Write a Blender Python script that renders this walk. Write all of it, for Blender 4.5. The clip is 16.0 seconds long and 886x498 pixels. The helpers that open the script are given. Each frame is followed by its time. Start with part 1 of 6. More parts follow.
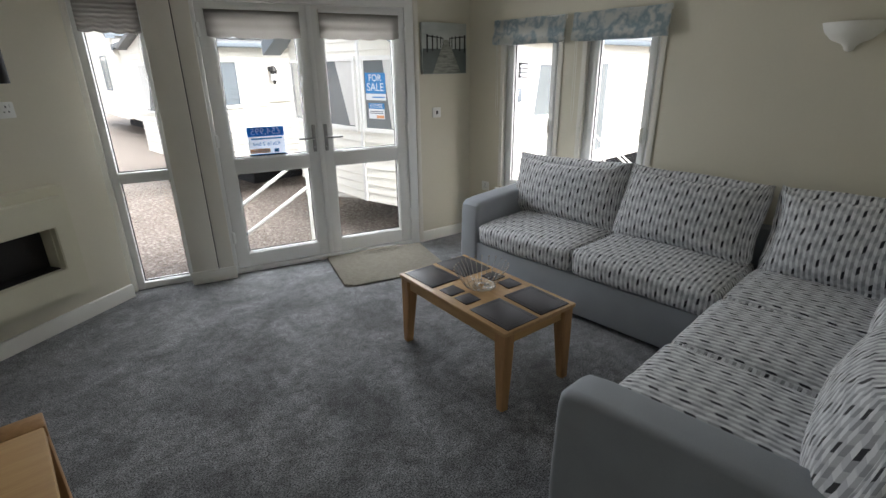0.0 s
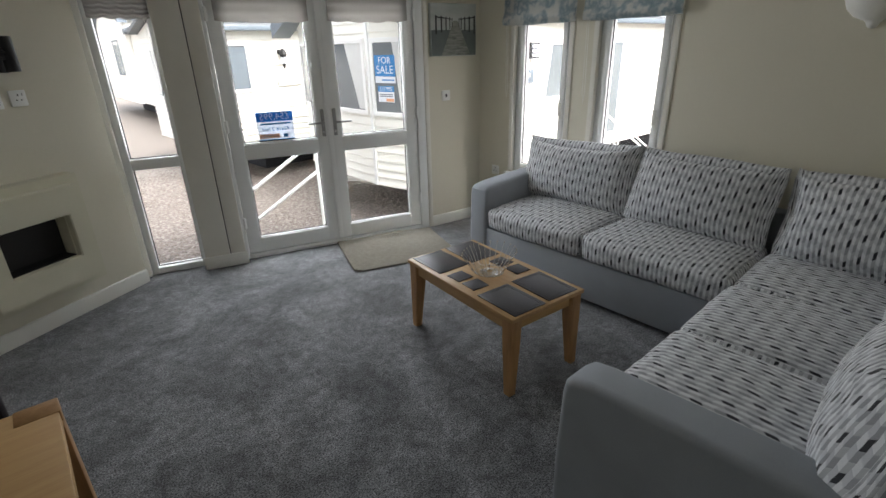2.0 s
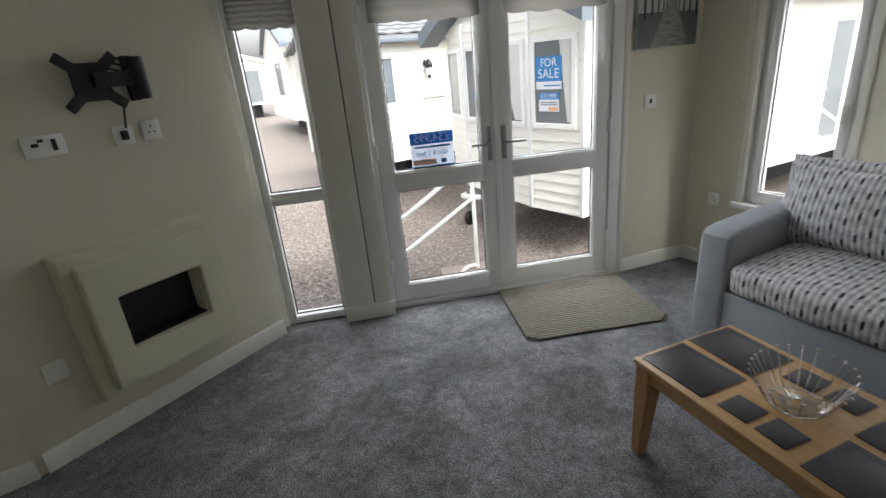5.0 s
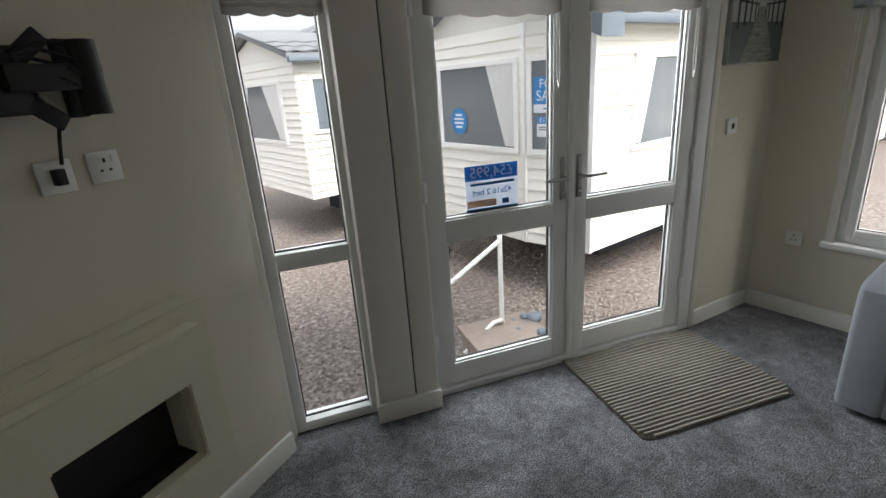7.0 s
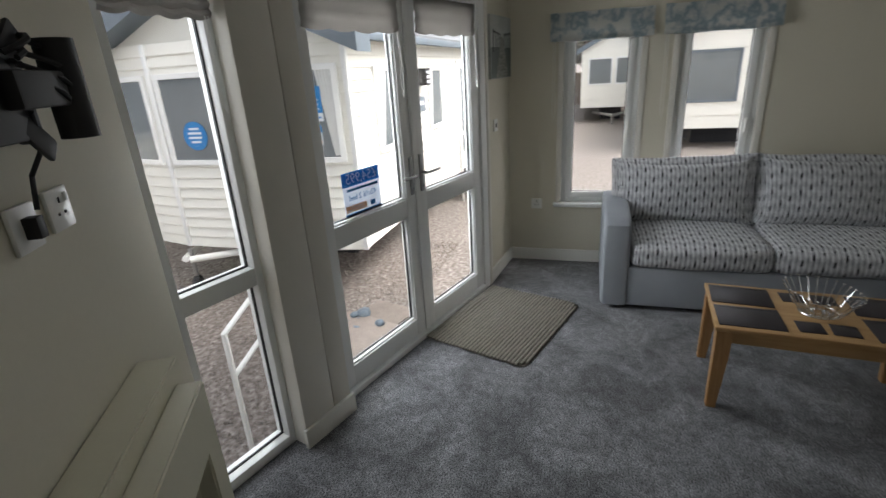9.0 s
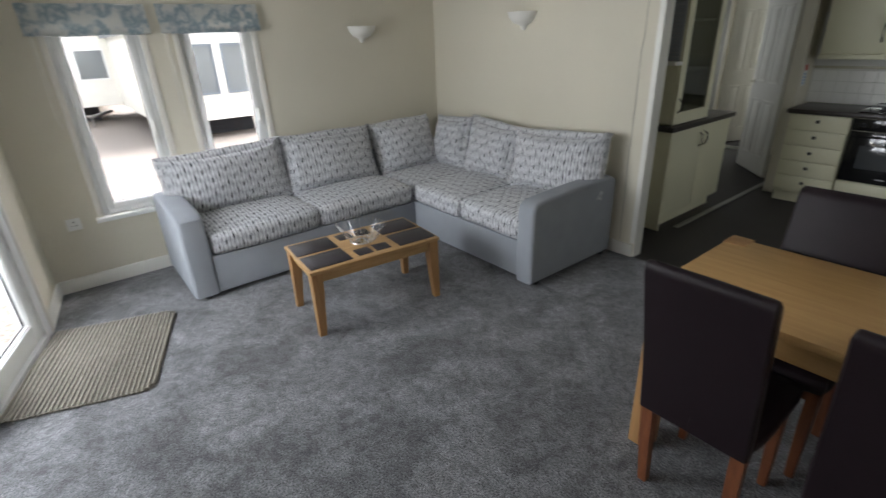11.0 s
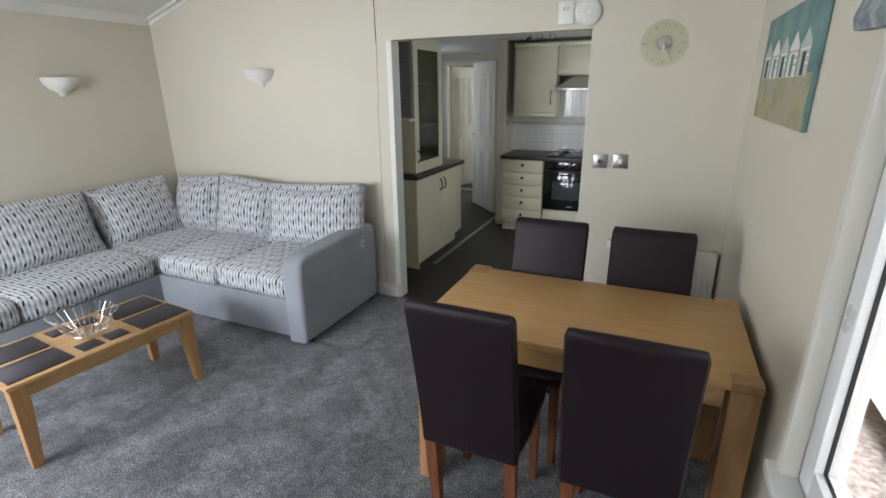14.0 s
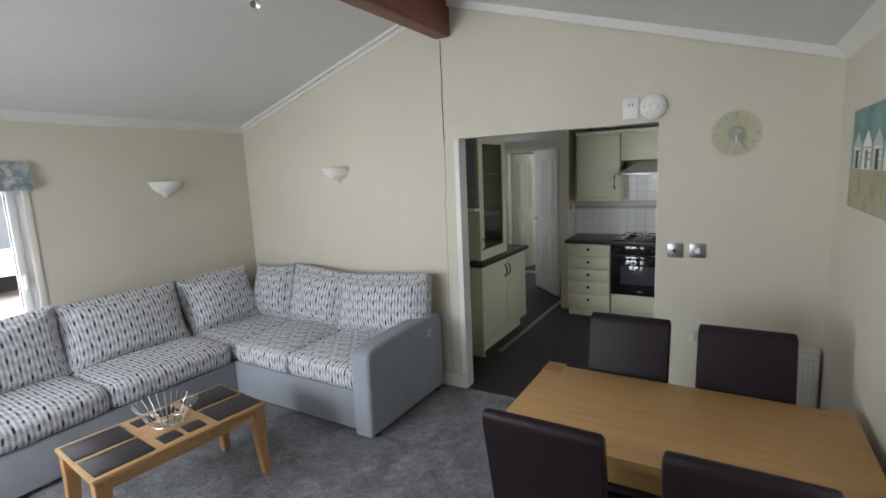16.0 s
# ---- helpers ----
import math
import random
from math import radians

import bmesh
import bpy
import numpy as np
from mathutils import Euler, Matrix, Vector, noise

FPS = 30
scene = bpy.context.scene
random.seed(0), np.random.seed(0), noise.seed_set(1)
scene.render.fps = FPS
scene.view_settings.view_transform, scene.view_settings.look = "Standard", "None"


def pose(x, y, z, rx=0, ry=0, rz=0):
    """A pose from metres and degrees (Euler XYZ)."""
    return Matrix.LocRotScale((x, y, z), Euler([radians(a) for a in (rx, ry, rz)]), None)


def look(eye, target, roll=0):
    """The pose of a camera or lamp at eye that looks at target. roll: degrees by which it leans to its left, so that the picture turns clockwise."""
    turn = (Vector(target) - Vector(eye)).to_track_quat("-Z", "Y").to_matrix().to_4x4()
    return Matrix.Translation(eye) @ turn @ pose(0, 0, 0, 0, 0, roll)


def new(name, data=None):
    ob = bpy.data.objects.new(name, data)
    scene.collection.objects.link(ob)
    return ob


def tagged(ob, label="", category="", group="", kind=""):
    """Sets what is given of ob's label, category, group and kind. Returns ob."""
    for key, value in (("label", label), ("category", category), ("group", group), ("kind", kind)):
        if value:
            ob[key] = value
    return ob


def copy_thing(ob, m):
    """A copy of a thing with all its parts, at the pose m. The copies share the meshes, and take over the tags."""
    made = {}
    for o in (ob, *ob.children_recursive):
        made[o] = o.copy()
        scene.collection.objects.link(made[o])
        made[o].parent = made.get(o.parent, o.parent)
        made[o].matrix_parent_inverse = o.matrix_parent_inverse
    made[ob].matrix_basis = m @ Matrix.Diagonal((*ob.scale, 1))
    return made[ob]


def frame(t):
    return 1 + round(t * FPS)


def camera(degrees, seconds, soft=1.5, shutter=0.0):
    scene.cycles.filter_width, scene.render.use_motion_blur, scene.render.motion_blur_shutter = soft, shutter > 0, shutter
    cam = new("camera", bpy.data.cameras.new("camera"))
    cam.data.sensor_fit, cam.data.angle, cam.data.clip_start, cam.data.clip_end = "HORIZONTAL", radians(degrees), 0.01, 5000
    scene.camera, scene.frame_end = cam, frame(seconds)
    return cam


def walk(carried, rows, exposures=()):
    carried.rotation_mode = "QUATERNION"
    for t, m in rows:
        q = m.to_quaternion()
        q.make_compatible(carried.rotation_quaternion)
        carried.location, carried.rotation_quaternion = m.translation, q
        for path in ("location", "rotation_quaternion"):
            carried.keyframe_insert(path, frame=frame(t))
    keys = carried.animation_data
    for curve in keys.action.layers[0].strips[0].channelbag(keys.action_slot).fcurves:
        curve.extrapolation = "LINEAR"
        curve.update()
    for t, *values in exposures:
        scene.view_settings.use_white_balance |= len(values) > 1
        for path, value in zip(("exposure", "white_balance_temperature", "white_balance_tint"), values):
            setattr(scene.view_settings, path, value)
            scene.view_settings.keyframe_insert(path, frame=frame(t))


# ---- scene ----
cam = camera(85.0, 16.0, shutter=0.3)
# seconds, eye x y z, heading, pitch, roll
PATH = [
    (0, -1.027, 0.280, 1.534, -42.52, -20.52, -0.74),
    (0.5, -1.031, 0.284, 1.547, -42.60, -21.15, -0.81),
    (1, -1.042, 0.298, 1.545, -42.59, -21.52, -0.78),
    (1.5, -1.047, 0.303, 1.545, -42.25, -21.93, -0.96),
    (2, -1.005, 0.271, 1.546, -40.93, -22.51, -1.45),
    (2.5, -0.957, 0.290, 1.545, -38.22, -23.22, -2.46),
    (3, -0.877, 0.452, 1.542, -36.18, -23.72, -3.15),
    (3.5, -0.812, 0.628, 1.564, -35.41, -23.81, -3.35),
    (4, -0.695, 0.837, 1.569, -33.96, -23.76, -3.86),
    (4.5, -0.676, 1.020, 1.568, -30.26, -22.70, -4.61),
    (5, -0.734, 1.243, 1.512, -25.05, -20.87, -5.44),
    (5.2, -0.761, 1.358, 1.522, -24.73, -20.70, -5.24),
    (7.3, -1.056, 2.381, 1.500, -40.20, -18.26, -2.82),
    (7.5, -1.146, 2.421, 1.502, -44.62, -18.57, -1.50),
    (8, -1.371, 2.575, 1.521, -55.63, -18.90, -1.22),
    (8.2, -1.428, 2.647, 1.533, -58.44, -19.23, -1.74),
    (10.3, -1.809, 3.193, 1.580, -106.54, -22.36, -4.00),
    (10.5, -1.821, 3.214, 1.578, -112.67, -22.82, -3.57),
    (11, -1.869, 3.232, 1.620, -127.82, -23.78, -2.26),
    (11.5, -1.880, 3.220, 1.613, -136.87, -23.90, -2.12),
    (12, -1.883, 3.201, 1.627, -143.99, -24.14, -1.25),
    (12.5, -1.893, 3.165, 1.624, -149.93, -24.10, -0.58),
    (13, -1.894, 3.167, 1.620, -153.85, -23.55, -0.22),
    (13.5, -1.891, 3.184, 1.619, -155.44, -21.09, -0.27),
    (14, -1.898, 3.181, 1.616, -155.89, -18.36, -0.68),
    (14.5, -1.874, 3.194, 1.625, -155.81, -15.64, -1.10),
    (15, -1.824, 3.219, 1.646, -155.14, -12.81, -1.18),
    (15.5, -1.837, 3.205, 1.667, -153.34, -10.82, -1.68),
    (16, -1.838, 3.183, 1.700, -149.00, -9.00, -2.51),
]
walk(cam, [(t, pose(x, y, z, 0, 0, yaw) @ pose(0, 0, 0, 90 + pitch) @ pose(0, 0, 0, 0, 0, roll))
           for t, x, y, z, yaw, pitch, roll in PATH],
     exposures=[(0, 2.15, 6500, 10), (3.5, 2.15, 6500, 10), (5, 1.95, 6500, 10), (7.5, 1.55, 6500, 10), (8, 1.55, 6500, 10), (10.5, 2.2, 6450, 11),
                (11.5, 3.1, 6350, 12), (12.5, 3.4, 6250, 13), (14.5, 3.25, 6250, 13), (16, 3.0, 6250, 13)])

# ---- light: an overcast day outside ----
world = bpy.data.worlds.new("overcast_sky")
scene.world = world
world.use_nodes = True
wn = world.node_tree
sky = wn.nodes.new("ShaderNodeTexSky")
sky.sky_type, sky.sun_disc = 'NISHITA', False
sky.sun_elevation, sky.sun_rotation = radians(55), radians(172)
sky.air_density, sky.dust_density, sky.ozone_density = 1.0, 6.0, 0.6
desat = wn.nodes.new("ShaderNodeHueSaturation")
desat.inputs["Saturation"].default_value = 0.25
wn.links.new(sky.outputs[0], desat.inputs["Color"])
wn.links.new(desat.outputs[0], wn.nodes["Background"].inputs[0])
wn.nodes["Background"].inputs[1].default_value = 0.15
sun = new("sun", bpy.data.lights.new("sun", 'SUN'))
sun.data.energy, sun.data.angle, sun.data.color = 0.8, radians(25), (1.0, 0.97, 0.93)
sun.matrix_world = look((4, -28, 40), (0, 0, 0))


def opening_light(name, m, w, h, watts):
    """An added area lamp that stands in for sky light from one opening; faces local -Z."""
    ob = new(name, bpy.data.lights.new(name, 'AREA'))
    ob.data.shape, ob.data.size, ob.data.size_y, ob.data.energy = 'RECTANGLE', w, h, watts
    ob.data.color = (0.915, 0.965, 1.0)
    ob.matrix_world = m
    return ob


DOOR = pose(1.711, 3.597, 0, 0, 0, -16.7)     # door front: +x to the right, +y outwards
FIRE = pose(-0.53, 4.17, 0, 0, 0, 29.0)       # fireplace wall: -x runs away from the apex
opening_light("door_daylight", DOOR @ pose(-0.83, 0.50, 1.3, -58, 0, 0), 1.4, 1.2, 15.0)
opening_light("sidelight_daylight", DOOR @ pose(-2.08, 0.50, 1.3, -58, 0, 0), 0.32, 1.2, 1.8)
opening_light("gable_daylight", DOOR @ pose(-0.6, 0.26, 2.3, -68, 0, 0), 1.0, 0.35, 1.2)
opening_light("window_daylight", pose(2.48, 2.85, 1.15, 0, 90, 0), 1.1, 0.42, 0.3)
opening_light("window_daylight", pose(2.48, 2.1, 1.15, 0, 90, 0), 1.1, 0.42, 0.3)


# ---- materials ----
def material(name, rgb, rough=0.6, metal=0.0, spread=0.06, scale=8.0, fine=120.0, bump=0.0, bump_scale=None, coat=0.0, stain=0.0):
    """A paint, plastic, wood or metal: two scales of colour noise, a little uneven gloss, fine relief."""
    m = bpy.data.materials.new(name)
    m.use_nodes = True
    nt = m.node_tree
    b = nt.nodes["Principled BSDF"]
    co = nt.nodes.new("ShaderNodeTexCoord")
    n1 = nt.nodes.new("ShaderNodeTexNoise")
    n1.inputs["Scale"].default_value, n1.inputs["Detail"].default_value = scale, 5
    n2 = nt.nodes.new("ShaderNodeTexNoise")
    n2.inputs["Scale"].default_value, n2.inputs["Detail"].default_value = fine, 2
    for n in (n1, n2):
        nt.links.new(co.outputs["Object"], n.inputs["Vector"])
    mix = nt.nodes.new("ShaderNodeMath")
    mix.operation = 'MULTIPLY_ADD'
    nt.links.new(n2.outputs[0], mix.inputs[0])
    mix.inputs[1].default_value = 0.5
    nt.links.new(n1.outputs[0], mix.inputs[2])
    ramp = nt.nodes.new("ShaderNodeMapRange")
    ramp.inputs["From Min"].default_value, ramp.inputs["From Max"].default_value = 0.45, 1.05
    ramp.inputs["To Min"].default_value, ramp.inputs["To Max"].default_value = 1 - spread, 1 + spread
    nt.links.new(mix.outputs[0], ramp.inputs["Value"])
    vm = nt.nodes.new("ShaderNodeVectorMath")
    vm.operation = 'SCALE'
    vm.inputs[0].default_value = rgb
    nt.links.new(ramp.outputs[0], vm.inputs["Scale"])
    nt.links.new(vm.outputs[0], b.inputs["Base Color"])
    rr = nt.nodes.new("ShaderNodeMapRange")
    rr.inputs["To Min"].default_value, rr.inputs["To Max"].default_value = max(0.02, rough - 0.07), min(1, rough + 0.07)
    nt.links.new(n1.outputs[0], rr.inputs["Value"])
    nt.links.new(rr.outputs[0], b.inputs["Roughness"])
    b.inputs["Metallic"].default_value, b.inputs["Coat Weight"].default_value = metal, coat
    if bump:
        n3 = nt.nodes.new("ShaderNodeTexNoise")
        n3.inputs["Scale"].default_value, n3.inputs["Detail"].default_value = bump_scale or fine, 3
        nt.links.new(co.outputs["Object"], n3.inputs["Vector"])
        bp = nt.nodes.new("ShaderNodeBump")
        bp.inputs["Strength"].default_value, bp.inputs["Distance"].default_value = bump, 0.004
        nt.links.new(n3.outputs[0], bp.inputs["Height"])
        nt.links.new(bp.outputs[0], b.inputs["Normal"])
    return m


def wood(name, light, dark, along='X', rough=0.45, scale=1.0):
    """Wood whose grain runs along one axis of the piece."""
    m = bpy.data.materials.new(name)
    m.use_nodes = True
    nt = m.node_tree
    b = nt.nodes["Principled BSDF"]
    co, mp = nt.nodes.new("ShaderNodeTexCoord"), nt.nodes.new("ShaderNodeMapping")
    mp.inputs["Scale"].default_value = [(2.2 if a == along else 26) * scale for a in 'XYZ']
    info = nt.nodes.new("ShaderNodeObjectInfo")
    off = nt.nodes.new("ShaderNodeVectorMath")
    off.operation = 'ADD'
    mul = nt.nodes.new("ShaderNodeMath")
    mul.operation, mul.inputs[1].default_value = 'MULTIPLY', 17.0
    nt.links.new(info.outputs["Random"], mul.inputs[0])
    nt.links.new(co.outputs["Object"], off.inputs[0])
    nt.links.new(mul.outputs[0], off.inputs[1])
    nt.links.new(off.outputs[0], mp.inputs["Vector"])
    n1, n2 = nt.nodes.new("ShaderNodeTexNoise"), nt.nodes.new("ShaderNodeTexNoise")
    n1.inputs["Scale"].default_value, n1.inputs["Detail"].default_value, n1.inputs["Distortion"].default_value = 1.6, 6, 0.6
    n2.inputs["Scale"].default_value, n2.inputs["Detail"].default_value = 9.0, 4
    for n in (n1, n2):
        nt.links.new(mp.outputs[0], n.inputs["Vector"])
    add = nt.nodes.new("ShaderNodeMath")
    add.operation, add.inputs[1].default_value = 'MULTIPLY_ADD', 0.35
    nt.links.new(n2.outputs[0], add.inputs[0])
    nt.links.new(n1.outputs[0], add.inputs[2])
    ramp = nt.nodes.new("ShaderNodeValToRGB")
    ramp.color_ramp.elements[0].position, ramp.color_ramp.elements[1].position = 0.42, 0.9
    ramp.color_ramp.elements[0].color, ramp.color_ramp.elements[1].color = (*dark, 1), (*light, 1)
    nt.links.new(add.outputs[0], ramp.inputs[0])
    nt.links.new(ramp.outputs[0], b.inputs["Base Color"])
    b.inputs["Roughness"].default_value = rough
    bp = nt.nodes.new("ShaderNodeBump")
    bp.inputs["Strength"].default_value, bp.inputs["Distance"].default_value = 0.25, 0.002
    nt.links.new(n2.outputs[0], bp.inputs["Height"])
    nt.links.new(bp.outputs[0], b.inputs["Normal"])
    return m


def carpet_material(name, rgb):
    """Cut-pile carpet: brushed light and dark sweeps, tufts a few millimetres wide."""
    m = bpy.data.materials.new(name)
    m.use_nodes = True
    nt = m.node_tree
    b = nt.nodes["Principled BSDF"]
    co = nt.nodes.new("ShaderNodeTexCoord")
    sweeps, blot, tuft = (nt.nodes.new("ShaderNodeTexNoise") for _ in range(3))
    for n, sc, de, di in ((sweeps, 2.8, 6, 1.2), (blot, 22.0, 7, 0.9), (tuft, 150.0, 3, 0.0)):
        n.inputs["Scale"].default_value, n.inputs["Detail"].default_value, n.inputs["Distortion"].default_value = sc, de, di
        nt.links.new(co.outputs["Object"], n.inputs["Vector"])
    k = None
    for n, lo, hi, a, z in ((sweeps, 0.37, 0.63, 0.70, 1.28), (blot, 0.34, 0.66, 0.72, 1.28), (tuft, 0.36, 0.64, 0.3, 1.75)):
        r = nt.nodes.new("ShaderNodeMapRange")
        r.inputs["From Min"].default_value, r.inputs["From Max"].default_value = lo, hi
        r.inputs["To Min"].default_value, r.inputs["To Max"].default_value = a, z
        nt.links.new(n.outputs[0], r.inputs["Value"])
        if k is None:
            k = r
        else:
            mu = nt.nodes.new("ShaderNodeMath")
            mu.operation = 'MULTIPLY'
            nt.links.new(k.outputs[0], mu.inputs[0])
            nt.links.new(r.outputs[0], mu.inputs[1])
            k = mu
    vm = nt.nodes.new("ShaderNodeVectorMath")
    vm.operation, vm.inputs[0].default_value = 'SCALE', rgb
    nt.links.new(k.outputs[0], vm.inputs["Scale"])
    nt.links.new(vm.outputs[0], b.inputs["Base Color"])
    b.inputs["Roughness"].default_value = 0.95
    b.inputs["Specular IOR Level"].default_value = 0.1
    b.inputs["Sheen Weight"].default_value = 0.25
    bp = nt.nodes.new("ShaderNodeBump")
    bp.inputs["Strength"].default_value, bp.inputs["Distance"].default_value = 0.6, 0.006
    nt.links.new(tuft.outputs[0], bp.inputs["Height"])
    nt.links.new(bp.outputs[0], b.inputs["Normal"])
    return m


def math_node(nt, op, a, b=None, c=None):
    n = nt.nodes.new("ShaderNodeMath")
    n.operation = op
    for i, v in enumerate((a, b, c)):
        if v is None:
            continue
        if isinstance(v, (int, float)):
            n.inputs[i].default_value = v
        else:
            nt.links.new(v, n.inputs[i])
    return n.outputs[0]


def weave_material(name, cell_u, cell_v):
    """Upholstery woven in upright hexagons, each split down the middle into two shades, some halves black, on a UV map in metres."""
    m = bpy.data.materials.new(name)
    m.use_nodes = True
    nt = m.node_tree
    b = nt.nodes["Principled BSDF"]
    uv = nt.nodes.new("ShaderNodeUVMap")
    uv.uv_map = "metres"
    sep = nt.nodes.new("ShaderNodeSeparateXYZ")
    nt.links.new(uv.outputs[0], sep.inputs[0])

    def op(kind, p, q=None, r=None):
        return math_node(nt, kind, p, q, r)

    def tone(rgb_a, rgb_b, fac):
        n = nt.nodes.new("ShaderNodeMixRGB")
        for i, c in ((1, rgb_a), (2, rgb_b)):
            if isinstance(c, tuple):
                n.inputs[i].default_value = (*c, 1)
            else:
                nt.links.new(c, n.inputs[i])
        nt.links.new(fac, n.inputs[0])
        return n.outputs[0]

    u = op('ADD', op('DIVIDE', sep.outputs[0], cell_u), 1200.0)
    col, fu = op('FLOOR', u), op('FRACT', u)
    odd = op('MODULO', col, 2.0)
    pair = op('FLOOR', op('DIVIDE', op('ADD', col, 0.01), 2.0))
    ramp = op('ADD', fu, op('MULTIPLY', odd, op('SUBTRACT', 1.0, op('MULTIPLY', fu, 2.0))))
    v = op('ADD', op('DIVIDE', sep.outputs[1], cell_v), op('MULTIPLY_ADD', op('MODULO', pair, 2.0), 0.5, 1200.0))
    v = op('ADD', v, op('MULTIPLY', ramp, 0.34))
    row, fv = op('FLOOR', v), op('FRACT', v)
    quad = op('FLOOR', op('DIVIDE', op('ADD', col, 0.01), 4.0))
    is_col = op('COMPARE', op('MODULO', col, 4.0), 1.0, 0.1)
    is_row = op('LESS_THAN', op('MODULO', op('ADD', row, op('MULTIPLY', quad, 2.0)), 3.0), 0.5)
    black = op('MULTIPLY', is_col, is_row)
    alt = op('MODULO', op('ADD', row, pair), 2.0)
    thread = nt.nodes.new("ShaderNodeTexNoise")
    thread.inputs["Scale"].default_value, thread.inputs["Detail"].default_value = 420, 3
    nt.links.new(uv.outputs[0], thread.inputs["Vector"])
    pale = tone((0.60, 0.61, 0.64), (0.76, 0.77, 0.79), alt)
    grey = tone((0.32, 0.325, 0.345), (0.47, 0.48, 0.50), alt)
    colour = tone(tone(pale, grey, odd), (0.018, 0.018, 0.024), black)
    worn = tone((0.80, 0.80, 0.80), (1.0, 1.0, 1.0), thread.outputs[0])
    mul = nt.nodes.new("ShaderNodeMixRGB")
    mul.blend_type = 'MULTIPLY'
    mul.inputs[0].default_value = 1.0
    nt.links.new(colour, mul.inputs[1])
    nt.links.new(worn, mul.inputs[2])
    nt.links.new(mul.outputs[0], b.inputs["Base Color"])
    b.inputs["Roughness"].default_value = 0.9
    b.inputs["Sheen Weight"].default_value = 0.15
    bp = nt.nodes.new("ShaderNodeBump")
    bp.inputs["Strength"].default_value, bp.inputs["Distance"].default_value = 0.35, 0.002
    edge = op('MINIMUM', op('MINIMUM', fv, op('SUBTRACT', 1.0, fv)), 0.12)
    nt.links.new(op('MULTIPLY_ADD', edge, 4.0, thread.outputs[0]), bp.inputs["Height"])
    nt.links.new(bp.outputs[0], b.inputs["Normal"])
    return m


def blotch_material(name, colours, scale, rough=0.8, stretch=(1, 1, 1)):
    """Printed or mottled surface: a few colours laid out by noise."""
    m = bpy.data.materials.new(name)
    m.use_nodes = True
    nt = m.node_tree
    b = nt.nodes["Principled BSDF"]
    co, mp = nt.nodes.new("ShaderNodeTexCoord"), nt.nodes.new("ShaderNodeMapping")
    mp.inputs["Scale"].default_value = stretch
    nt.links.new(co.outputs["Object"], mp.inputs["Vector"])
    n = nt.nodes.new("ShaderNodeTexNoise")
    n.inputs["Scale"].default_value, n.inputs["Detail"].default_value = scale, 6
    nt.links.new(mp.outputs[0], n.inputs["Vector"])
    ramp = nt.nodes.new("ShaderNodeValToRGB")
    cr = ramp.color_ramp
    for i, c in enumerate(colours):
        p = 0.32 + 0.36 * i / max(1, len(colours) - 1)
        if i < 2:
            cr.elements[i].position, cr.elements[i].color = p, (*c, 1)
        else:
            cr.elements.new(p).color = (*c, 1)
    nt.links.new(n.outputs[0], ramp.inputs[0])
    nt.links.new(ramp.outputs[0], b.inputs["Base Color"])
    b.inputs["Roughness"].default_value = rough
    bp = nt.nodes.new("ShaderNodeBump")
    bp.inputs["Strength"].default_value, bp.inputs["Distance"].default_value = 0.3, 0.004
    nt.links.new(n.outputs[0], bp.inputs["Height"])
    nt.links.new(bp.outputs[0], b.inputs["Normal"])
    return m


def glass_material(name, tint=(1, 1, 1), rough=0.0):
    m = bpy.data.materials.new(name)
    m.use_nodes = True
    nt = m.node_tree
    nt.nodes.remove(nt.nodes["Principled BSDF"])
    tr, gl, mx, fr = (nt.nodes.new("ShaderNode" + k) for k in ("BsdfTransparent", "BsdfGlossy", "MixShader", "LayerWeight"))
    tr.inputs[0].default_value = (*tint, 1)
    gl.inputs["Roughness"].default_value = rough
    grow = math_node(nt, 'POWER', fr.outputs["Facing"], 4.0)
    nt.links.new(math_node(nt, 'MULTIPLY_ADD', grow, 0.75, 0.035), mx.inputs[0])
    nt.links.new(tr.outputs[0], mx.inputs[1])
    nt.links.new(gl.outputs[0], mx.inputs[2])
    nt.links.new(mx.outputs[0], nt.nodes["Material Output"].inputs[0])
    return m


MAGNOLIA = material("magnolia_wall", (0.655, 0.618, 0.51), 0.75, spread=0.03, scale=1.5, fine=60, bump=0.06, bump_scale=300)
CEILING = material("white_ceiling", (0.72, 0.72, 0.70), 0.8, spread=0.02, scale=2, bump=0.05, bump_scale=200)
TRIM = material("white_gloss_trim", (0.76, 0.75, 0.70), 0.35, spread=0.04, scale=3)
UPVC = material("white_upvc", (0.80, 0.81, 0.80), 0.3, spread=0.03, scale=4)
REVEAL = material("cream_reveal", (0.72, 0.695, 0.63), 0.5, spread=0.03)
FIRE_CREAM = material("cream_painted_board", (0.62, 0.59, 0.46), 0.45, spread=0.03)
CARPET = carpet_material("grey_carpet", (0.146, 0.148, 0.156))
VINYL = material("dark_vinyl_floor", (0.026, 0.022, 0.022), 0.55, spread=0.3, scale=5, fine=60, bump=0.1)
WEAVE = weave_material("hexagon_weave", 0.0135, 0.036)
SUEDE = material("grey_suede", (0.30, 0.32, 0.35), 0.85, spread=0.08, scale=6, fine=300, bump=0.12, bump_scale=500)
OAK = wood("light_oak", (0.58, 0.36, 0.145), (0.48, 0.275, 0.10), 'X')
OAK_Y = wood("light_oak_across", (0.58, 0.36, 0.145), (0.48, 0.275, 0.10), 'Y')
OAK_Z = wood("light_oak_upright", (0.46, 0.26, 0.11), (0.33, 0.17, 0.065), 'Z')
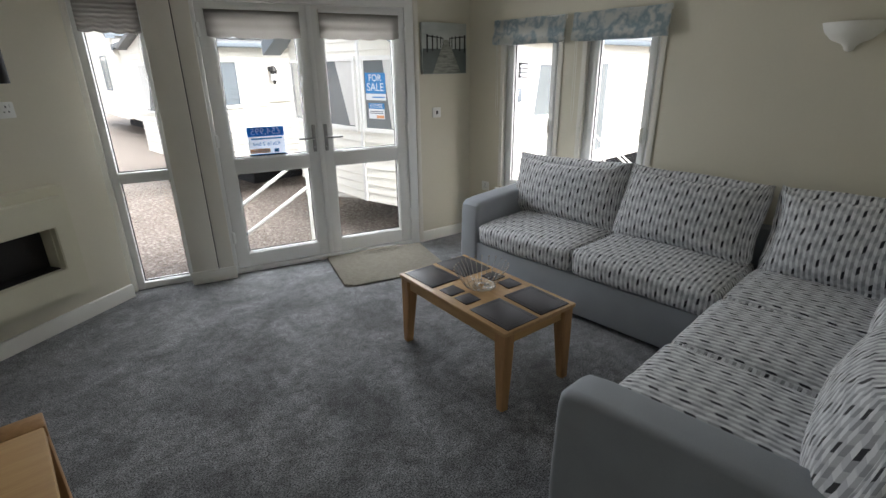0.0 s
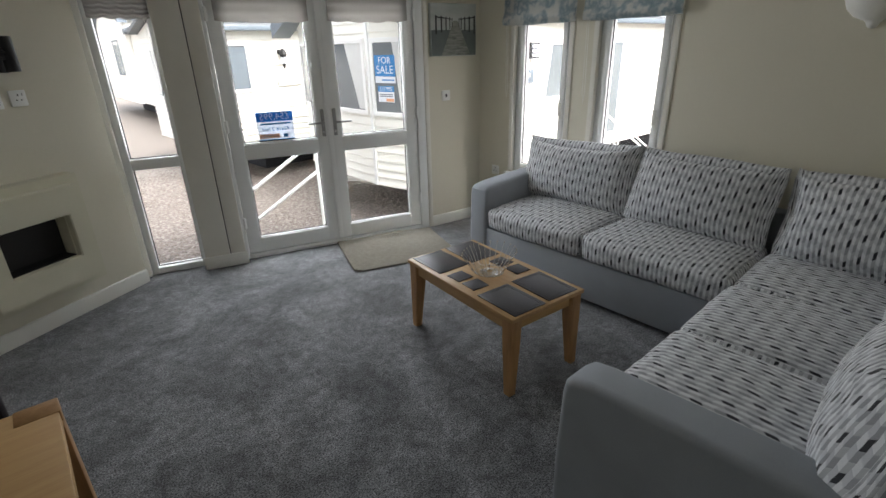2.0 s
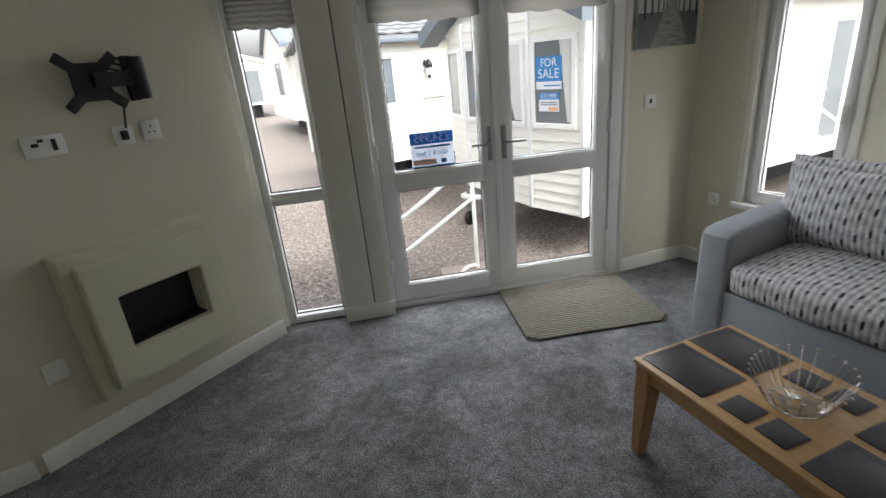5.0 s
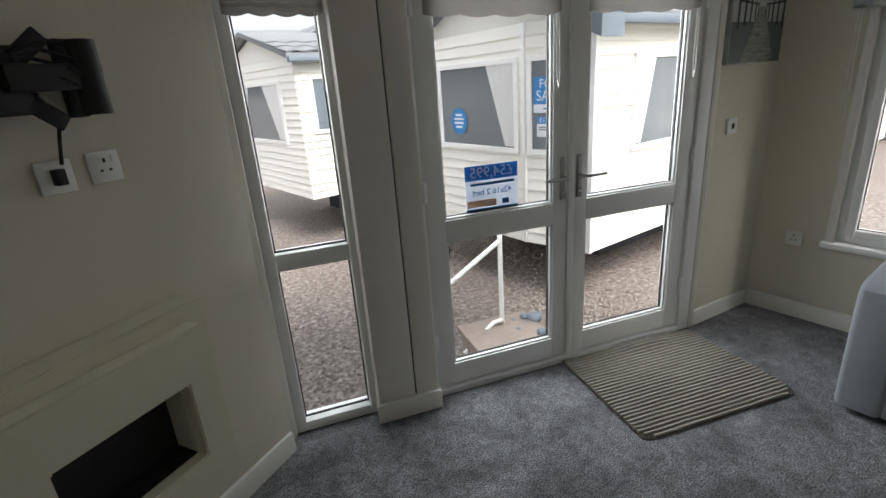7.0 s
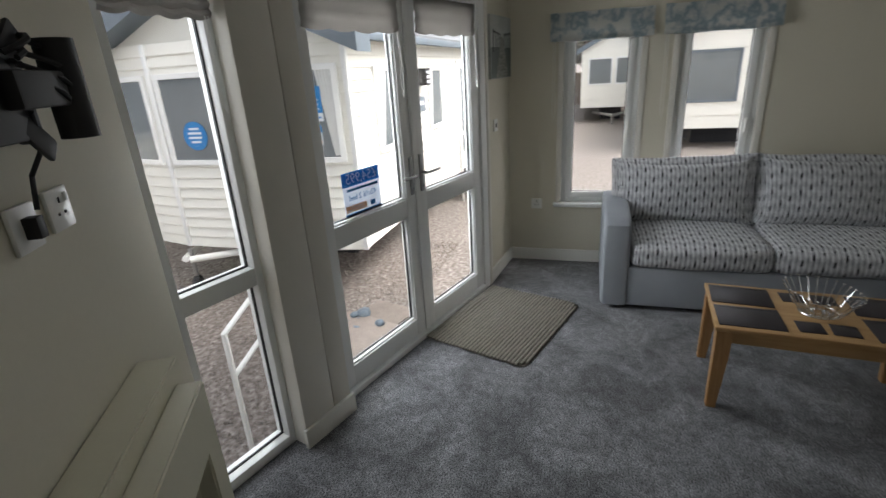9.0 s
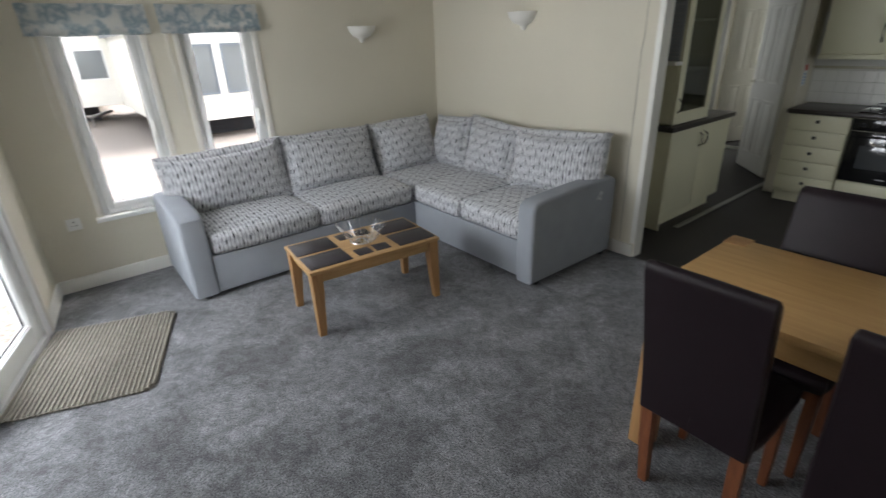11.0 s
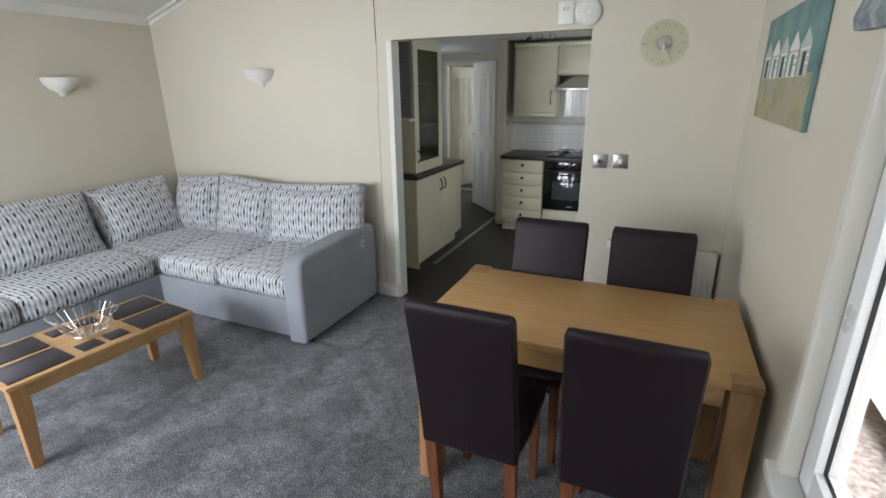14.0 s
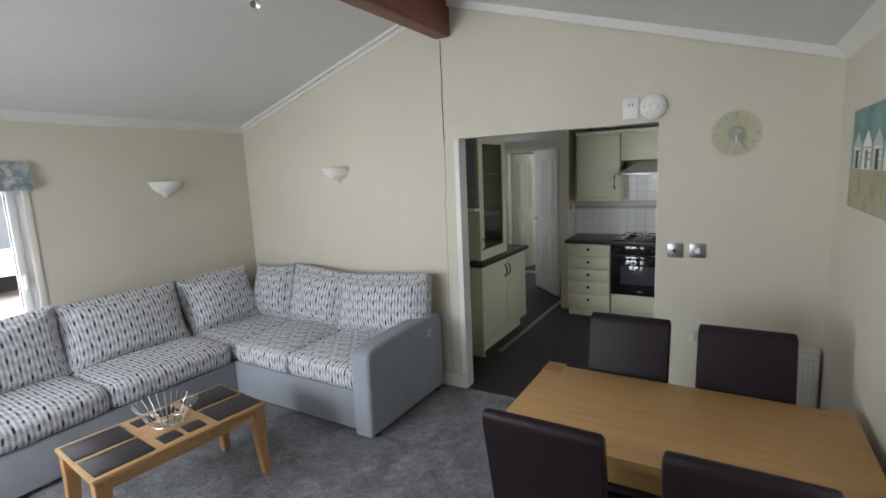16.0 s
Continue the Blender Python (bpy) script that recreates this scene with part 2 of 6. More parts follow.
PINE_TRIM = wood("coffee_table_ash", (0.52, 0.33, 0.15), (0.38, 0.215, 0.085), 'Y')
RED_WOOD = wood("cherry_leg", (0.24, 0.085, 0.035), (0.13, 0.04, 0.018), 'Z')
BEAM = wood("stained_beam", (0.26, 0.09, 0.045), (0.15, 0.05, 0.025), 'Y', rough=0.5)
LEATHER = material("brown_leather", (0.015, 0.009, 0.012), 0.42, spread=0.2, scale=9, fine=150, bump=0.25, bump_scale=350)
LEATHER.node_tree.nodes["Principled BSDF"].inputs["Specular IOR Level"].default_value = 0.28
SLATE = material("dark_inlay", (0.030, 0.025, 0.030), 0.45, spread=0.25, scale=14, fine=90, bump=0.1)
CHROME = material("chrome_wire", (0.72, 0.72, 0.72), 0.16, metal=1.0, spread=0.03)
STEEL = material("brushed_steel", (0.36, 0.36, 0.36), 0.38, metal=1.0, spread=0.06, scale=20)
BLACK = material("black_plastic", (0.010, 0.010, 0.011), 0.6, spread=0.2, scale=12)
SOOT = material("fire_box", (0.010, 0.009, 0.009), 0.6, spread=0.3, scale=9)
WHITE_PL = material("white_plastic", (0.78, 0.78, 0.75), 0.35, spread=0.03)
PLASTER_W = material("plaster_light", (0.80, 0.79, 0.74), 0.7, spread=0.03)
GLASS = glass_material("window_glass")
SMOKE = glass_material("cabinet_glass", (0.6, 0.62, 0.6), 0.05)
BLIND = material("pale_grey_blind", (0.36, 0.345, 0.325), 0.9, spread=0.06, scale=5, fine=200, bump=0.1)
FLORAL = blotch_material("leaf_print_blind", ((0.78, 0.78, 0.74), (0.74, 0.75, 0.72), (0.34, 0.44, 0.49), (0.78, 0.78, 0.75)), 11.0, 0.9)
RUG = material("tan_rib_mat", (0.34, 0.315, 0.27), 0.95, spread=0.16, scale=40, fine=300, bump=0.3, bump_scale=300)
CREAM_DOOR = material("cream_cabinet", (0.70, 0.68, 0.50), 0.4, spread=0.03, scale=3)
WORKTOP = material("dark_worktop", (0.035, 0.028, 0.026), 0.35, spread=0.4, scale=40, fine=200)
TILE = material("white_tile", (0.80, 0.80, 0.77), 0.12, spread=0.03, scale=6)
GROUT = material("tile_grout", (0.62, 0.62, 0.58), 0.9)
CLADDING = material("cream_cladding", (0.80, 0.79, 0.73), 0.5, spread=0.04, scale=2, fine=40)
ROOF_TILE = material("grey_roof_tile", (0.16, 0.17, 0.18), 0.6, spread=0.2, scale=6, bump=0.2, bump_scale=60)
SLATE_TRIM = material("slate_grey_trim", (0.13, 0.16, 0.19), 0.5, spread=0.08)
# near-black: painted shade under the caravans, and the open joints
SHADE_JOINT = material("under_shade_and_joint", (0.02, 0.022, 0.028), 0.8, spread=0.2)
DARK_GLASS = material("dark_pane", (0.16, 0.18, 0.19), 0.06, spread=0.15, scale=2)
NET = material("white_net_curtain", (0.62, 0.63, 0.62), 0.9, spread=0.05, scale=12)
BLUE = material("blue_print", (0.02, 0.20, 0.50), 0.45, spread=0.04)
PAPER = material("white_paper", (0.72, 0.76, 0.80), 0.5, spread=0.03)
ORANGE = material("orange_print", (0.75, 0.36, 0.18), 0.5, spread=0.03)
RUG_GAP = material("mat_backing", (0.12, 0.105, 0.085), 0.95, spread=0.2, scale=9)


def print_material(name, rgb):
    """Printed card: light from behind shows through it."""
    m = bpy.data.materials.new(name)
    m.use_nodes = True
    nt = m.node_tree
    nt.nodes.remove(nt.nodes["Principled BSDF"])
    d, t, mx = (nt.nodes.new("ShaderNode" + k) for k in ("BsdfDiffuse", "BsdfTranslucent", "MixShader"))
    noise_ = nt.nodes.new("ShaderNodeTexNoise")
    noise_.inputs["Scale"].default_value = 30
    mixc = nt.nodes.new("ShaderNodeMixRGB")
    mixc.inputs[1].default_value, mixc.inputs[2].default_value = (*[0.94 * c for c in rgb], 1), (*rgb, 1)
    nt.links.new(noise_.outputs[0], mixc.inputs[0])
    for n in (d, t):
        nt.links.new(mixc.outputs[0], n.inputs[0])
    mx.inputs[0].default_value = 0.3
    nt.links.new(d.outputs[0], mx.inputs[1])
    nt.links.new(t.outputs[0], mx.inputs[2])
    nt.links.new(mx.outputs[0], nt.nodes["Material Output"].inputs[0])
    return m


CARD_WHITE = print_material("card_white", (0.80, 0.84, 0.90))
CARD_BLUE = print_material("card_blue", (0.045, 0.23, 0.50))
CARD_ORANGE = print_material("card_orange", (0.92, 0.62, 0.40))
GRAVEL = blotch_material("wet_gravel", ((0.07, 0.055, 0.046), (0.135, 0.112, 0.098), (0.20, 0.178, 0.16), (0.30, 0.275, 0.255)), 20.0, 0.6)


# ---- mesh helpers ----
def box(bm, x0, x1, y0, y1, z0, z1, bevel=0.0, m=None):
    """A box added to bm; bevel rounds its edges; m moves it."""
    out = bmesh.ops.create_cube(bm, size=1.0)
    vs = out["verts"]
    for v in vs:
        v.co = Vector((x0 + (v.co.x + 0.5) * (x1 - x0), y0 + (v.co.y + 0.5) * (y1 - y0), z0 + (v.co.z + 0.5) * (z1 - z0)))
    if bevel:
        es = list({e for v in vs for e in v.link_edges})
        r = bmesh.ops.bevel(bm, geom=es, offset=bevel, segments=2, profile=0.5, affect='EDGES')
        vs = list({v for f in r["faces"] for v in f.verts} | {v for v in vs if v.is_valid})
    if m is not None:
        for v in vs:
            v.co = m @ v.co
    return vs


def prism(bm, pts, y0, y1):
    """A flat outline in x, z pushed through from y0 to y1."""
    a = [bm.verts.new((x, y0, z)) for x, z in pts]
    b = [bm.verts.new((x, y1, z)) for x, z in pts]
    bm.faces.new(a)
    bm.faces.new(b[::-1])
    n = len(pts)
    for i in range(n):
        bm.faces.new((a[i], b[i], b[(i + 1) % n], a[(i + 1) % n]))
    bmesh.ops.recalc_face_normals(bm, faces=bm.faces)


def plate(bm, pts, z0, z1):
    """A flat outline in x, y pushed through from z0 to z1."""
    a = [bm.verts.new((x, y, z0)) for x, y in pts]
    b = [bm.verts.new((x, y, z1)) for x, y in pts]
    bm.faces.new(a)
    bm.faces.new(b[::-1])
    n = len(pts)
    for i in range(n):
        bm.faces.new((a[i], b[i], b[(i + 1) % n], a[(i + 1) % n]))
    bmesh.ops.recalc_face_normals(bm, faces=bm.faces)


def tube(bm, pts, r, sides=8, r_end=None):
    """A round bar through points."""
    pts = [Vector(p) for p in pts]
    rings = []
    for i, p in enumerate(pts):
        d = (pts[min(i + 1, len(pts) - 1)] - pts[max(i - 1, 0)]).normalized()
        q = d.to_track_quat('Z', 'Y')
        rad = r if r_end is None else r + (r_end - r) * i / (len(pts) - 1)
        rings.append([bm.verts.new(p + q @ Vector((rad * math.cos(2 * math.pi * k / sides), rad * math.sin(2 * math.pi * k / sides), 0))) for k in range(sides)])
    for a, b in zip(rings, rings[1:]):
        for k in range(sides):
            bm.faces.new((a[k], a[(k + 1) % sides], b[(k + 1) % sides], b[k]))
    bm.faces.new(rings[0][::-1])
    bm.faces.new(rings[-1])


def lathe(bm, profile, sides=28, m=None, arc=1.0):
    """A profile of (radius, height) turned round z."""
    rings = []
    n = sides if arc >= 1 else sides + 1
    for r, z in profile:
        ring = []
        for k in range(n):
            a = 2 * math.pi * arc * k / sides
            co = Vector((r * math.cos(a), r * math.sin(a), z))
            ring.append(bm.verts.new(m @ co if m is not None else co))
        rings.append(ring)
    for a, b in zip(rings, rings[1:]):
        for k in range(sides):
            j = (k + 1) % n
            bm.faces.new((a[k], a[j], b[j], b[k]))
    if arc >= 1:
        for ring, flip in ((rings[0], True), (rings[-1], False)):
            if profile[0 if flip else -1][0] > 1e-4:
                bm.faces.new(ring[::-1] if flip else ring)
    bmesh.ops.recalc_face_normals(bm, faces=bm.faces)


def ball(bm, c, r, seg=8):
    bmesh.ops.create_uvsphere(bm, u_segments=seg, v_segments=max(4, seg - 2), radius=r, matrix=Matrix.Translation(c))


def shade_smooth(me, angle=35):
    for p in me.polygons:
        p.use_smooth = True
    me.set_sharp_from_angle(angle=radians(angle))


def mesh_ob(name, bm, mat, smooth=True):
    me = bpy.data.meshes.new(name)
    bm.to_mesh(me)
    bm.free()
    me.materials.append(mat)
    if smooth:
        shade_smooth(me)
    return new(name, me)


def part(name, bm, mat, parent, label="", m=None):
    """One mesh under a thing or under a part."""
    ob = mesh_ob(name, bm, mat)
    ob.parent = parent
    if m is not None:
        ob.matrix_basis = m
    if label:
        ob["label"] = label
    return ob


def thing(name, label, category, m=None, group="", kind=""):
    ob = new(name)
    ob.empty_display_size = 0.1
    if m is not None:
        ob.matrix_world = m
    return tagged(ob, label, category, group, kind)


def solid(name, bm, mat, label, category, m=None, kind="", group=""):
    ob = mesh_ob(name, bm, mat)
    if m is not None:
        ob.matrix_world = m
    return tagged(ob, label, category, group, kind)


def B(*boxes, bevel=0.0):
    bm = bmesh.new()
    for b in boxes:
        box(bm, *b, bevel=bevel)
    return bm


def wall_with(bm, x0, x1, y0, y1, z0, z1, holes):
    """A wall along x, one closed mesh, cut by openings (x0, x1, z0, z1)."""
    xs = sorted({x0, x1} | {h[0] for h in holes} | {h[1] for h in holes})
    zs = sorted({z0, z1} | {h[2] for h in holes} | {h[3] for h in holes})
    made = {}

    def v(i, j, y):
        if (i, j, y) not in made:
            made[i, j, y] = bm.verts.new((xs[i], y, zs[j]))
        return made[i, j, y]

    def full(i, j):
        if not (0 <= i < len(xs) - 1 and 0 <= j < len(zs) - 1):
            return False
        x, z = (xs[i] + xs[i + 1]) / 2, (zs[j] + zs[j + 1]) / 2
        return not any(a < x < b and c < z < d for a, b, c, d in holes)

    for i in range(len(xs) - 1):
        for j in range(len(zs) - 1):
            if not full(i, j):
                continue
            for y in (y0, y1):
                bm.faces.new((v(i, j, y), v(i + 1, j, y), v(i + 1, j + 1, y), v(i, j + 1, y)))
            for di, dj, p, q in ((-1, 0, (0, 0), (0, 1)), (1, 0, (1, 0), (1, 1)), (0, -1, (0, 0), (1, 0)), (0, 1, (0, 1), (1, 1))):
                if not full(i + di, j + dj):
                    a, b = (i + p[0], j + p[1]), (i + q[0], j + q[1])
                    bm.faces.new((v(*a, y0), v(*b, y0), v(*b, y1), v(*a, y1)))
    bmesh.ops.recalc_face_normals(bm, faces=bm.faces)


EAVES, RIDGE, HALF = 2.21, 2.92, 2.30


def ceiling_at(x):
    return RIDGE - (RIDGE - EAVES) * abs(x) / HALF


# ---- the room ----
bm = bmesh.new()
plate(bm, [(-2.3, 0), (2.3, 0), (2.3, 3.56), (1.73, 3.66), (-0.46, 4.31), (-0.56, 4.22), (-1.7, 3.64), (-2.3, 3.56)], -0.12, 0.0)
solid("floor", bm, CARPET, "grey cut-pile carpet with brushed marks", "carpet", kind="structure")
solid("floor_kitchen", B((-2.3, 2.3, -6.6, -0.001, -0.12, -0.003)), VINYL, "dark brown vinyl kitchen floor", "floor", kind="structure")

bm = bmesh.new()
wall_with(bm, -2.4, 2.4, -0.1, 0.0, 0.0, EAVES, [(-1.454, -0.097, 0.0, 1.94)])
prism(bm, [(-2.4, EAVES), (2.4, EAVES), (0, RIDGE + 0.02)], -0.1, 0.0)
solid("wall_back", bm, MAGNOLIA, "magnolia painted wall with a square kitchen opening", "wall", kind="structure")

bm = bmesh.new()
wall_with(bm, 0.0, 3.60, -0.12, 0.0, 0.0, EAVES + 0.05, [(1.80, 2.34, 0.50, 1.80), (2.575, 3.115, 0.50, 1.80)])
solid("wall_window", bm, MAGNOLIA, "magnolia side wall with two narrow windows", "wall", m=pose(2.3, 0, 0, 0, 0, 90), kind="structure")
bm = bmesh.new()
wall_with(bm, 0.0, 3.65, 0.0, 0.12, 0.0, EAVES + 0.05, [(1.86, 2.50, 0.62, 1.85)])
solid("wall_dining", bm, MAGNOLIA, "magnolia side wall beside the dining table", "wall", m=pose(-2.3, 0, 0, 0, 0, 90), kind="structure")
# gable wall with the picture, and its twin beyond the fireplace
bm = bmesh.new()
box(bm, 0.0, 0.60, 0.0, 0.12, 0.0, 2.6)
solid("wall_picture", bm, MAGNOLIA, "short magnolia gable wall beside the doors", "wall", m=pose(1.711, 3.597, 0, 0, 0, -7.5), kind="structure")
bm = bmesh.new()
box(bm, -0.62, 0.0, 0.0, 0.12, 0.0, 2.6)
solid("wall_gable", bm, MAGNOLIA, "short magnolia gable wall", "wall", m=pose(-1.685, 3.53, 0, 0, 0, 9), kind="structure")
bm = bmesh.new()
box(bm, -1.32, 0.0, 0.0, 0.12, 0.0, 3.0)
solid("wall_fireplace", bm, MAGNOLIA, "magnolia wall with the fireplace", "wall", m=FIRE, kind="structure")
# ceilings
for side, name in ((1, "ceiling_window_side"), (-1, "ceiling_dining_side")):
    bm = bmesh.new()
    pts = [(0, RIDGE), (side * 2.45, EAVES - 0.046), (side * 2.45, EAVES + 0.06), (0, RIDGE + 0.10)]
    prism(bm, pts if side > 0 else pts[::-1], 0.0, 4.9)
    solid(name, bm, CEILING, "white sloping ceiling", "ceiling", kind="structure")
    bm = bmesh.new()
    prism(bm, [(side * 2.30, EAVES - 0.05), (side * 2.30, EAVES + 0.01), (side * 2.24, EAVES + 0.022)], 0.0, 3.5)
    solid("trim_cove", bm, TRIM, "white ceiling cove", "trim", kind="structure")
    bm = bmesh.new()
    q = math.hypot(2.3, RIDGE - EAVES)
    prism(bm, [(0, 0.0), (q, 0.0), (q, -0.05), (0, -0.05)], 0.0, 0.012)
    prism(bm, [(0, 0.0), (q, 0.0), (q, -0.022), (0, -0.022)], 0.012, 0.045)
    a = math.degrees(math.atan2(RIDGE - EAVES, 2.3))
    ob = solid("trim_cove", bm, TRIM, "white ceiling cove", "trim", kind="structure",
               m=pose(0, 0, RIDGE, 0, 0, 0) @ (pose(0, 0, 0, 0, a, 0) if side > 0 else pose(0, 0.045, 0, 0, -a, 0) @ pose(0, 0, 0, 0, 0, 180)))
solid("ceiling_beam", B((-0.065, 0.055, 0.006, 4.4, 2.65, 2.90), bevel=0.006), BEAM, "red-brown stained ridge beam", "beam", kind="structure")
# the crack in the back wall under the beam, where the two halves meet
bm = bmesh.new()
rng = random.Random(4)
z, x = 0.12, 0.035
pts = []
while z < 2.65:
    pts.append((x + rng.uniform(-0.003, 0.003) - 0.012 * (z > 1.5), z))
    z += 0.09
for (xa, za), (xb, zb) in zip(pts, pts[1:]):
    w = 0.0035 if za > 1.9 else 0.0014
    bm.faces.new([bm.verts.new(c) for c in ((xa - w, 0.0015, za), (xa + w, 0.0015, za), (xb + w, 0.0015, zb), (xb - w, 0.0015, zb))])
solid("trim_joint", bm, SHADE_JOINT, "dark open joint between the wall halves", "joint", kind="structure")
# opening lining
solid("trim_opening", B((-0.099, -0.060, 0.0, 0.006, 0.11, 1.935), (-1.4538, -1.45, -0.1, 0.0, 0.0, 1.938), (-0.101, -0.0972, -0.1, 0.0, 0.0, 1.938)), TRIM,
      "white lining of the kitchen opening", "trim", kind="structure")


def skirting(x0, x1, m, name="baseboard"):
    bm = bmesh.new()
    prism_pts = [(0, 0), (-0.016, 0), (-0.016, 0.082), (-0.010, 0.095), (0, 0.098)]
    a = [bm.verts.new((x0, y, z)) for y, z in prism_pts]
    b = [bm.verts.new((x1, y, z)) for y, z in prism_pts]
    bm.faces.new(a)
    bm.faces.new(b[::-1])
    for i in range(5):
        bm.faces.new((a[i], b[i], b[(i + 1) % 5], a[(i + 1) % 5]))
    bmesh.ops.recalc_face_normals(bm, faces=bm.faces)
    return solid(name, bm, TRIM, "white painted skirting board", "skirting", m=m, kind="structure")


skirting(0.0, 3.51, pose(2.299, 3.51, 0, 0, 0, -90))
skirting(0.0, 0.58, pose(1.711, 3.595, 0, 0, 0, -7.5))
skirting(-1.29, 0.0, FIRE @ pose(0, -0.001, 0))
skirting(-0.62, 0.0, pose(-1.685, 3.529, 0, 0, 0, 9))
skirting(-2.29, 0.085, pose(0, 0.001, 0, 0, 0, 180))
skirting(1.456, 2.29, pose(0, 0.001, 0, 0, 0, 180))
skirting(0.0, 3.5, pose(-2.299, 0.0, 0, 0, 0, 90))

# ---- front doors ----


def frame_boxes(bm, x0, x1, z0, z1, y0, y1, w, bevel=0.006):
    box(bm, x0, x0 + w, y0, y1, z0, z1, bevel)
    box(bm, x1 - w, x1, y0, y1, z0, z1, bevel)
    box(bm, x0 + w - 0.002, x1 - w + 0.002, y0 + 0.001, y1 - 0.001, z0, z0 + w, bevel)
    box(bm, x0 + w - 0.002, x1 - w + 0.002, y0 + 0.001, y1 - 0.001, z1 - w, z1, bevel)


def pane(name, x0, x1, z0, z1, y, parent, mat=None):
    bm = bmesh.new()
    bm.faces.new([bm.verts.new(c) for c in ((x0, y, z0), (x1, y, z0), (x1, y, z1), (x0, y, z1))])
    ob = part(name, bm, mat or GLASS, parent)
    ob.visible_shadow = False
    return ob


french = thing("door_1", "white plastic double doors with glass panes", "door", DOOR, kind="structure")
bm = bmesh.new()
box(bm, -1.625, -1.585, -0.015, 0.10, 0.0, 2.06, 0.004)
box(bm, -0.075, 0.0, -0.015, 0.10, 0.0, 2.06, 0.004)
box(bm, -1.586, -0.074, -0.014, 0.099, 1.985, 2.06, 0.004)
box(bm, -1.586, -0.074, -0.02, 0.10, 0.0, 0.035, 0.004)
part("door_frame", bm, UPVC, french)


def leaf(x0, x1, hinge):
    ob = part("door_leaf", bmesh.new(), UPVC, french)
    bm = bmesh.new()
    w = 0.095
    box(bm, x0, x0 + w, 0.0, 0.06, 0.04, 1.98, 0.006)
    box(bm, x1 - w, x1, 0.0, 0.06, 0.04, 1.98, 0.006)
    for a, b in ((0.04, 0.155), (0.80, 0.905), (1.885, 1.98)):
        box(bm, x0 + w - 0.003, x1 - w + 0.003, 0.001, 0.059, a, b, 0.006)
    for a, b in ((0.155, 0.80), (0.905, 1.885)):
        frame_boxes(bm, x0 + w - 0.004, x1 - w + 0.004, a - 0.004, b + 0.004, 0.010, 0.05, 0.014, 0.004)
    bm.to_mesh(ob.data)
    bm.free()
    shade_smooth(ob.data)
    for a, b in ((0.155, 0.80), (0.905, 1.885)):
        pane("pane", x0 + w, x1 - w, a, b, 0.032, ob)
        bm = bmesh.new()
        frame_boxes(bm, x0 + w + 0.008, x1 - w - 0.008, a + 0.008, b - 0.008, 0.028, 0.040, 0.007, 0)
        part("gasket", bm, BLACK, ob, "black rubber glazing gasket")
    for z in (0.30, 1.05, 1.80):
        hx = x0 if hinge < 0 else x1
        bm = bmesh.new()
        tube(bm, [(hx, -0.012, z - 0.045), (hx, -0.012, z + 0.045)], 0.011, 10)
        box(bm, hx - 0.018, hx + 0.018, -0.006, 0.0, z - 0.04, z + 0.04, 0.002)
        part("hinge", bm, UPVC, ob)
    return ob


left_leaf = leaf(-1.583, -0.832, -1)
right_leaf = leaf(-0.828, -0.077, 1)
part("meeting_bead", B((-0.85, -0.81, -0.010, 0.0, 0.04, 1.98), bevel=0.004), UPVC, french)
for leaf_ob, x, way in ((left_leaf, -0.877, -1), (right_leaf, -0.783, 1)):
    part("handle_plate", B((x - 0.014, x + 0.014, -0.012, 0.0, 0.92, 1.13), bevel=0.005), STEEL, leaf_ob, "brushed steel handle plate")
    bm = bmesh.new()
    tube(bm, [(x, -0.01, 1.03), (x, -0.05, 1.03), (x + way * 0.02, -0.056, 1.03), (x + way * 0.125, -0.052, 1.03)], 0.008, 10)
    part("door_handle", bm, STEEL, leaf_ob, "brushed steel lever handle")
    bm = bmesh.new()
    lathe(bm, [(0.0085, 0), (0.0085, 0.004), (0.0, 0.004)], 12, m=pose(x, -0.012, 0.955, 90, 0, 0))
    part("lock_cylinder", bm, CHROME, leaf_ob)

# sidelight left of the post
side = thing("window_1", "tall narrow white sidelight window", "window", DOOR, kind="structure")
bm = bmesh.new()
frame_boxes(bm, -2.29, -1.885, 0.0, 2.06, 0.0, 0.09, 0.05)
box(bm, -2.242, -1.933, 0.004, 0.086, 0.80, 0.875, 0.005)
part("window_frame", bm, UPVC, side)
for a, b in ((0.05, 0.80), (0.875, 2.01)):
    pane("pane", -2.24, -1.935, a, b, 0.045, side)
    bm = bmesh.new()
    frame_boxes(bm, -2.24, -1.935, a, b, 0.042, 0.054, 0.006, 0)
    part("gasket", bm, BLACK, side, "black rubber glazing gasket")
# boxed post that covers the joint
post = thing("trim_post", "cream boxed post with an open joint", "post", DOOR, kind="structure")
part("post_board", B((-1.905, -1.727, -0.085, 0.10, 0.0, 2.9), bevel=0.006), REVEAL, post)
part("post_board", B((-1.721, -1.612, -0.080, 0.10, 0.0, 2.85), bevel=0.006), REVEAL, post)
part("joint_gap", B((-1.7285, -1.7195, -0.072, 0.0, 0.0, 2.8)), SHADE_JOINT, post, "dark open joint")
part("post_foot", B((-1.918, -1.60, -0.100, -0.079, 0.0, 0.10), bevel=0.005), TRIM, post)
# corner trim between sidelight and fireplace wall
solid("trim_corner", B((-2.40, -2.288, -0.03, 0.10, 0.0, 2.95), bevel=0.006), TRIM, "white corner trim", "trim", m=DOOR, kind="structure")
solid("trim_door_side", B((0.0, 0.045, -0.02, 0.12, 0.0, 2.5), bevel=0.012), REVEAL, "cream door surround", "trim", m=DOOR, kind="structure")
# gable glazing over the doors
gable = thing("window_2", "sloping gable window over the doors", "window", DOOR, kind="structure")


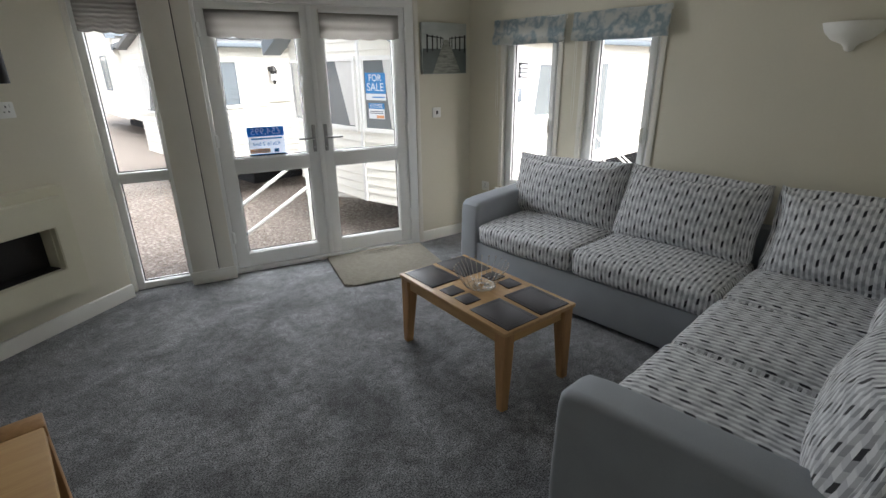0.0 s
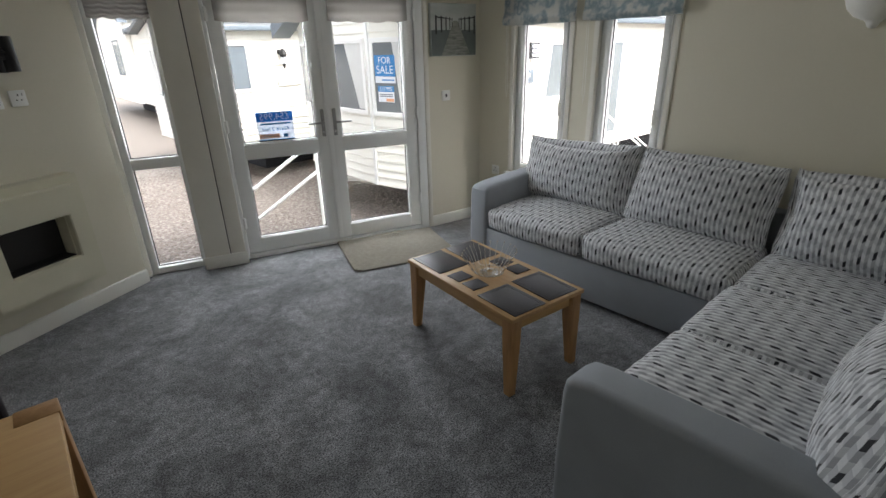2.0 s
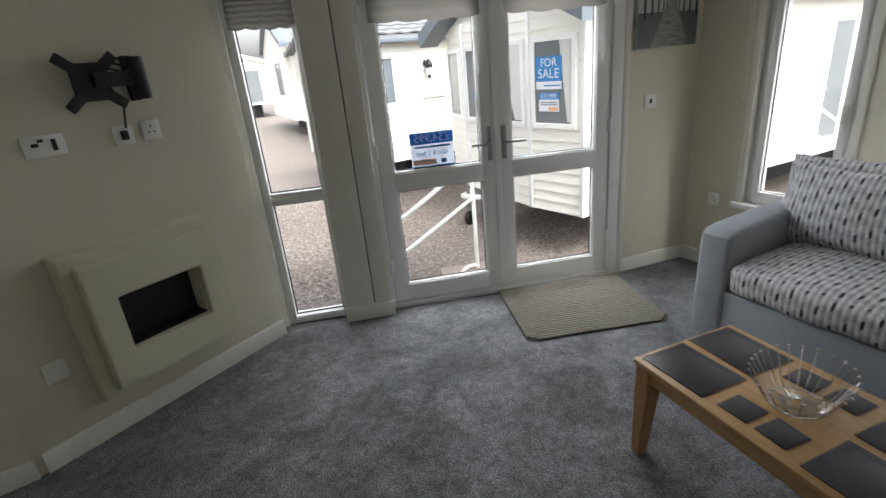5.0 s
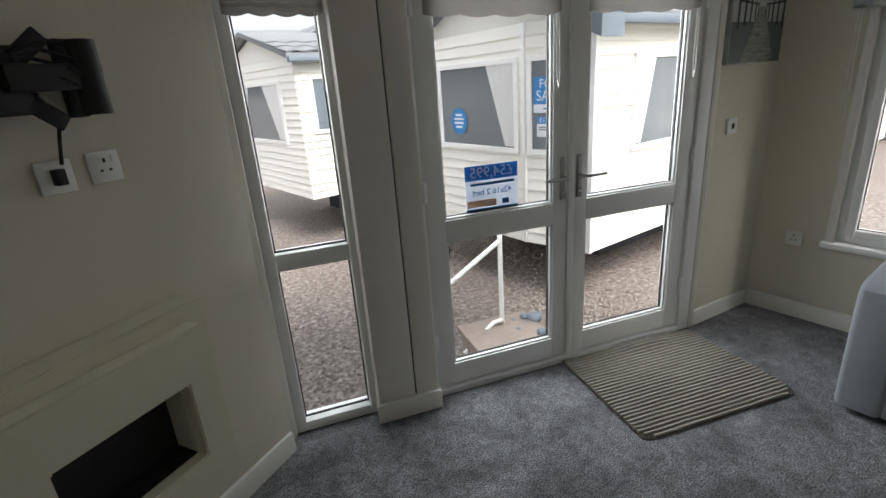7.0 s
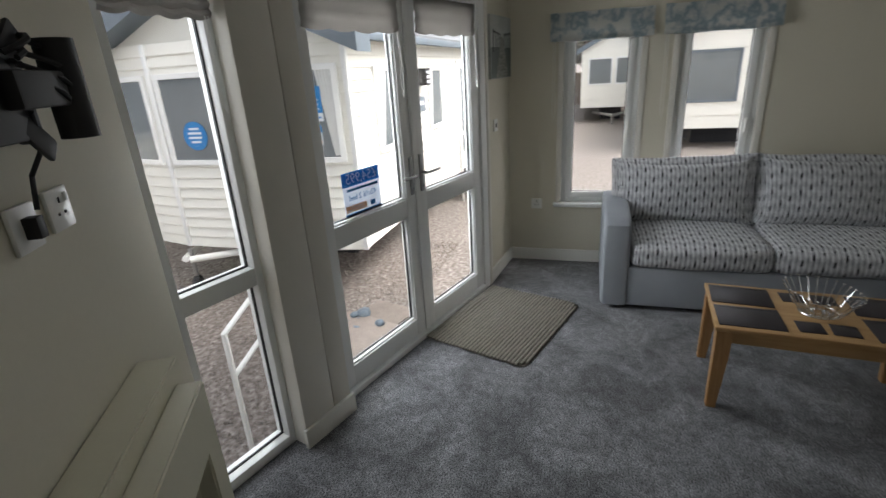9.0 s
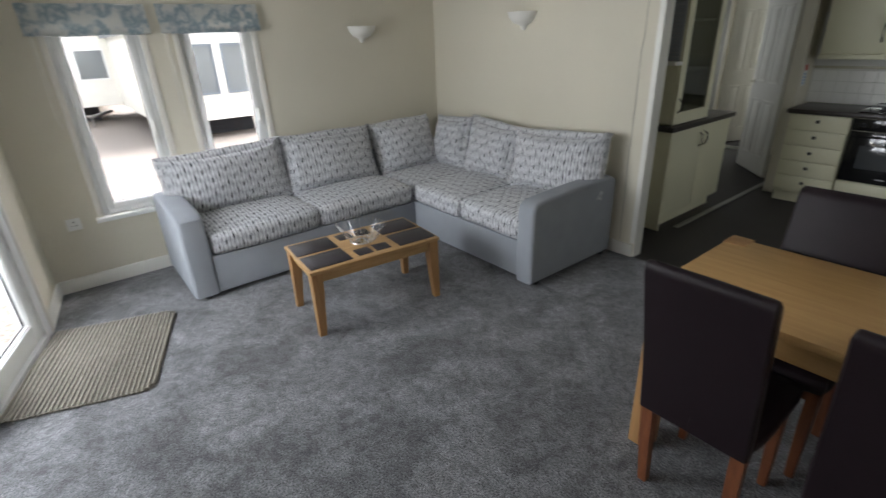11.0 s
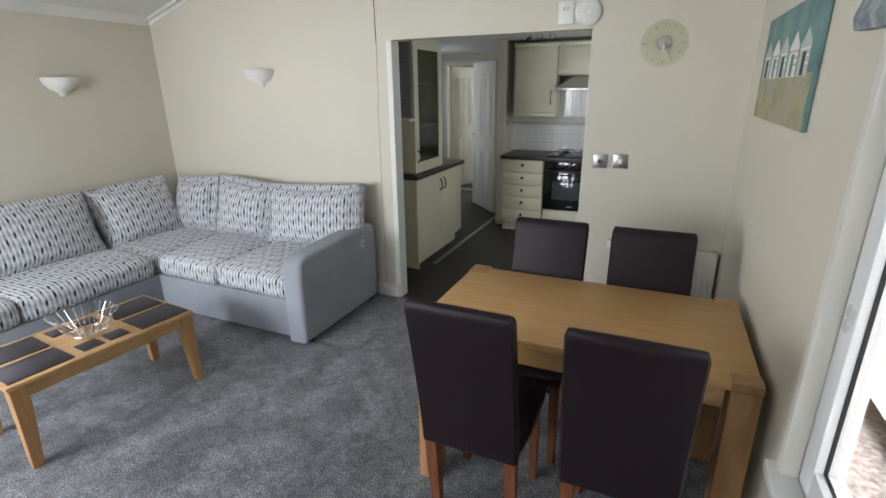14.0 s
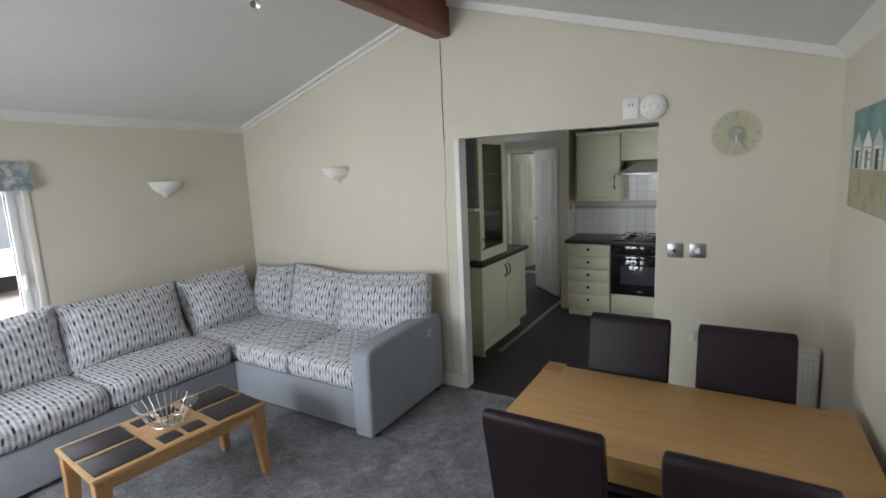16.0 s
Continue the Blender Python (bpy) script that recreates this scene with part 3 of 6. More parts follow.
def slope_z(u):
    return ceiling_at(1.711 + 0.958 * u) - 0.02


bm = bmesh.new()
for a, b in ((-2.3, -2.25), (-1.66, -1.56), (-0.85, -0.79), (-0.07, 0.01)):
    prism(bm, [(a, 2.06), (b, 2.06), (b, slope_z(b)), (a, slope_z(a))], 0.0, 0.09)
for a, b in ((-2.25, -1.66), (-1.56, -0.85), (-0.79, -0.07)):
    prism(bm, [(a, slope_z(a) - 0.09), (b, slope_z(b) - 0.09), (b, slope_z(b)), (a, slope_z(a))], 0.001, 0.089)
    box(bm, a, b, 0.001, 0.089, 2.06, 2.11)
part("window_frame", bm, UPVC, gable)
for a, b in ((-2.25, -1.66), (-1.56, -0.85), (-0.79, -0.07)):
    bm = bmesh.new()
    bm.faces.new([bm.verts.new((x, 0.045, z)) for x, z in ((a, 2.11), (b, 2.11), (b, slope_z(b) - 0.09), (a, slope_z(a) - 0.09))])
    ob = part("pane", bm, GLASS, gable)
    ob.visible_shadow = False


def pleated_blind(x0, x1, z0, z1, y, label, folds=3, depth=0.006):
    th = thing("window_blind", label, "blind", DOOR @ pose(0, 0, 0), group="blinds on the doors")
    bm = bmesh.new()
    n, cols = folds * 4, 24
    rows = []
    for i in range(n + 1):
        t = i / n
        row = []
        for j in range(cols + 1):
            c = j / cols
            sag = (0.010 * abs(math.sin(4 * math.pi * c)) + 0.004 * math.sin(5 * c + x0)) * (1 - t) ** 2
            off = -0.012 - depth * abs(math.sin(math.pi * folds * t)) - 0.002 * math.sin(9 * c + 4 * t)
            row.append(bm.verts.new((x0 + (x1 - x0) * c, y + off, z0 + (z1 - 0.025 - z0) * t - sag)))
        rows.append(row)
    for a, b in zip(rows, rows[1:]):
        for j in range(cols):
            bm.faces.new((a[j], a[j + 1], b[j + 1], b[j]))
    bmesh.ops.solidify(bm, geom=bm.faces[:], thickness=0.002)
    part("blind_fabric", bm, BLIND, th, "soft grey folded fabric")
    part("blind_rail", B((x0 - 0.004, x1 + 0.004, y - 0.030, y - 0.001, z1 - 0.027, z1), bevel=0.004), UPVC, th, "white head rail")
    bm = bmesh.new()
    x = x1 - 0.02
    tube(bm, [(x, y - 0.03, z0), (x + 0.004, y - 0.034, z0 - 0.25), (x - 0.004, y - 0.034, z0 - 0.31), (x - 0.014, y - 0.034, z0 - 0.25), (x - 0.012, y - 0.03, z0)], 0.0018, 6)
    part("blind_cord", bm, WHITE_PL, th, "thin white pull cord")
    return th


pleated_blind(-1.53, -0.90, 1.755, 1.955, -0.002, "raised soft grey blind on a door leaf")
pleated_blind(-0.76, -0.13, 1.755, 1.955, -0.002, "raised soft grey blind on a door leaf")
pleated_blind(-2.26, -1.915, 1.775, 2.04, -0.002, "grey pleated blind at the top of the sidelight", 9, 0.012)

# ---- side windows ----


def side_window(name, y_lo, y_hi, z_lo, z_hi, m, sash_w=0.045, handle=True):
    """Window in a wall along local x, room on local -y... built with the room on +Y side of local."""
    th = thing(name, "white plastic window with a tilting sash", "window", m, kind="structure")
    bm = bmesh.new()
    frame_boxes(bm, y_lo, y_hi, z_lo, z_hi, -0.10, -0.035, 0.045)
    part("window_frame", bm, UPVC, th)
    sash = part("sash", bmesh.new(), UPVC, th)
    bm = bmesh.new()
    frame_boxes(bm, y_lo + 0.04, y_hi - 0.04, z_lo + 0.04, z_hi - 0.04, -0.085, -0.022, sash_w)
    bm.to_mesh(sash.data)
    bm.free()
    shade_smooth(sash.data)
    g = 0.04 + sash_w
    pane("pane", y_lo + g, y_hi - g, z_lo + g, z_hi - g, -0.055, sash)
    bm = bmesh.new()
    frame_boxes(bm, y_lo + g - 0.001, y_hi - g + 0.001, z_lo + g - 0.001, z_hi - g + 0.001, -0.05, -0.042, 0.006, 0)
    part("gasket", bm, BLACK, sash, "black rubber glazing gasket")
    hb = bmesh.new()
    hx = y_lo + 0.062 if handle else y_hi - 0.062
    box(hb, hx - 0.01, hx + 0.01, -0.022, -0.012, z_lo + 0.5, z_lo + 0.56, 0.003)
    box(hb, hx - 0.008, hx + 0.008, -0.014, 0.012, z_lo + 0.53, z_lo + 0.63, 0.004)
    part("window_handle", hb, WHITE_PL, sash)
    bm = bmesh.new()
    w = 0.035
    box(bm, y_lo - w, y_lo + 0.004, -0.034, 0.010, z_lo - 0.002, z_hi + w, 0.003)
    box(bm, y_hi - 0.004, y_hi + w, -0.034, 0.010, z_lo - 0.002, z_hi + w, 0.003)
    box(bm, y_lo + 0.003, y_hi - 0.003, -0.034, 0.0095, z_hi - 0.004, z_hi + w, 0.003)
    part("architrave", bm, REVEAL, th)
    part("window_sill", B((y_lo - 0.05, y_hi + 0.05, -0.034, 0.035, z_lo - 0.03, z_lo + 0.003), bevel=0.004), UPVC, th)
    return th


WEST = pose(2.3, 0, 0, 0, 0, 90)
side_window("window_3", 2.575, 3.115, 0.50, 1.80, WEST)
side_window("window_4", 1.80, 2.34, 0.50, 1.80, WEST)
side_window("window_5", 1.86, 2.50, 0.62, 1.85, pose(-2.3, 0, 0, 0, 0, 90) @ Matrix.Diagonal((1, -1, 1, 1)), 0.075, False)


def roman_blind(x0, x1, z0, z1, m, group):
    th = thing("roman_blind", "raised roman blind with a blue leaf print", "blind", m, group=group)
    bm = bmesh.new()
    n = 26
    rows = []
    prof = [(0.030, z1), (0.034, z1 - 0.04), (0.036, z1 - 0.085), (0.050, z0 + 0.055), (0.058, z0 + 0.03), (0.052, z0 + 0.005), (0.036, z0 + 0.002),
            (0.044, z0 + 0.018), (0.030, z0 + 0.03)]
    rg = random.Random(int(x0 * 1000))
    ph = rg.uniform(0, 6)
    for d, z in prof:
        row = []
        for i in range(n + 1):
            x = x0 + (x1 - x0) * i / n
            sag = 0.006 * math.sin(math.pi * i / n) if z < z1 - 0.05 else 0
            row.append(bm.verts.new((x, d + 0.003 * math.sin(7 * i / n + ph), z - sag + 0.002 * math.sin(11 * i / n + ph))))
        rows.append(row)
    for a, b in zip(rows, rows[1:]):
        for i in range(n):
            bm.faces.new((a[i], a[i + 1], b[i + 1], b[i]))
    bmesh.ops.solidify(bm, geom=bm.faces[:], thickness=0.003)
    part("blind_fabric", bm, FLORAL, th)
    part("blind_rail", B((x0 + 0.004, x1 - 0.004, 0.002, 0.028, z1 - 0.03, z1 - 0.001), bevel=0.003), WHITE_PL, th)
    bm = bmesh.new()
    c = x1 - 0.02
    tube(bm, [(c, 0.02, z0 + 0.02), (c, 0.015, z0 - 0.5), (c - 0.012, 0.015, z0 - 0.56), (c - 0.022, 0.016, z0 - 0.5), (c - 0.014, 0.02, z0 + 0.02)], 0.0016, 6)
    part("blind_cord", bm, WHITE_PL, th, "thin white cord loop")
    return th


roman_blind(2.515, 3.21, 1.705, 1.893, WEST, "roman blinds")
roman_blind(1.75, 2.45, 1.705, 1.893, WEST, "roman blinds")
roman_blind(1.78, 2.58, 1.72, 1.92, pose(-2.3, 0, 0, 0, 0, 90) @ Matrix.Diagonal((1, -1, 1, 1)), "roman blinds")


# ---- corner sofa ----
def cushion(w, d, h, puff=0.03, r=0.06, seed=0, cuts=9, pillow=False):
    """A stuffed cushion, w wide, d deep, h high, resting on z = 0, with a UV map in metres."""
    bm = bmesh.new()
    bmesh.ops.create_cube(bm, size=2.0)
    bmesh.ops.subdivide_edges(bm, edges=bm.edges[:], cuts=cuts, use_grid_fill=True)
    uv = bm.loops.layers.uv.new("metres")
    for f in bm.faces:
        n = f.normal
        ax = max(range(3), key=lambda i: abs(n[i]))
        for lp in f.loops:
            x, y, z = lp.vert.co.x * w / 2, lp.vert.co.y * d / 2, lp.vert.co.z * h / 2
            lp[uv].uv = (x, y) if ax == 2 else ((x, z) if ax == 1 else (y, z))
    half = Vector((w / 2, d / 2, h / 2))
    off = Vector((seed * 3.1, seed * 1.7, 0.3))
    for v in bm.verts:
        c = v.co.copy()
        p = Vector((c.x * half.x, c.y * half.y, c.z * half.z))
        inner = Vector([max(-(half[i] - r), min(half[i] - r, p[i])) for i in range(3)])
        dlt = p - inner
        if dlt.length > 1e-6:
            p = inner + dlt.normalized() * min(dlt.length, r) if dlt.length > r else inner + dlt
        bx, by, bz = (1 - c.x ** 2), (1 - c.y ** 2), (1 - c.z ** 2)
        p.z += puff * c.z * bx * by
        p.y += puff * 0.8 * c.y * bx * bz
        p.x += puff * 0.4 * c.x * by * bz
        if pillow:
            # a scatter-back cushion: thick in the middle, thin and sharp at its seams, corners drawn out
            edge = max(0.0, bx) * max(0.0, bz)
            p.y *= 0.58 + 0.50 * edge ** 0.6
            p.x -= 0.022 * (1 - c.z ** 2) * c.x * abs(c.x)
            p.x += 0.024 * c.x ** 5 * c.z ** 4
            dip = 0.030 if c.z > 0 else 0.008
            p.z -= dip * math.copysign(abs(c.z) ** 2, c.z) * (1 - abs(c.x) ** 2.5)
            p.z += (0.034 if c.z > 0 else 0.004) * c.z * abs(c.x) ** 9
            p.z += 0.012 * math.sin(seed * 2.3) * c.x * (c.z + 1) / 2
            p.y += 0.012 * noise.noise(Vector((c.x * 1.6 + seed, c.z * 1.3, seed * 0.7)))
            # creases that run in from the drawn corners
            p.y -= 0.006 * math.sin(9 * (c.x - c.z) + seed) * abs(c.x * c.z) * (1 if c.y > 0 else -1)
        nz = noise.noise_vector(p * 5 + off)
        p += 0.009 * nz + 0.004 * noise.noise_vector(p * 14 + off)
        v.co = p + Vector((0, 0, half.z))
    return bm


sofa = thing("corner_sofa", "grey L-shaped corner sofa with dashed-pattern cushions", "sofa", pose(0, 0, 0.0))
bm = bmesh.new()
box(bm, 1.47, 2.27, 0.90, 2.63, 0.03, 0.30, 0.012)
part("base", bm, SUEDE, sofa)
part("base", B((0.19, 2.26, 0.03, 0.932, 0.03, 0.301), bevel=0.012), SUEDE, sofa)
part("back_panel", B((2.16, 2.272, 0.13, 2.64, 0.29, 0.64), bevel=0.03), SUEDE, sofa)
part("back_panel", B((0.19, 2.271, 0.028, 0.132, 0.29, 0.64), bevel=0.03), SUEDE, sofa)
for x, y in ((1.52, 2.7), (2.2, 2.7), (1.5, 0.98), (0.12, 0.88), (0.12, 0.12), (2.2, 0.12)):
    bm = bmesh.new()
    tube(bm, [(x, y, 0.0), (x, y, 0.04)], 0.022, 10)
    part("foot", bm, BLACK, sofa, "black plastic foot")


def arm(m, depth, width=0.165):
    """Sofa arm: local y runs to the front, top slopes a little and rolls over at the front."""
    bm = bmesh.new()
    prof = [(0.0, 0.03), (0.0, 0.60), (0.06, 0.635), (depth * 0.5, 0.63), (depth - 0.10, 0.616), (depth - 0.035, 0.604), (depth - 0.008, 0.578), (depth, 0.53), (depth + 0.008, 0.25), (depth + 0.004, 0.03)]
    a = [bm.verts.new((-width / 2, y, z)) for y, z in prof]
    b = [bm.verts.new((width / 2, y, z)) for y, z in prof]
    bm.faces.new(a)
    bm.faces.new(b[::-1])
    for i in range(len(prof)):
        j = (i + 1) % len(prof)
        bm.faces.new((a[i], b[i], b[j], a[j]))
    bmesh.ops.recalc_face_normals(bm, faces=bm.faces)
    es = [e for e in bm.edges if abs(e.verts[0].co.x - e.verts[1].co.x) < 1e-6]
    bmesh.ops.bevel(bm, geom=es, offset=0.026, segments=4, profile=0.5, affect='EDGES')
    return part("arm", bm, SUEDE, sofa, "rounded grey suede arm", m=m)


arm(pose(2.23, 2.707, 0, 0, 0, 90), 0.765, 0.17)
arm(pose(0.150, 0.06, 0, 0, 0, 0), 0.91, 0.15)


def seat(name, w, d, h, m, seed, puff=0.03, r=0.05, label=""):
    return part(name, cushion(w, d, h, puff, 0.095 if name == 'back_cushion' else r, seed, 12, name == 'back_cushion'), WEAVE, sofa, label, m=m)


# seat cushions: long side, corner, short side
seat("seat_cushion", 0.80, 0.62, 0.17, pose(1.765, 2.215, 0.295, 0, 0, -90), 1, 0.022, 0.045)
seat("seat_cushion", 0.86, 0.62, 0.17, pose(1.765, 1.385, 0.295, 0, 0, -90), 2, 0.022, 0.045)
seat("seat_cushion", 0.64, 0.72, 0.165, pose(1.79, 0.585, 0.295, 0, 0, 180), 3, 0.018, 0.045)
seat("seat_cushion", 0.605, 0.78, 0.17, pose(1.165, 0.55, 0.296, 0, 0, 180), 4, 0.022, 0.045)
seat("seat_cushion", 0.645, 0.78, 0.17, pose(0.540, 0.55, 0.296, 0, 0, 180), 5, 0.022, 0.045)
# back cushions lean on the back panels
seat("back_cushion", 0.94, 0.25, 0.48, pose(2.01, 2.275, 0.43, -14, 0, -90), 6, 0.03)
seat("back_cushion", 0.85, 0.24, 0.50, pose(1.975, 1.40, 0.43, -20, 1, -90), 7, 0.03)
seat("back_cushion", 0.66, 0.22, 0.51, pose(1.955, 0.61, 0.43, -21, -3, -95), 8, 0.03)
seat("back_cushion", 0.49, 0.22, 0.49, pose(1.80, 0.275, 0.435, -15, -1, 180), 9, 0.03)
seat("back_cushion", 0.61, 0.24, 0.50, pose(1.255, 0.275, 0.435, -16, 2, 178), 10, 0.03)
seat("back_cushion", 0.86, 0.25, 0.49, pose(0.50, 0.285, 0.445, -13, -2.5, 182), 11, 0.03)

# ---- coffee table ----
TABLE = pose(0.715, 1.88, 0, 0, 0, -5.5)
coffee = thing("coffee_table", "light wood coffee table with dark inlaid panels", "table", TABLE)


def tapered_leg(name, x, y, h, top, foot, sx, sy, mat, parent):
    """A square leg whose inner faces taper towards the foot."""
    bm = bmesh.new()
    t, f = top / 2, foot / 2
    vs = []
    for zz, s, ox, oy in ((0.0, f, sx * (t - f), sy * (t - f)), (h * 0.72, t * 0.96, 0, 0), (h, t, 0, 0)):
        vs.append([bm.verts.new((x + ox + a * s, y + oy + b * s, zz)) for a, b in ((-1, -1), (1, -1), (1, 1), (-1, 1))])
    for a, b in zip(vs, vs[1:]):
        for i in range(4):
            bm.faces.new((a[i], a[(i + 1) % 4], b[(i + 1) % 4], b[i]))
    bm.faces.new(vs[0][::-1])
    bm.faces.new(vs[-1])
    bmesh.ops.bevel(bm, geom=[e for e in bm.edges if abs(e.verts[0].co.z - e.verts[1].co.z) > 0.05], offset=0.004, segments=2, affect='EDGES')
    return part(name, bm, mat, parent)


LX, LY, LH = 0.245, 0.434, 0.43
part("tabletop", B((-LX, LX, -LY, LY, LH - 0.022, LH), bevel=0.005), PINE_TRIM, coffee)
STITCH = material("mat_stitching", (0.055, 0.045, 0.05), 0.6)


def table_mat(name, label, category, group, w, l, x, y, turn):
    """A leather-look mat with a stitched double border, lying on the coffee table."""
    th = thing(name, label, category, TABLE @ pose(x, y, LH, 0, 0, turn), group=group)
    part("mat_board", B((-w / 2, w / 2, -l / 2, l / 2, 0.0, 0.0045), bevel=0.0015), SLATE, th)
    for inset in ((0.014, 0.022) if w > 0.12 else (0.008,)):
        bm = bmesh.new()
        a, b = w / 2 - inset, l / 2 - inset
        for q in ((-a, a, -b, -b + 0.0014), (-a, a, b - 0.0014, b), (-a, -a + 0.0014, -b, b), (a - 0.0014, a, -b, b)):
            box(bm, *q, 0.0040, 0.0050)
        part("stitching", bm, STITCH, th)
    return th


for k, (x, y, t) in enumerate(((-0.117, 0.287, 1.0), (0.113, 0.290, -0.6), (-0.116, -0.290, 0.5), (0.114, -0.285, -1.2))):
    table_mat("placemat", "dark brown leather-look placemat on the coffee table", "placemat", "placemats on the coffee table", 0.200, 0.262, x, y, t)
for k, (x, y, t) in enumerate(((-0.150, 0.062, 2), (-0.148, -0.062, -2), (0.146, 0.066, 3), (0.150, -0.060, -1))):
    table_mat("coaster", "dark brown square leather-look coaster", "coaster", "coasters on the coffee table", 0.098, 0.098, x, y, t)
for sx in (-1, 1):
    part("apron", B((sx * 0.213 - 0.009, sx * 0.213 + 0.009, -0.37, 0.37, LH - 0.085, LH - 0.024), bevel=0.002), PINE_TRIM, coffee)
    part("apron", B((-0.19, 0.19, sx * 0.395 - 0.009, sx * 0.395 + 0.009, LH - 0.085, LH - 0.024), bevel=0.002), OAK, coffee)
    for sy in (-1, 1):
        tapered_leg("leg", sx * 0.205, sy * 0.392, LH - 0.024, 0.066, 0.042, sx, sy, OAK_Z, coffee)

# wire fruit bowl
bowl = thing("wire_bowl", "empty chrome wire fruit bowl on the coffee table", "bowl", TABLE @ pose(0.0, 0.0, LH, 0, 0, 20))
bm = bmesh.new()
for r, z in ((0.045, 0.006), (0.075, 0.012)):
    tube(bm, [(r * math.cos(a), r * math.sin(a), z) for a in [i * math.pi / 12 for i in range(25)]], 0.0026, 6)
part("base_ring", bm, CHROME, bowl)
for i in range(26):
    a = 2 * math.pi * i / 26
    bm = bmesh.new()
    prof = [(0.018, 0.010), (0.06, 0.009), (0.085, 0.020), (0.105, 0.045), (0.122, 0.080), (0.150, 0.120)]
    k = 1.0 + 0.12 * math.cos(2 * a)
    pts = [(r * k * math.cos(a), r * k * math.sin(a), z) for r, z in prof]
    tube(bm, pts, 0.0017, 5)
    ball(bm, pts[-1], 0.0048, 6)
    part("wire", bm, CHROME, bowl)

# ---- dining table and chairs ----
dining = thing("dining_table", "light oak dining table standing against the wall", "table", pose(-1.683, 1.332, 0))
DX, DY, DH = 0.583, 0.332, 0.755
bm = bmesh.new()
box(bm, -DX, DX, -DY + 0.0, DY, DH - 0.032, DH, 0.004)
part("tabletop", bm, OAK, dining)
for sx in (-1, 1):
    part("apron", B((sx * 0.530 - 0.011, sx * 0.530 + 0.011, -0.25, 0.25, DH - 0.115, DH - 0.032), bevel=0.002), OAK_Y, dining)
    part("apron", B((-0.49, 0.49, sx * 0.290 - 0.011, sx * 0.290 + 0.011, DH - 0.115, DH - 0.032), bevel=0.002), OAK, dining)
    for sy in (-1, 1):
        cx, cy = sx * (DX - 0.041), sy * (DY - 0.041)
        part("leg", B((cx - 0.043, cx + 0.043, cy - 0.043, cy + 0.043, 0.0, DH - 0.031), bevel=0.004), OAK_Z, dining)
        part("leg_cap", B((cx - 0.0445, cx + 0.0445, cy - 0.0445 + sy * 0.02, cy + 0.0445 - (0.02 if sy > 0 else -0.02) * 0 , DH - 0.03, DH + 0.0015), bevel=0.003), OAK_Z, dining, "end grain of the leg set into the corner")


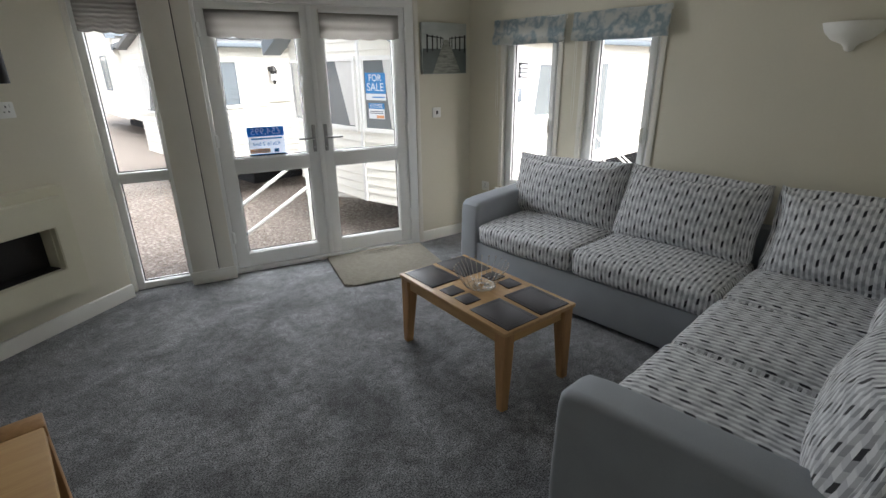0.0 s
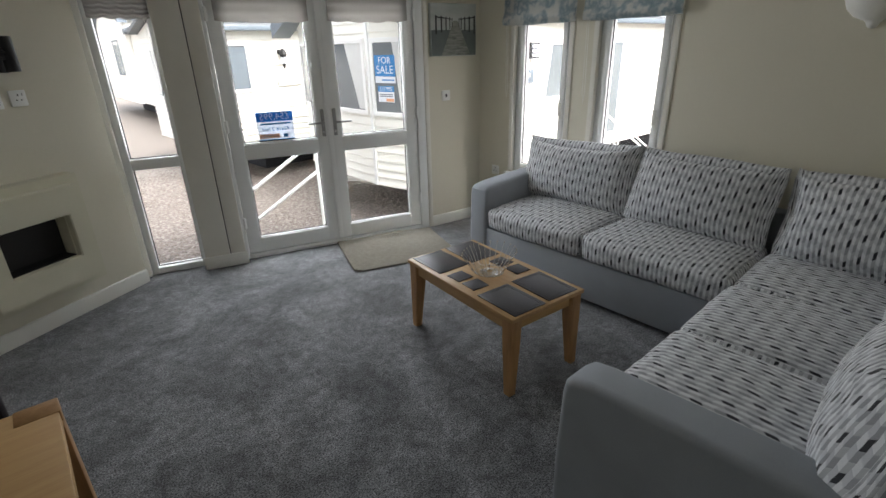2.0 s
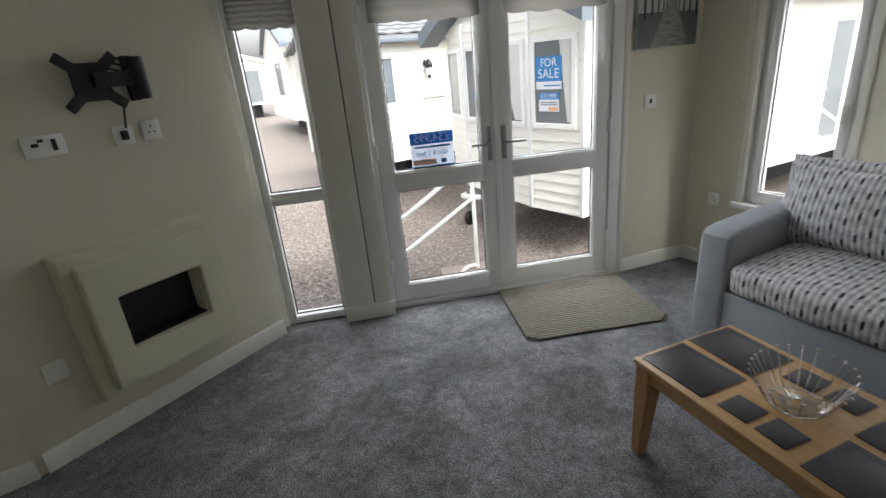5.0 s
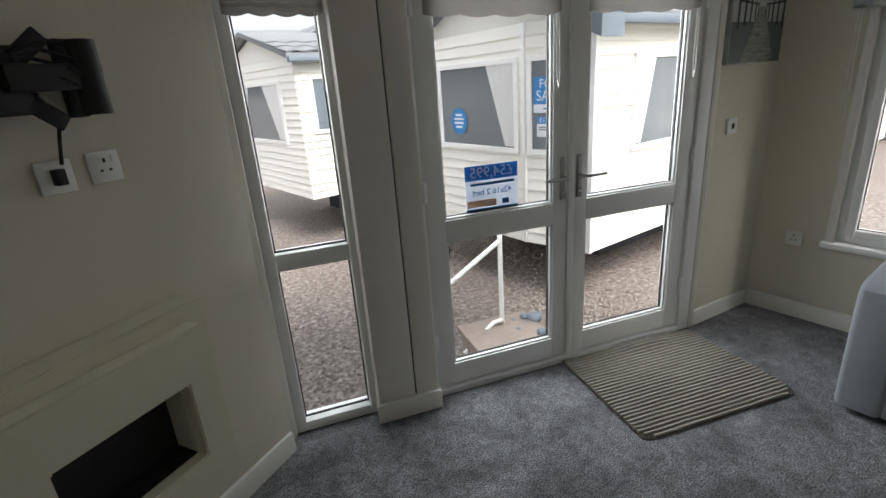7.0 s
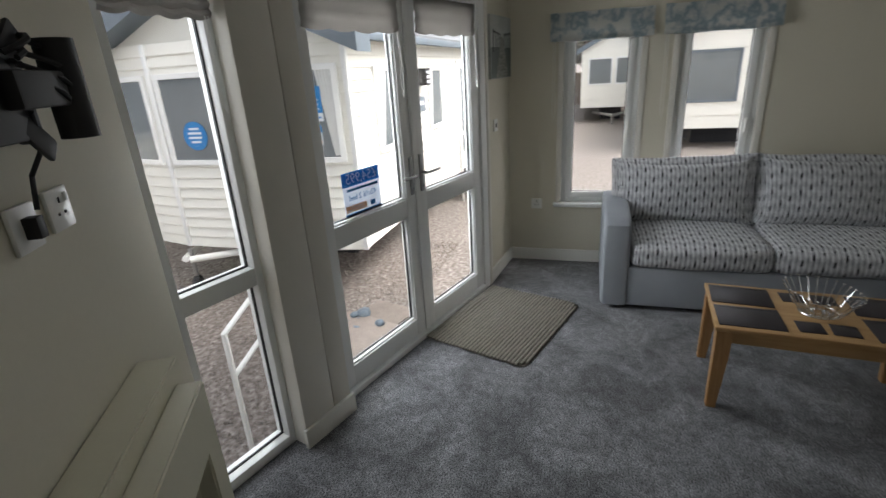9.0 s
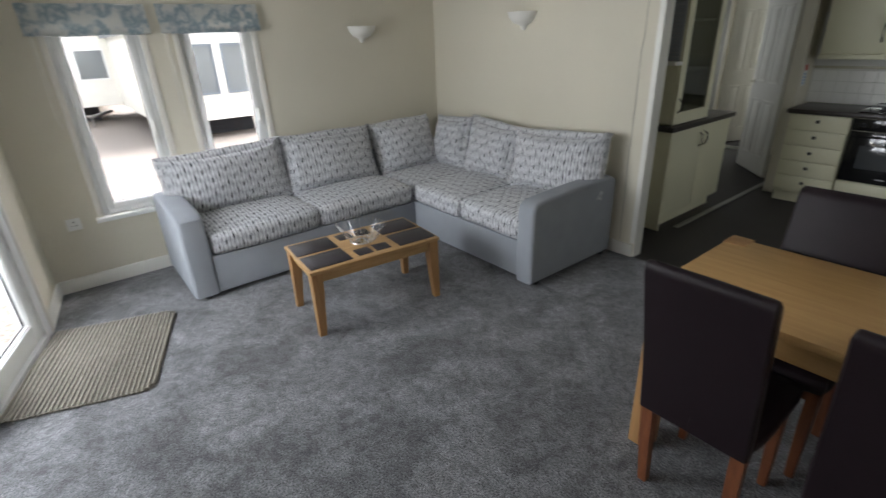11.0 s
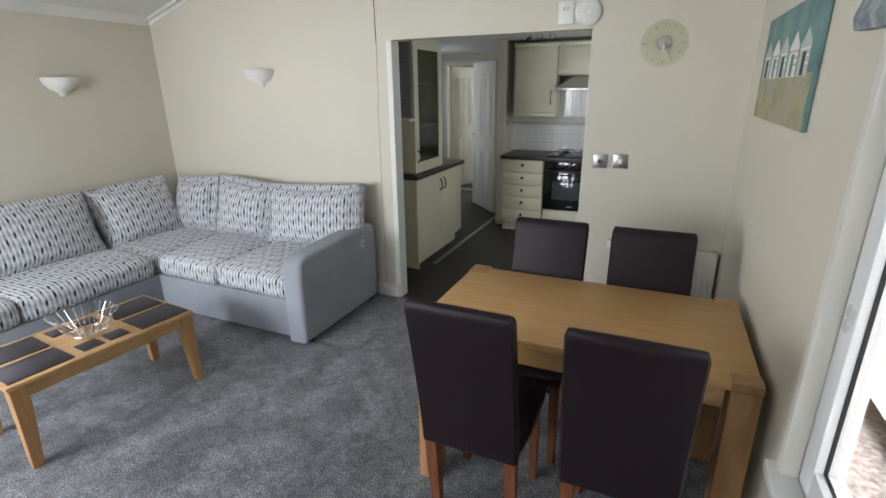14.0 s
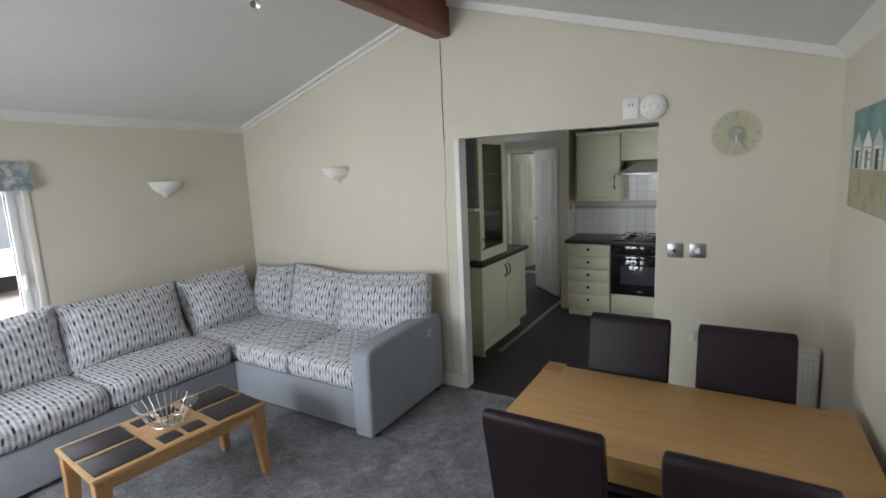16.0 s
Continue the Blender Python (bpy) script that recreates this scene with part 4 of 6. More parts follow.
def dining_chair(m):
    th = thing("dining_chair", "dark brown leather high-back dining chair with cherry legs", "chair", m, group="chairs round the dining table")
    bm = bmesh.new()
    rows = []
    w = 0.177
    for z in (0.40, 0.46, 0.52, 0.58, 0.64, 0.70, 0.76, 0.82, 0.88, 0.93, 0.965, 0.977, 0.986, 0.993, 0.998, 1.0):
        rows.append((z, -0.055 - 0.115 * ((z - 0.40) / 0.60) ** 1.25))
    n = len(rows) - 1
    front, back = [], []
    xs = (-1, -0.96, -0.5, 0, 0.5, 0.96, 1)
    for z, y in rows:
        fall = max(0.0, (z - 0.965) / 0.0352)
        round_off = math.sqrt(1 - fall ** 2)
        top = 0.93 + 0.07 * round_off
        front.append([bm.verts.new((w * x * top, y + (0.024 - (0.010 if abs(x) == 1 else 0) + 0.006 * (1 - x * x)) * round_off, z)) for x in xs])
        back.append([bm.verts.new((w * x * top, y - (0.026 - (0.010 if abs(x) == 1 else 0)) * round_off, z)) for x in xs])
    for g, flip in ((front, False), (back, True)):
        for a, b in zip(g, g[1:]):
            for i in range(6):
                q = (a[i], a[i + 1], b[i + 1], b[i])
                bm.faces.new(q[::-1] if flip else q)
    for i in range(n):
        bm.faces.new((front[i][0], back[i][0], back[i + 1][0], front[i + 1][0]))
        bm.faces.new((front[i][6], front[i + 1][6], back[i + 1][6], back[i][6]))
    for i in range(6):
        bm.faces.new((front[-1][i], front[-1][i + 1], back[-1][i + 1], back[-1][i]))
        bm.faces.new((front[0][i], back[0][i], back[0][i + 1], front[0][i + 1]))
    bmesh.ops.recalc_face_normals(bm, faces=bm.faces)
    back_ob = part("backrest", bm, LEATHER, th)
    sb = bmesh.new()
    zs = 0.845
    for x0, x1 in ((-0.16, 0.16),):
        tube(sb, [(x0, -0.119, zs), (x1, -0.119, zs)], 0.0022, 5)
    tube(sb, [(0.0, -0.121, zs), (0.0, -0.084, 0.42)], 0.0012, 4)
    part("seam", sb, LEATHER, back_ob)
    part("seat", cushion(0.37, 0.40, 0.075, 0.012, 0.025, 3, 5), LEATHER, th, m=pose(0, 0.155, 0.40))
    for sx in (-1, 1):
        part("side_rail", B((sx * 0.150 - 0.011, sx * 0.150 + 0.011, -0.03, 0.30, 0.355, 0.405), bevel=0.002), RED_WOOD, th)
        bm = bmesh.new()
        rings = [[bm.verts.new((sx * 0.150 + a * s, -y * -1 + b * s, z)) for a, b in ((-1, -1), (1, -1), (1, 1), (-1, 1))] for y, z, s in [(-0.05, 0.42, 0.021), (-0.03, 0.22, 0.020), (0.0, 0.0, 0.015)]]
        for p, q in zip(rings, rings[1:]):
            for i in range(4):
                bm.faces.new((p[i], p[(i + 1) % 4], q[(i + 1) % 4], q[i]))
        bm.faces.new(rings[0])
        bm.faces.new(rings[-1][::-1])
        bmesh.ops.recalc_face_normals(bm, faces=bm.faces)
        part("back_leg", bm, RED_WOOD, th)
        tapered_leg("front_leg", sx * 0.150, 0.315, 0.40, 0.040, 0.030, sx, 1, RED_WOOD, th)
    part("front_rail", B((-0.13, 0.13, 0.305, 0.325, 0.355, 0.405), bevel=0.002), RED_WOOD, th)
    return th


chair = dining_chair(pose(-1.400, 1.800, 0, 0, 0, 180))
copy_thing(chair, pose(-1.895, 1.805, 0, 0, 0, 180))
copy_thing(chair, pose(-1.452, 1.04, 0, 0, 0, 0))
copy_thing(chair, pose(-1.915, 1.05, 0, 0, 0, 0))

# ---- door mat ----
mat_th = thing("door_mat", "tan ribbed door mat, rucked against the doors", "mat", pose(1.17, 3.38, 0.0, 0, 0, -18.5))
bm = bmesh.new()
nx, ny = 60, 34
W, D = 0.87, 0.69
grid = []
for j in range(ny + 1):
    row = []
    for i in range(nx + 1):
        x, y = (i / nx - 0.5) * W, (j / ny - 0.5) * D
        cx, cy = W / 2 - 0.06, D / 2 - 0.06
        if abs(x) > cx and y < -cy:
            dx, dy = abs(x) - cx, -y - cy
            l = math.hypot(dx, dy)
            k = max(abs(dx), abs(dy)) / l if l > 0 else 1
            x, y = math.copysign(cx + dx * k, x), -(cy + dy * k)
        ruck = 0.018 * math.exp(-((y - D / 2 + 0.05) / 0.05) ** 2) * (0.5 + 0.5 * math.sin(9 * x + 1)) * (1 if x < 0.2 else 0.5)
        row.append(bm.verts.new((x, y, 0.006 + ruck + 0.003 * noise.noise((x * 6, y * 6, 1)))))
    grid.append(row)
for a, b in zip(grid, grid[1:]):
    for i in range(nx):
        bm.faces.new((a[i], a[i + 1], b[i + 1], b[i]))
bmesh.ops.solidify(bm, geom=bm.faces[:], thickness=0.005)
part("mat_backing", bm, RUG_GAP, mat_th)
for k in range(29):
    y = -D / 2 + 0.016 + (D - 0.032) * k / 28
    bm = bmesh.new()
    half = W / 2 - 0.008 - (0.05 if k == 0 else 0.02 if k == 1 else 0)
    pts = []
    for i in range(15):
        x = -half + 2 * half * i / 14
        ruck = 0.018 * math.exp(-((y - D / 2 + 0.05) / 0.05) ** 2) * (0.5 + 0.5 * math.sin(9 * x + 1)) * (1 if x < 0.2 else 0.5)
        pts.append((x, y + 0.001 * math.sin(x * 30 + k), 0.0085 + ruck + 0.003 * noise.noise((x * 6, y * 6, 1))))
    tube(bm, pts, 0.0074, 6)
    part("rib", bm, RUG, mat_th)

# ---- fireplace and what is on its wall ----
fire = thing("fireplace_surround", "cream wall-mounted fireplace surround with an empty fire box", "fireplace", FIRE)


def ring_panel(x0, x1, z0, z1, hx0, hx1, hz0, hz1, y0, y1):
    """A flat board with one rectangular hole, in one piece."""
    bm = bmesh.new()
    loops = []
    for y in (y0, y1):
        loops.append([[bm.verts.new((x, y, z)) for x, z in pts] for pts in (((x0, z0), (x1, z0), (x1, z1), (x0, z1)), ((hx0, hz0), (hx1, hz0), (hx1, hz1), (hx0, hz1)))])
    for (o, i) in loops:
        for k in range(4):
            bm.faces.new((o[k], o[(k + 1) % 4], i[(k + 1) % 4], i[k]))
    for w in (0, 1):
        for k in range(4):
            bm.faces.new((loops[0][w][k], loops[1][w][k], loops[1][w][(k + 1) % 4], loops[0][w][(k + 1) % 4]))
    bmesh.ops.recalc_face_normals(bm, faces=bm.faces)
    bmesh.ops.bevel(bm, geom=[e for e in bm.edges if e.calc_face_angle(0) > 1], offset=0.005, segments=2, affect='EDGES')
    return bm


bm = ring_panel(-1.022, -0.335, 0.22, 0.907, -0.865, -0.485, 0.43, 0.69, -0.10, -0.002)
part("back_panel", bm, FIRE_CREAM, fire)
bm = ring_panel(-0.974, -0.393, 0.27, 0.857, -0.865, -0.485, 0.43, 0.69, -0.165, -0.099)
part("front_panel", bm, FIRE_CREAM, fire)
bm = bmesh.new()
box(bm, -0.866, -0.484, -0.03, -0.004, 0.429, 0.691)
part("fire_box", bm, SOOT, fire, "dark empty fire box")
for x in (-0.866, -0.4895):
    part("box_lining", B((x, x + 0.005, -0.12, -0.03, 0.43, 0.69)), FIRE_CREAM, fire, "cream painted side of the fire box")
part("box_floor", B((-0.866, -0.484, -0.12, -0.03, 0.429, 0.434)), SOOT, fire)
FW = FIRE
# ---- things on the fireplace wall ----
tv = thing("tv_bracket", "black metal television wall bracket on a folding arm", "bracket", FW @ pose(-0.66, 0, 1.57))
part("wall_plate", B((0.16, 0.205, -0.03, 0.0, -0.09, 0.10), bevel=0.006), BLACK, tv)
bm = bmesh.new()
box(bm, -0.075, 0.065, -0.085, -0.075, -0.075, 0.075, 0.006)
for sx, sz in ((-1, 1), (1, 1), (-1, -1), (1, -1)):
    box(bm, -0.02, 0.066, -0.086, -0.074, -0.022, 0.022, 0.006, m=pose(sx * 0.06, 0, sz * 0.06, 0, {(1, 1): -40, (1, -1): 40, (-1, 1): -140, (-1, -1): 140}[(sx, sz)], 0))
part("mount_plate", bm, BLACK, tv, "black four-armed mounting plate")
bm = bmesh.new()
tube(bm, [(0.18, -0.10, -0.085), (0.18, -0.10, 0.09)], 0.033, 14)
part("pivot", bm, BLACK, tv)
part("swing_arm", B((0.0, 0.18, -0.115, -0.085, -0.025, 0.035), bevel=0.006), BLACK, tv)
for k in range(4):
    bm = bmesh.new()
    z0 = 0.06 - 0.02 * k
    tube(bm, [(0.02 + 0.16 * i / 8, -0.10 - 0.02 * math.sin(i * 0.9 + k), z0 + 0.03 * math.sin(math.pi * i / 8 + 0.4 * k)) for i in range(9)], 0.005, 6)
    part("cable", bm, BLACK, tv, "loose black cable")
bm = bmesh.new()
tube(bm, [(0.06, -0.09, -0.03), (0.10, -0.07, -0.09), (0.105, -0.035, -0.14), (0.095, -0.03, -0.20)], 0.0045, 8)
part("power_lead", bm, BLACK, tv)


def wall_plate(name, m, w, h, mat, label, category, extras):
    th = thing(name, label, category, m)
    part("face_plate", B((-w / 2, w / 2, -0.010, -0.0005, -h / 2, h / 2), bevel=0.004), mat, th)
    for nm, bx, mt in extras:
        part(nm, B(bx, bevel=0.0015), mt, th)
    return th


SOCK = [("pin_hole", (-0.003, 0.003, -0.0115, -0.0095, 0.012, 0.024), BLACK), ("pin_hole", (-0.016, -0.008, -0.0115, -0.0095, -0.012, -0.006), BLACK),
        ("pin_hole", (0.008, 0.016, -0.0115, -0.0095, -0.012, -0.006), BLACK), ("rocker", (0.018, 0.028, -0.015, -0.0095, 0.012, 0.030), WHITE_PL)]
wall_plate("wall_socket", FW @ pose(-0.450, 0, 1.345), 0.086, 0.086, WHITE_PL, "white single wall socket beside the bracket", "socket", SOCK)
wall_plate("wall_socket", FW @ pose(-0.575, 0, 1.34), 0.086, 0.086, WHITE_PL, "white wall socket with a black plug lead", "socket",
           [("plug", (-0.012, 0.012, -0.035, -0.0095, -0.02, 0.02), BLACK)])
wall_plate("wall_socket", FW @ pose(-0.875, 0, 1.345), 0.146, 0.086, WHITE_PL, "white double plate with aerial and black data sockets", "socket",
           [("outlet", (-0.045, -0.02, -0.0125, -0.0095, 0.0, 0.014), BLACK), ("outlet", (-0.02, 0.0, -0.0125, -0.0095, 0.016, 0.028), BLACK),
            ("outlet", (0.025, 0.042, -0.014, -0.0095, -0.022, 0.024), BLACK)])
wall_plate("wall_socket", FW @ pose(-1.13, 0, 0.425), 0.09, 0.09, WHITE_PL, "white fused spur plate low beside the fireplace", "socket", [("rocker", (-0.01, 0.01, -0.015, -0.0095, -0.014, 0.014), WHITE_PL)])
wall_plate("wall_socket", pose(2.3, 3.300, 0.490, 0, 0, -90), 0.086, 0.086, WHITE_PL, "white single wall socket low by the corner", "socket", SOCK)
wall_plate("light_switch", pose(1.711, 3.597, 0, 0, 0, -7.5) @ pose(0.22, 0, 1.168), 0.086, 0.086, WHITE_PL, "white single light switch beside the doors", "switch",
           [("rocker", (-0.008, 0.008, -0.015, -0.0095, -0.014, 0.014), BLACK)])
BACK = pose(0, 0, 0, 0, 0, 180)
wall_plate("light_switch", BACK @ pose(1.559, 0, 1.175), 0.086, 0.086, STEEL, "brushed steel dimmer switch", "switch", [])
bm = bmesh.new()
lathe(bm, [(0.017, 0.0), (0.016, 0.016), (0.013, 0.019), (0.0, 0.019)], 18, m=pose(1.559, -0.010, 1.175, 90, 0, 0))
part("dimmer_knob", bm, CHROME, [o for o in bpy.data.objects if o.name.startswith("light_switch") and o.get("label", "").startswith("brushed steel dimmer")][0], m=(BACK @ pose(1.559, 0, 1.175)).inverted() @ BACK)
wall_plate("light_switch", BACK @ pose(1.678, 0, 1.179), 0.086, 0.086, STEEL, "brushed steel rocker switch", "switch", [("rocker", (-0.013, 0.013, -0.014, -0.0095, -0.016, 0.016), WHITE_PL)])

# ---- pictures ----
SEA = blotch_material("painted_sea_sky", ((0.10, 0.20, 0.20), (0.15, 0.27, 0.26), (0.22, 0.33, 0.30)), 7, 0.7)
SAND = blotch_material("painted_sand", ((0.30, 0.28, 0.16), (0.40, 0.38, 0.24), (0.36, 0.36, 0.27)), 9, 0.7)
PINKW = material("painted_pink", (0.62, 0.38, 0.38), 0.7)
GREYP = blotch_material("misty_photo", ((0.30, 0.33, 0.32), (0.42, 0.45, 0.43), (0.50, 0.52, 0.50)), 3, 0.55, (1, 1, 3))
DECKP = blotch_material("photo_jetty_boards", ((0.12, 0.13, 0.11), (0.22, 0.23, 0.20), (0.30, 0.31, 0.27)), 14, 0.55, (1, 1, 6))
pic = thing("canvas_picture", "grey canvas photograph of a wooden jetty", "picture", pose(1.711, 3.597, 0, 0, 0, -7.5) @ pose(0.065, 0, 1.487))
part("canvas", B((0, 0.46, -0.035, -0.002, 0, 0.40), bevel=0.003), GREYP, pic)
bm = bmesh.new()
prism(bm, [(0.10, 0.004), (0.40, 0.004), (0.265, 0.27), (0.225, 0.27)], -0.0362, -0.0352)
part("printed_jetty", bm, DECKP, pic)
part("printed_water", B((0.004, 0.456, -0.0356, -0.0350, 0.004, 0.20)), material("photo_water", (0.10, 0.12, 0.115), 0.55, spread=0.2), pic)
for sx in (-1, 1):
    for k in range(5):
        t = k / 4
        x = 0.245 + sx * (0.035 + 0.16 * (1 - t) ** 1.4)
        z = 0.24 - 0.05 * (1 - t)
        part("printed_post", B((x - 0.005 * (1.6 - t), x + 0.005 * (1.6 - t), -0.0368, -0.0360, z - 0.02, z + 0.05 + 0.07 * (1 - t))), BLACK, pic)
    bm = bmesh.new()
    prism(bm, [(0.245 + sx * 0.035, 0.278), (0.245 + sx * 0.20, 0.293), (0.245 + sx * 0.20, 0.303), (0.245 + sx * 0.035, 0.284)] if sx > 0 else
          [(0.21, 0.278), (0.21, 0.284), (0.045, 0.303), (0.045, 0.293)], -0.0372, -0.0362)
    part("printed_rail", bm, BLACK, pic)
beach = thing("canvas_picture", "canvas painting of a row of beach huts on sand", "picture", pose(-2.3, 1.345, 1.475, 0, 0, 90))
BE = beach
part("canvas", B((-0.935, 0.0, -0.018, -0.002, 0, 0.41), bevel=0.003), SEA, BE)
part("painted_sand", B((-0.933, -0.002, -0.0192, -0.0180, 0.002, 0.175)), SAND, BE)
for k in range(5):
    x0 = -0.87 + 0.165 * k
    bm = bmesh.new()
    prism(bm, [(x0, 0.165), (x0 + 0.14, 0.165), (x0 + 0.14, 0.265), (x0 + 0.07, 0.315), (x0, 0.265)], -0.0205, -0.0194)
    hut = part("painted_hut", bm, PLASTER_W if k % 2 else material("painted_pale_green", (0.50, 0.58, 0.52), 0.7), BE)
    part("painted_door", B((x0 + 0.05, x0 + 0.09, -0.0214, -0.0206, 0.168, 0.24)), BLACK if k % 2 == 0 else SEA, hut)
    for j in range(3):
        part("painted_stripe", B((x0 + 0.004, x0 + 0.136, -0.0212, -0.0206, 0.245 - 0.022 * j, 0.252 - 0.022 * j) if j == 0 else (x0 + 0.095, x0 + 0.136, -0.0212, -0.0206, 0.245 - 0.022 * j, 0.253 - 0.022 * j)), PINKW if k in (1, 3) else PLASTER_W, hut)

# ---- wall lights: half-round plaster uplighters ----


def uplighter(m):
    th = thing("wall_light", "white plaster half-bowl wall light", "wall light", m, group="plaster wall lights")
    bm = bmesh.new()
    prof = [(0.024, -0.062), (0.030, -0.050), (0.040, -0.040), (0.085, -0.020), (0.118, 0.015), (0.135, 0.060), (0.127, 0.060), (0.110, 0.018), (0.078, -0.012), (0.0, -0.02)]
    lathe(bm, prof, 20, m=pose(0, 0, 0, 0, 0, 180), arc=0.5)
    lathe(bm, [(0.0, -0.078), (0.016, -0.074), (0.024, -0.064), (0.024, -0.060)], 20, m=pose(0, 0, 0, 0, 0, 180), arc=0.5)
    return part("bowl", bm, PLASTER_W, th).parent


uplighter(pose(2.299, 0.83, 1.665, 0, 0, -90))
uplighter(BACK @ pose(-1.102, -0.001, 1.715))

# ---- clock, alarm and switch box on the back wall ----
clock = thing("wall_clock", "round clear-glass wall clock with a silver hub", "clock", BACK @ pose(1.845, 0, 1.842))
bm = bmesh.new()
lathe(bm, [(0.0, 0.006), (0.121, 0.006), (0.124, 0.009), (0.121, 0.012), (0.0, 0.012)], 48, m=pose(0, 0, 0, 90, 0, 0))
ob = part("glass_disc", bm, glass_material("clock_glass", (0.97, 0.98, 0.94), 0.08), clock)
bm = bmesh.new()
lathe(bm, [(0.038, 0.013), (0.035, 0.020), (0.0, 0.023)], 32, m=pose(0, 0, 0, 90, 0, 0))
part("hub", bm, CHROME, clock, "polished silver hub")
for k in range(12):
    a = math.radians(30 * k)
    part("hour_mark", B((-0.003, 0.003, -0.0145, -0.0125, 0.088, 0.112 if k % 3 == 0 else 0.102)), STEEL, clock, m=pose(0, 0, 0, 0, 30 * k, 0))
part("hour_hand", B((-0.004, 0.004, -0.024, -0.022, -0.01, 0.048), bevel=0.0008), WHITE_PL, clock, m=pose(0, 0, 0, 0, 178, 0))
part("minute_hand", B((-0.003, 0.003, -0.027, -0.025, -0.012, 0.085), bevel=0.0008), STEEL, clock, m=pose(0, 0, 0, 0, 150, 0))
wall_plate("heating_thermostat", BACK @ pose(1.292, 0, 2.032), 0.092, 0.125, WHITE_PL, "white plastic switch box above the opening", "control",
           [("outlet", (-0.012, -0.008, -0.012, -0.0095, 0.01, 0.03), BLACK), ("outlet", (0.008, 0.012, -0.012, -0.0095, 0.01, 0.03), BLACK)])
alarm = thing("smoke_alarm", "round cream smoke alarm above the opening", "alarm", BACK @ pose(1.42, 0, 2.028))
bm = bmesh.new()
lathe(bm, [(0.073, 0.0), (0.073, 0.018), (0.060, 0.030), (0.034, 0.034), (0.0, 0.034)], 36, m=pose(0, 0, 0, 90, 0, 0))
part("body", bm, PLASTER_W, alarm)
bm = bmesh.new()
lathe(bm, [(0.030, 0.034), (0.029, 0.040), (0.018, 0.041), (0.017, 0.036), (0.0, 0.036)], 30, m=pose(0, 0, 0, 90, 0, 0))
part("test_button", bm, WHITE_PL, alarm)
for k in range(8):
    part("vent_slot", B((-0.008, 0.008, -0.0325, -0.0310, 0.049, 0.0505)), STEEL, alarm, m=pose(0, 0, 0, 0, 45 * k, 0))

# radiator behind the far chairs
rad = thing("radiator", "white panel radiator on the wall behind the chairs", "radiator", BACK @ pose(1.70, 0, 0.12))
part("panel", B((0, 0.58, -0.075, -0.035, 0, 0.54), bevel=0.008), WHITE_PL, rad)
for k in range(13):
    part("flute", B((0.03 + 0.042 * k, 0.05 + 0.042 * k, -0.080, -0.072, 0.03, 0.50), bevel=0.003), WHITE_PL, rad)
part("top_grille", B((0.0, 0.58, -0.076, -0.002, 0.535, 0.548), bevel=0.002), WHITE_PL, rad)
bm = bmesh.new()
tube(bm, [(-0.03, -0.05, -0.12), (-0.03, -0.05, 0.04), (0.0, -0.055, 0.045)], 0.009, 10)
part("pipe", bm, CHROME, rad)
bm = bmesh.new()
tube(bm, [(-0.03, -0.05, 0.52), (-0.03, -0.05, 0.57)], 0.018, 12)
part("valve", bm, WHITE_PL, rad)

# spot lamp hanging under the ceiling near the beam
spot = thing("ceiling_spotlight", "small chrome ceiling spotlight", "spotlight", pose(0.50, 1.2, ceiling_at(0.5)))
bm = bmesh.new()
lathe(bm, [(0.045, 0.01), (0.045, -0.012), (0.0, -0.014)], 20)
part("ceiling_rose", bm, CHROME, spot)
bm = bmesh.new()
tube(bm, [(0, 0, -0.012), (0, 0, -0.06)], 0.006, 8)
lathe(bm, [(0.012, -0.05), (0.018, -0.07), (0.032, -0.11), (0.029, -0.112), (0.0, -0.085)], 18, m=pose(0, 0, 0, 18, 12, 0))
part("lamp_head", bm, CHROME, spot)

# ---- kitchen ----
solid("ceiling_kitchen", B((-2.3, 2.3, -6.6, -0.1, 2.12, 2.22)), CEILING, "white flat kitchen ceiling", "ceiling", kind="structure")
solid("wall_kitchen_window_side", B((2.3, 2.4, -6.6, -0.1, 0, 2.12)), MAGNOLIA, "cream kitchen side wall", "wall", kind="structure")
solid("wall_kitchen_dining_side", B((-2.4, -2.3, -6.6, -0.1, 0, 2.12)), MAGNOLIA, "cream kitchen side wall", "wall", kind="structure")
solid("wall_kitchen_end", B((-2.3, -0.10, -2.86, -2.76, 0, 2.12)), MAGNOLIA, "cream kitchen end wall", "wall", kind="structure")
solid("wall_cupboard_end", B((-0.19, -0.10, -2.76, -2.45, 0, 2.12), (-0.10, -0.03, -2.90, -2.76, 0, 2.12)), MAGNOLIA, "cream wall end beside the drawers", "wall", kind="structure")
bm = bmesh.new()
wall_with(bm, -0.1, 2.3, -4.35, -4.25, 0, 2.12, [(0.62, 1.32, 0.0, 1.96)])
solid("wall_hall", bm, MAGNOLIA, "cream hall wall with a doorway", "wall", kind="structure")
solid("wall_hall_side", B((1.75, 1.85, -4.25, -1.95, 0, 2.12), (1.85, 2.3, -2.05, -1.95, 0, 2.12)), MAGNOLIA, "cream hall side wall", "wall", kind="structure")
solid("wall_hall_inner", B((-0.20, -0.10, -6.6, -2.9, 0, 2.12)), MAGNOLIA, "cream hall inner wall", "wall", kind="structure")
solid("wall_hall_end", B((-2.3, 2.3, -6.7, -6.6, 0, 2.12)), MAGNOLIA, "cream end wall", "wall", kind="structure")
solid("trim_floor_strip", B((-0.035, 0.015, -4.2, -0.82, -0.003, 0.004), bevel=0.002), STEEL, "worn metal floor joint strip", "strip", kind="structure")

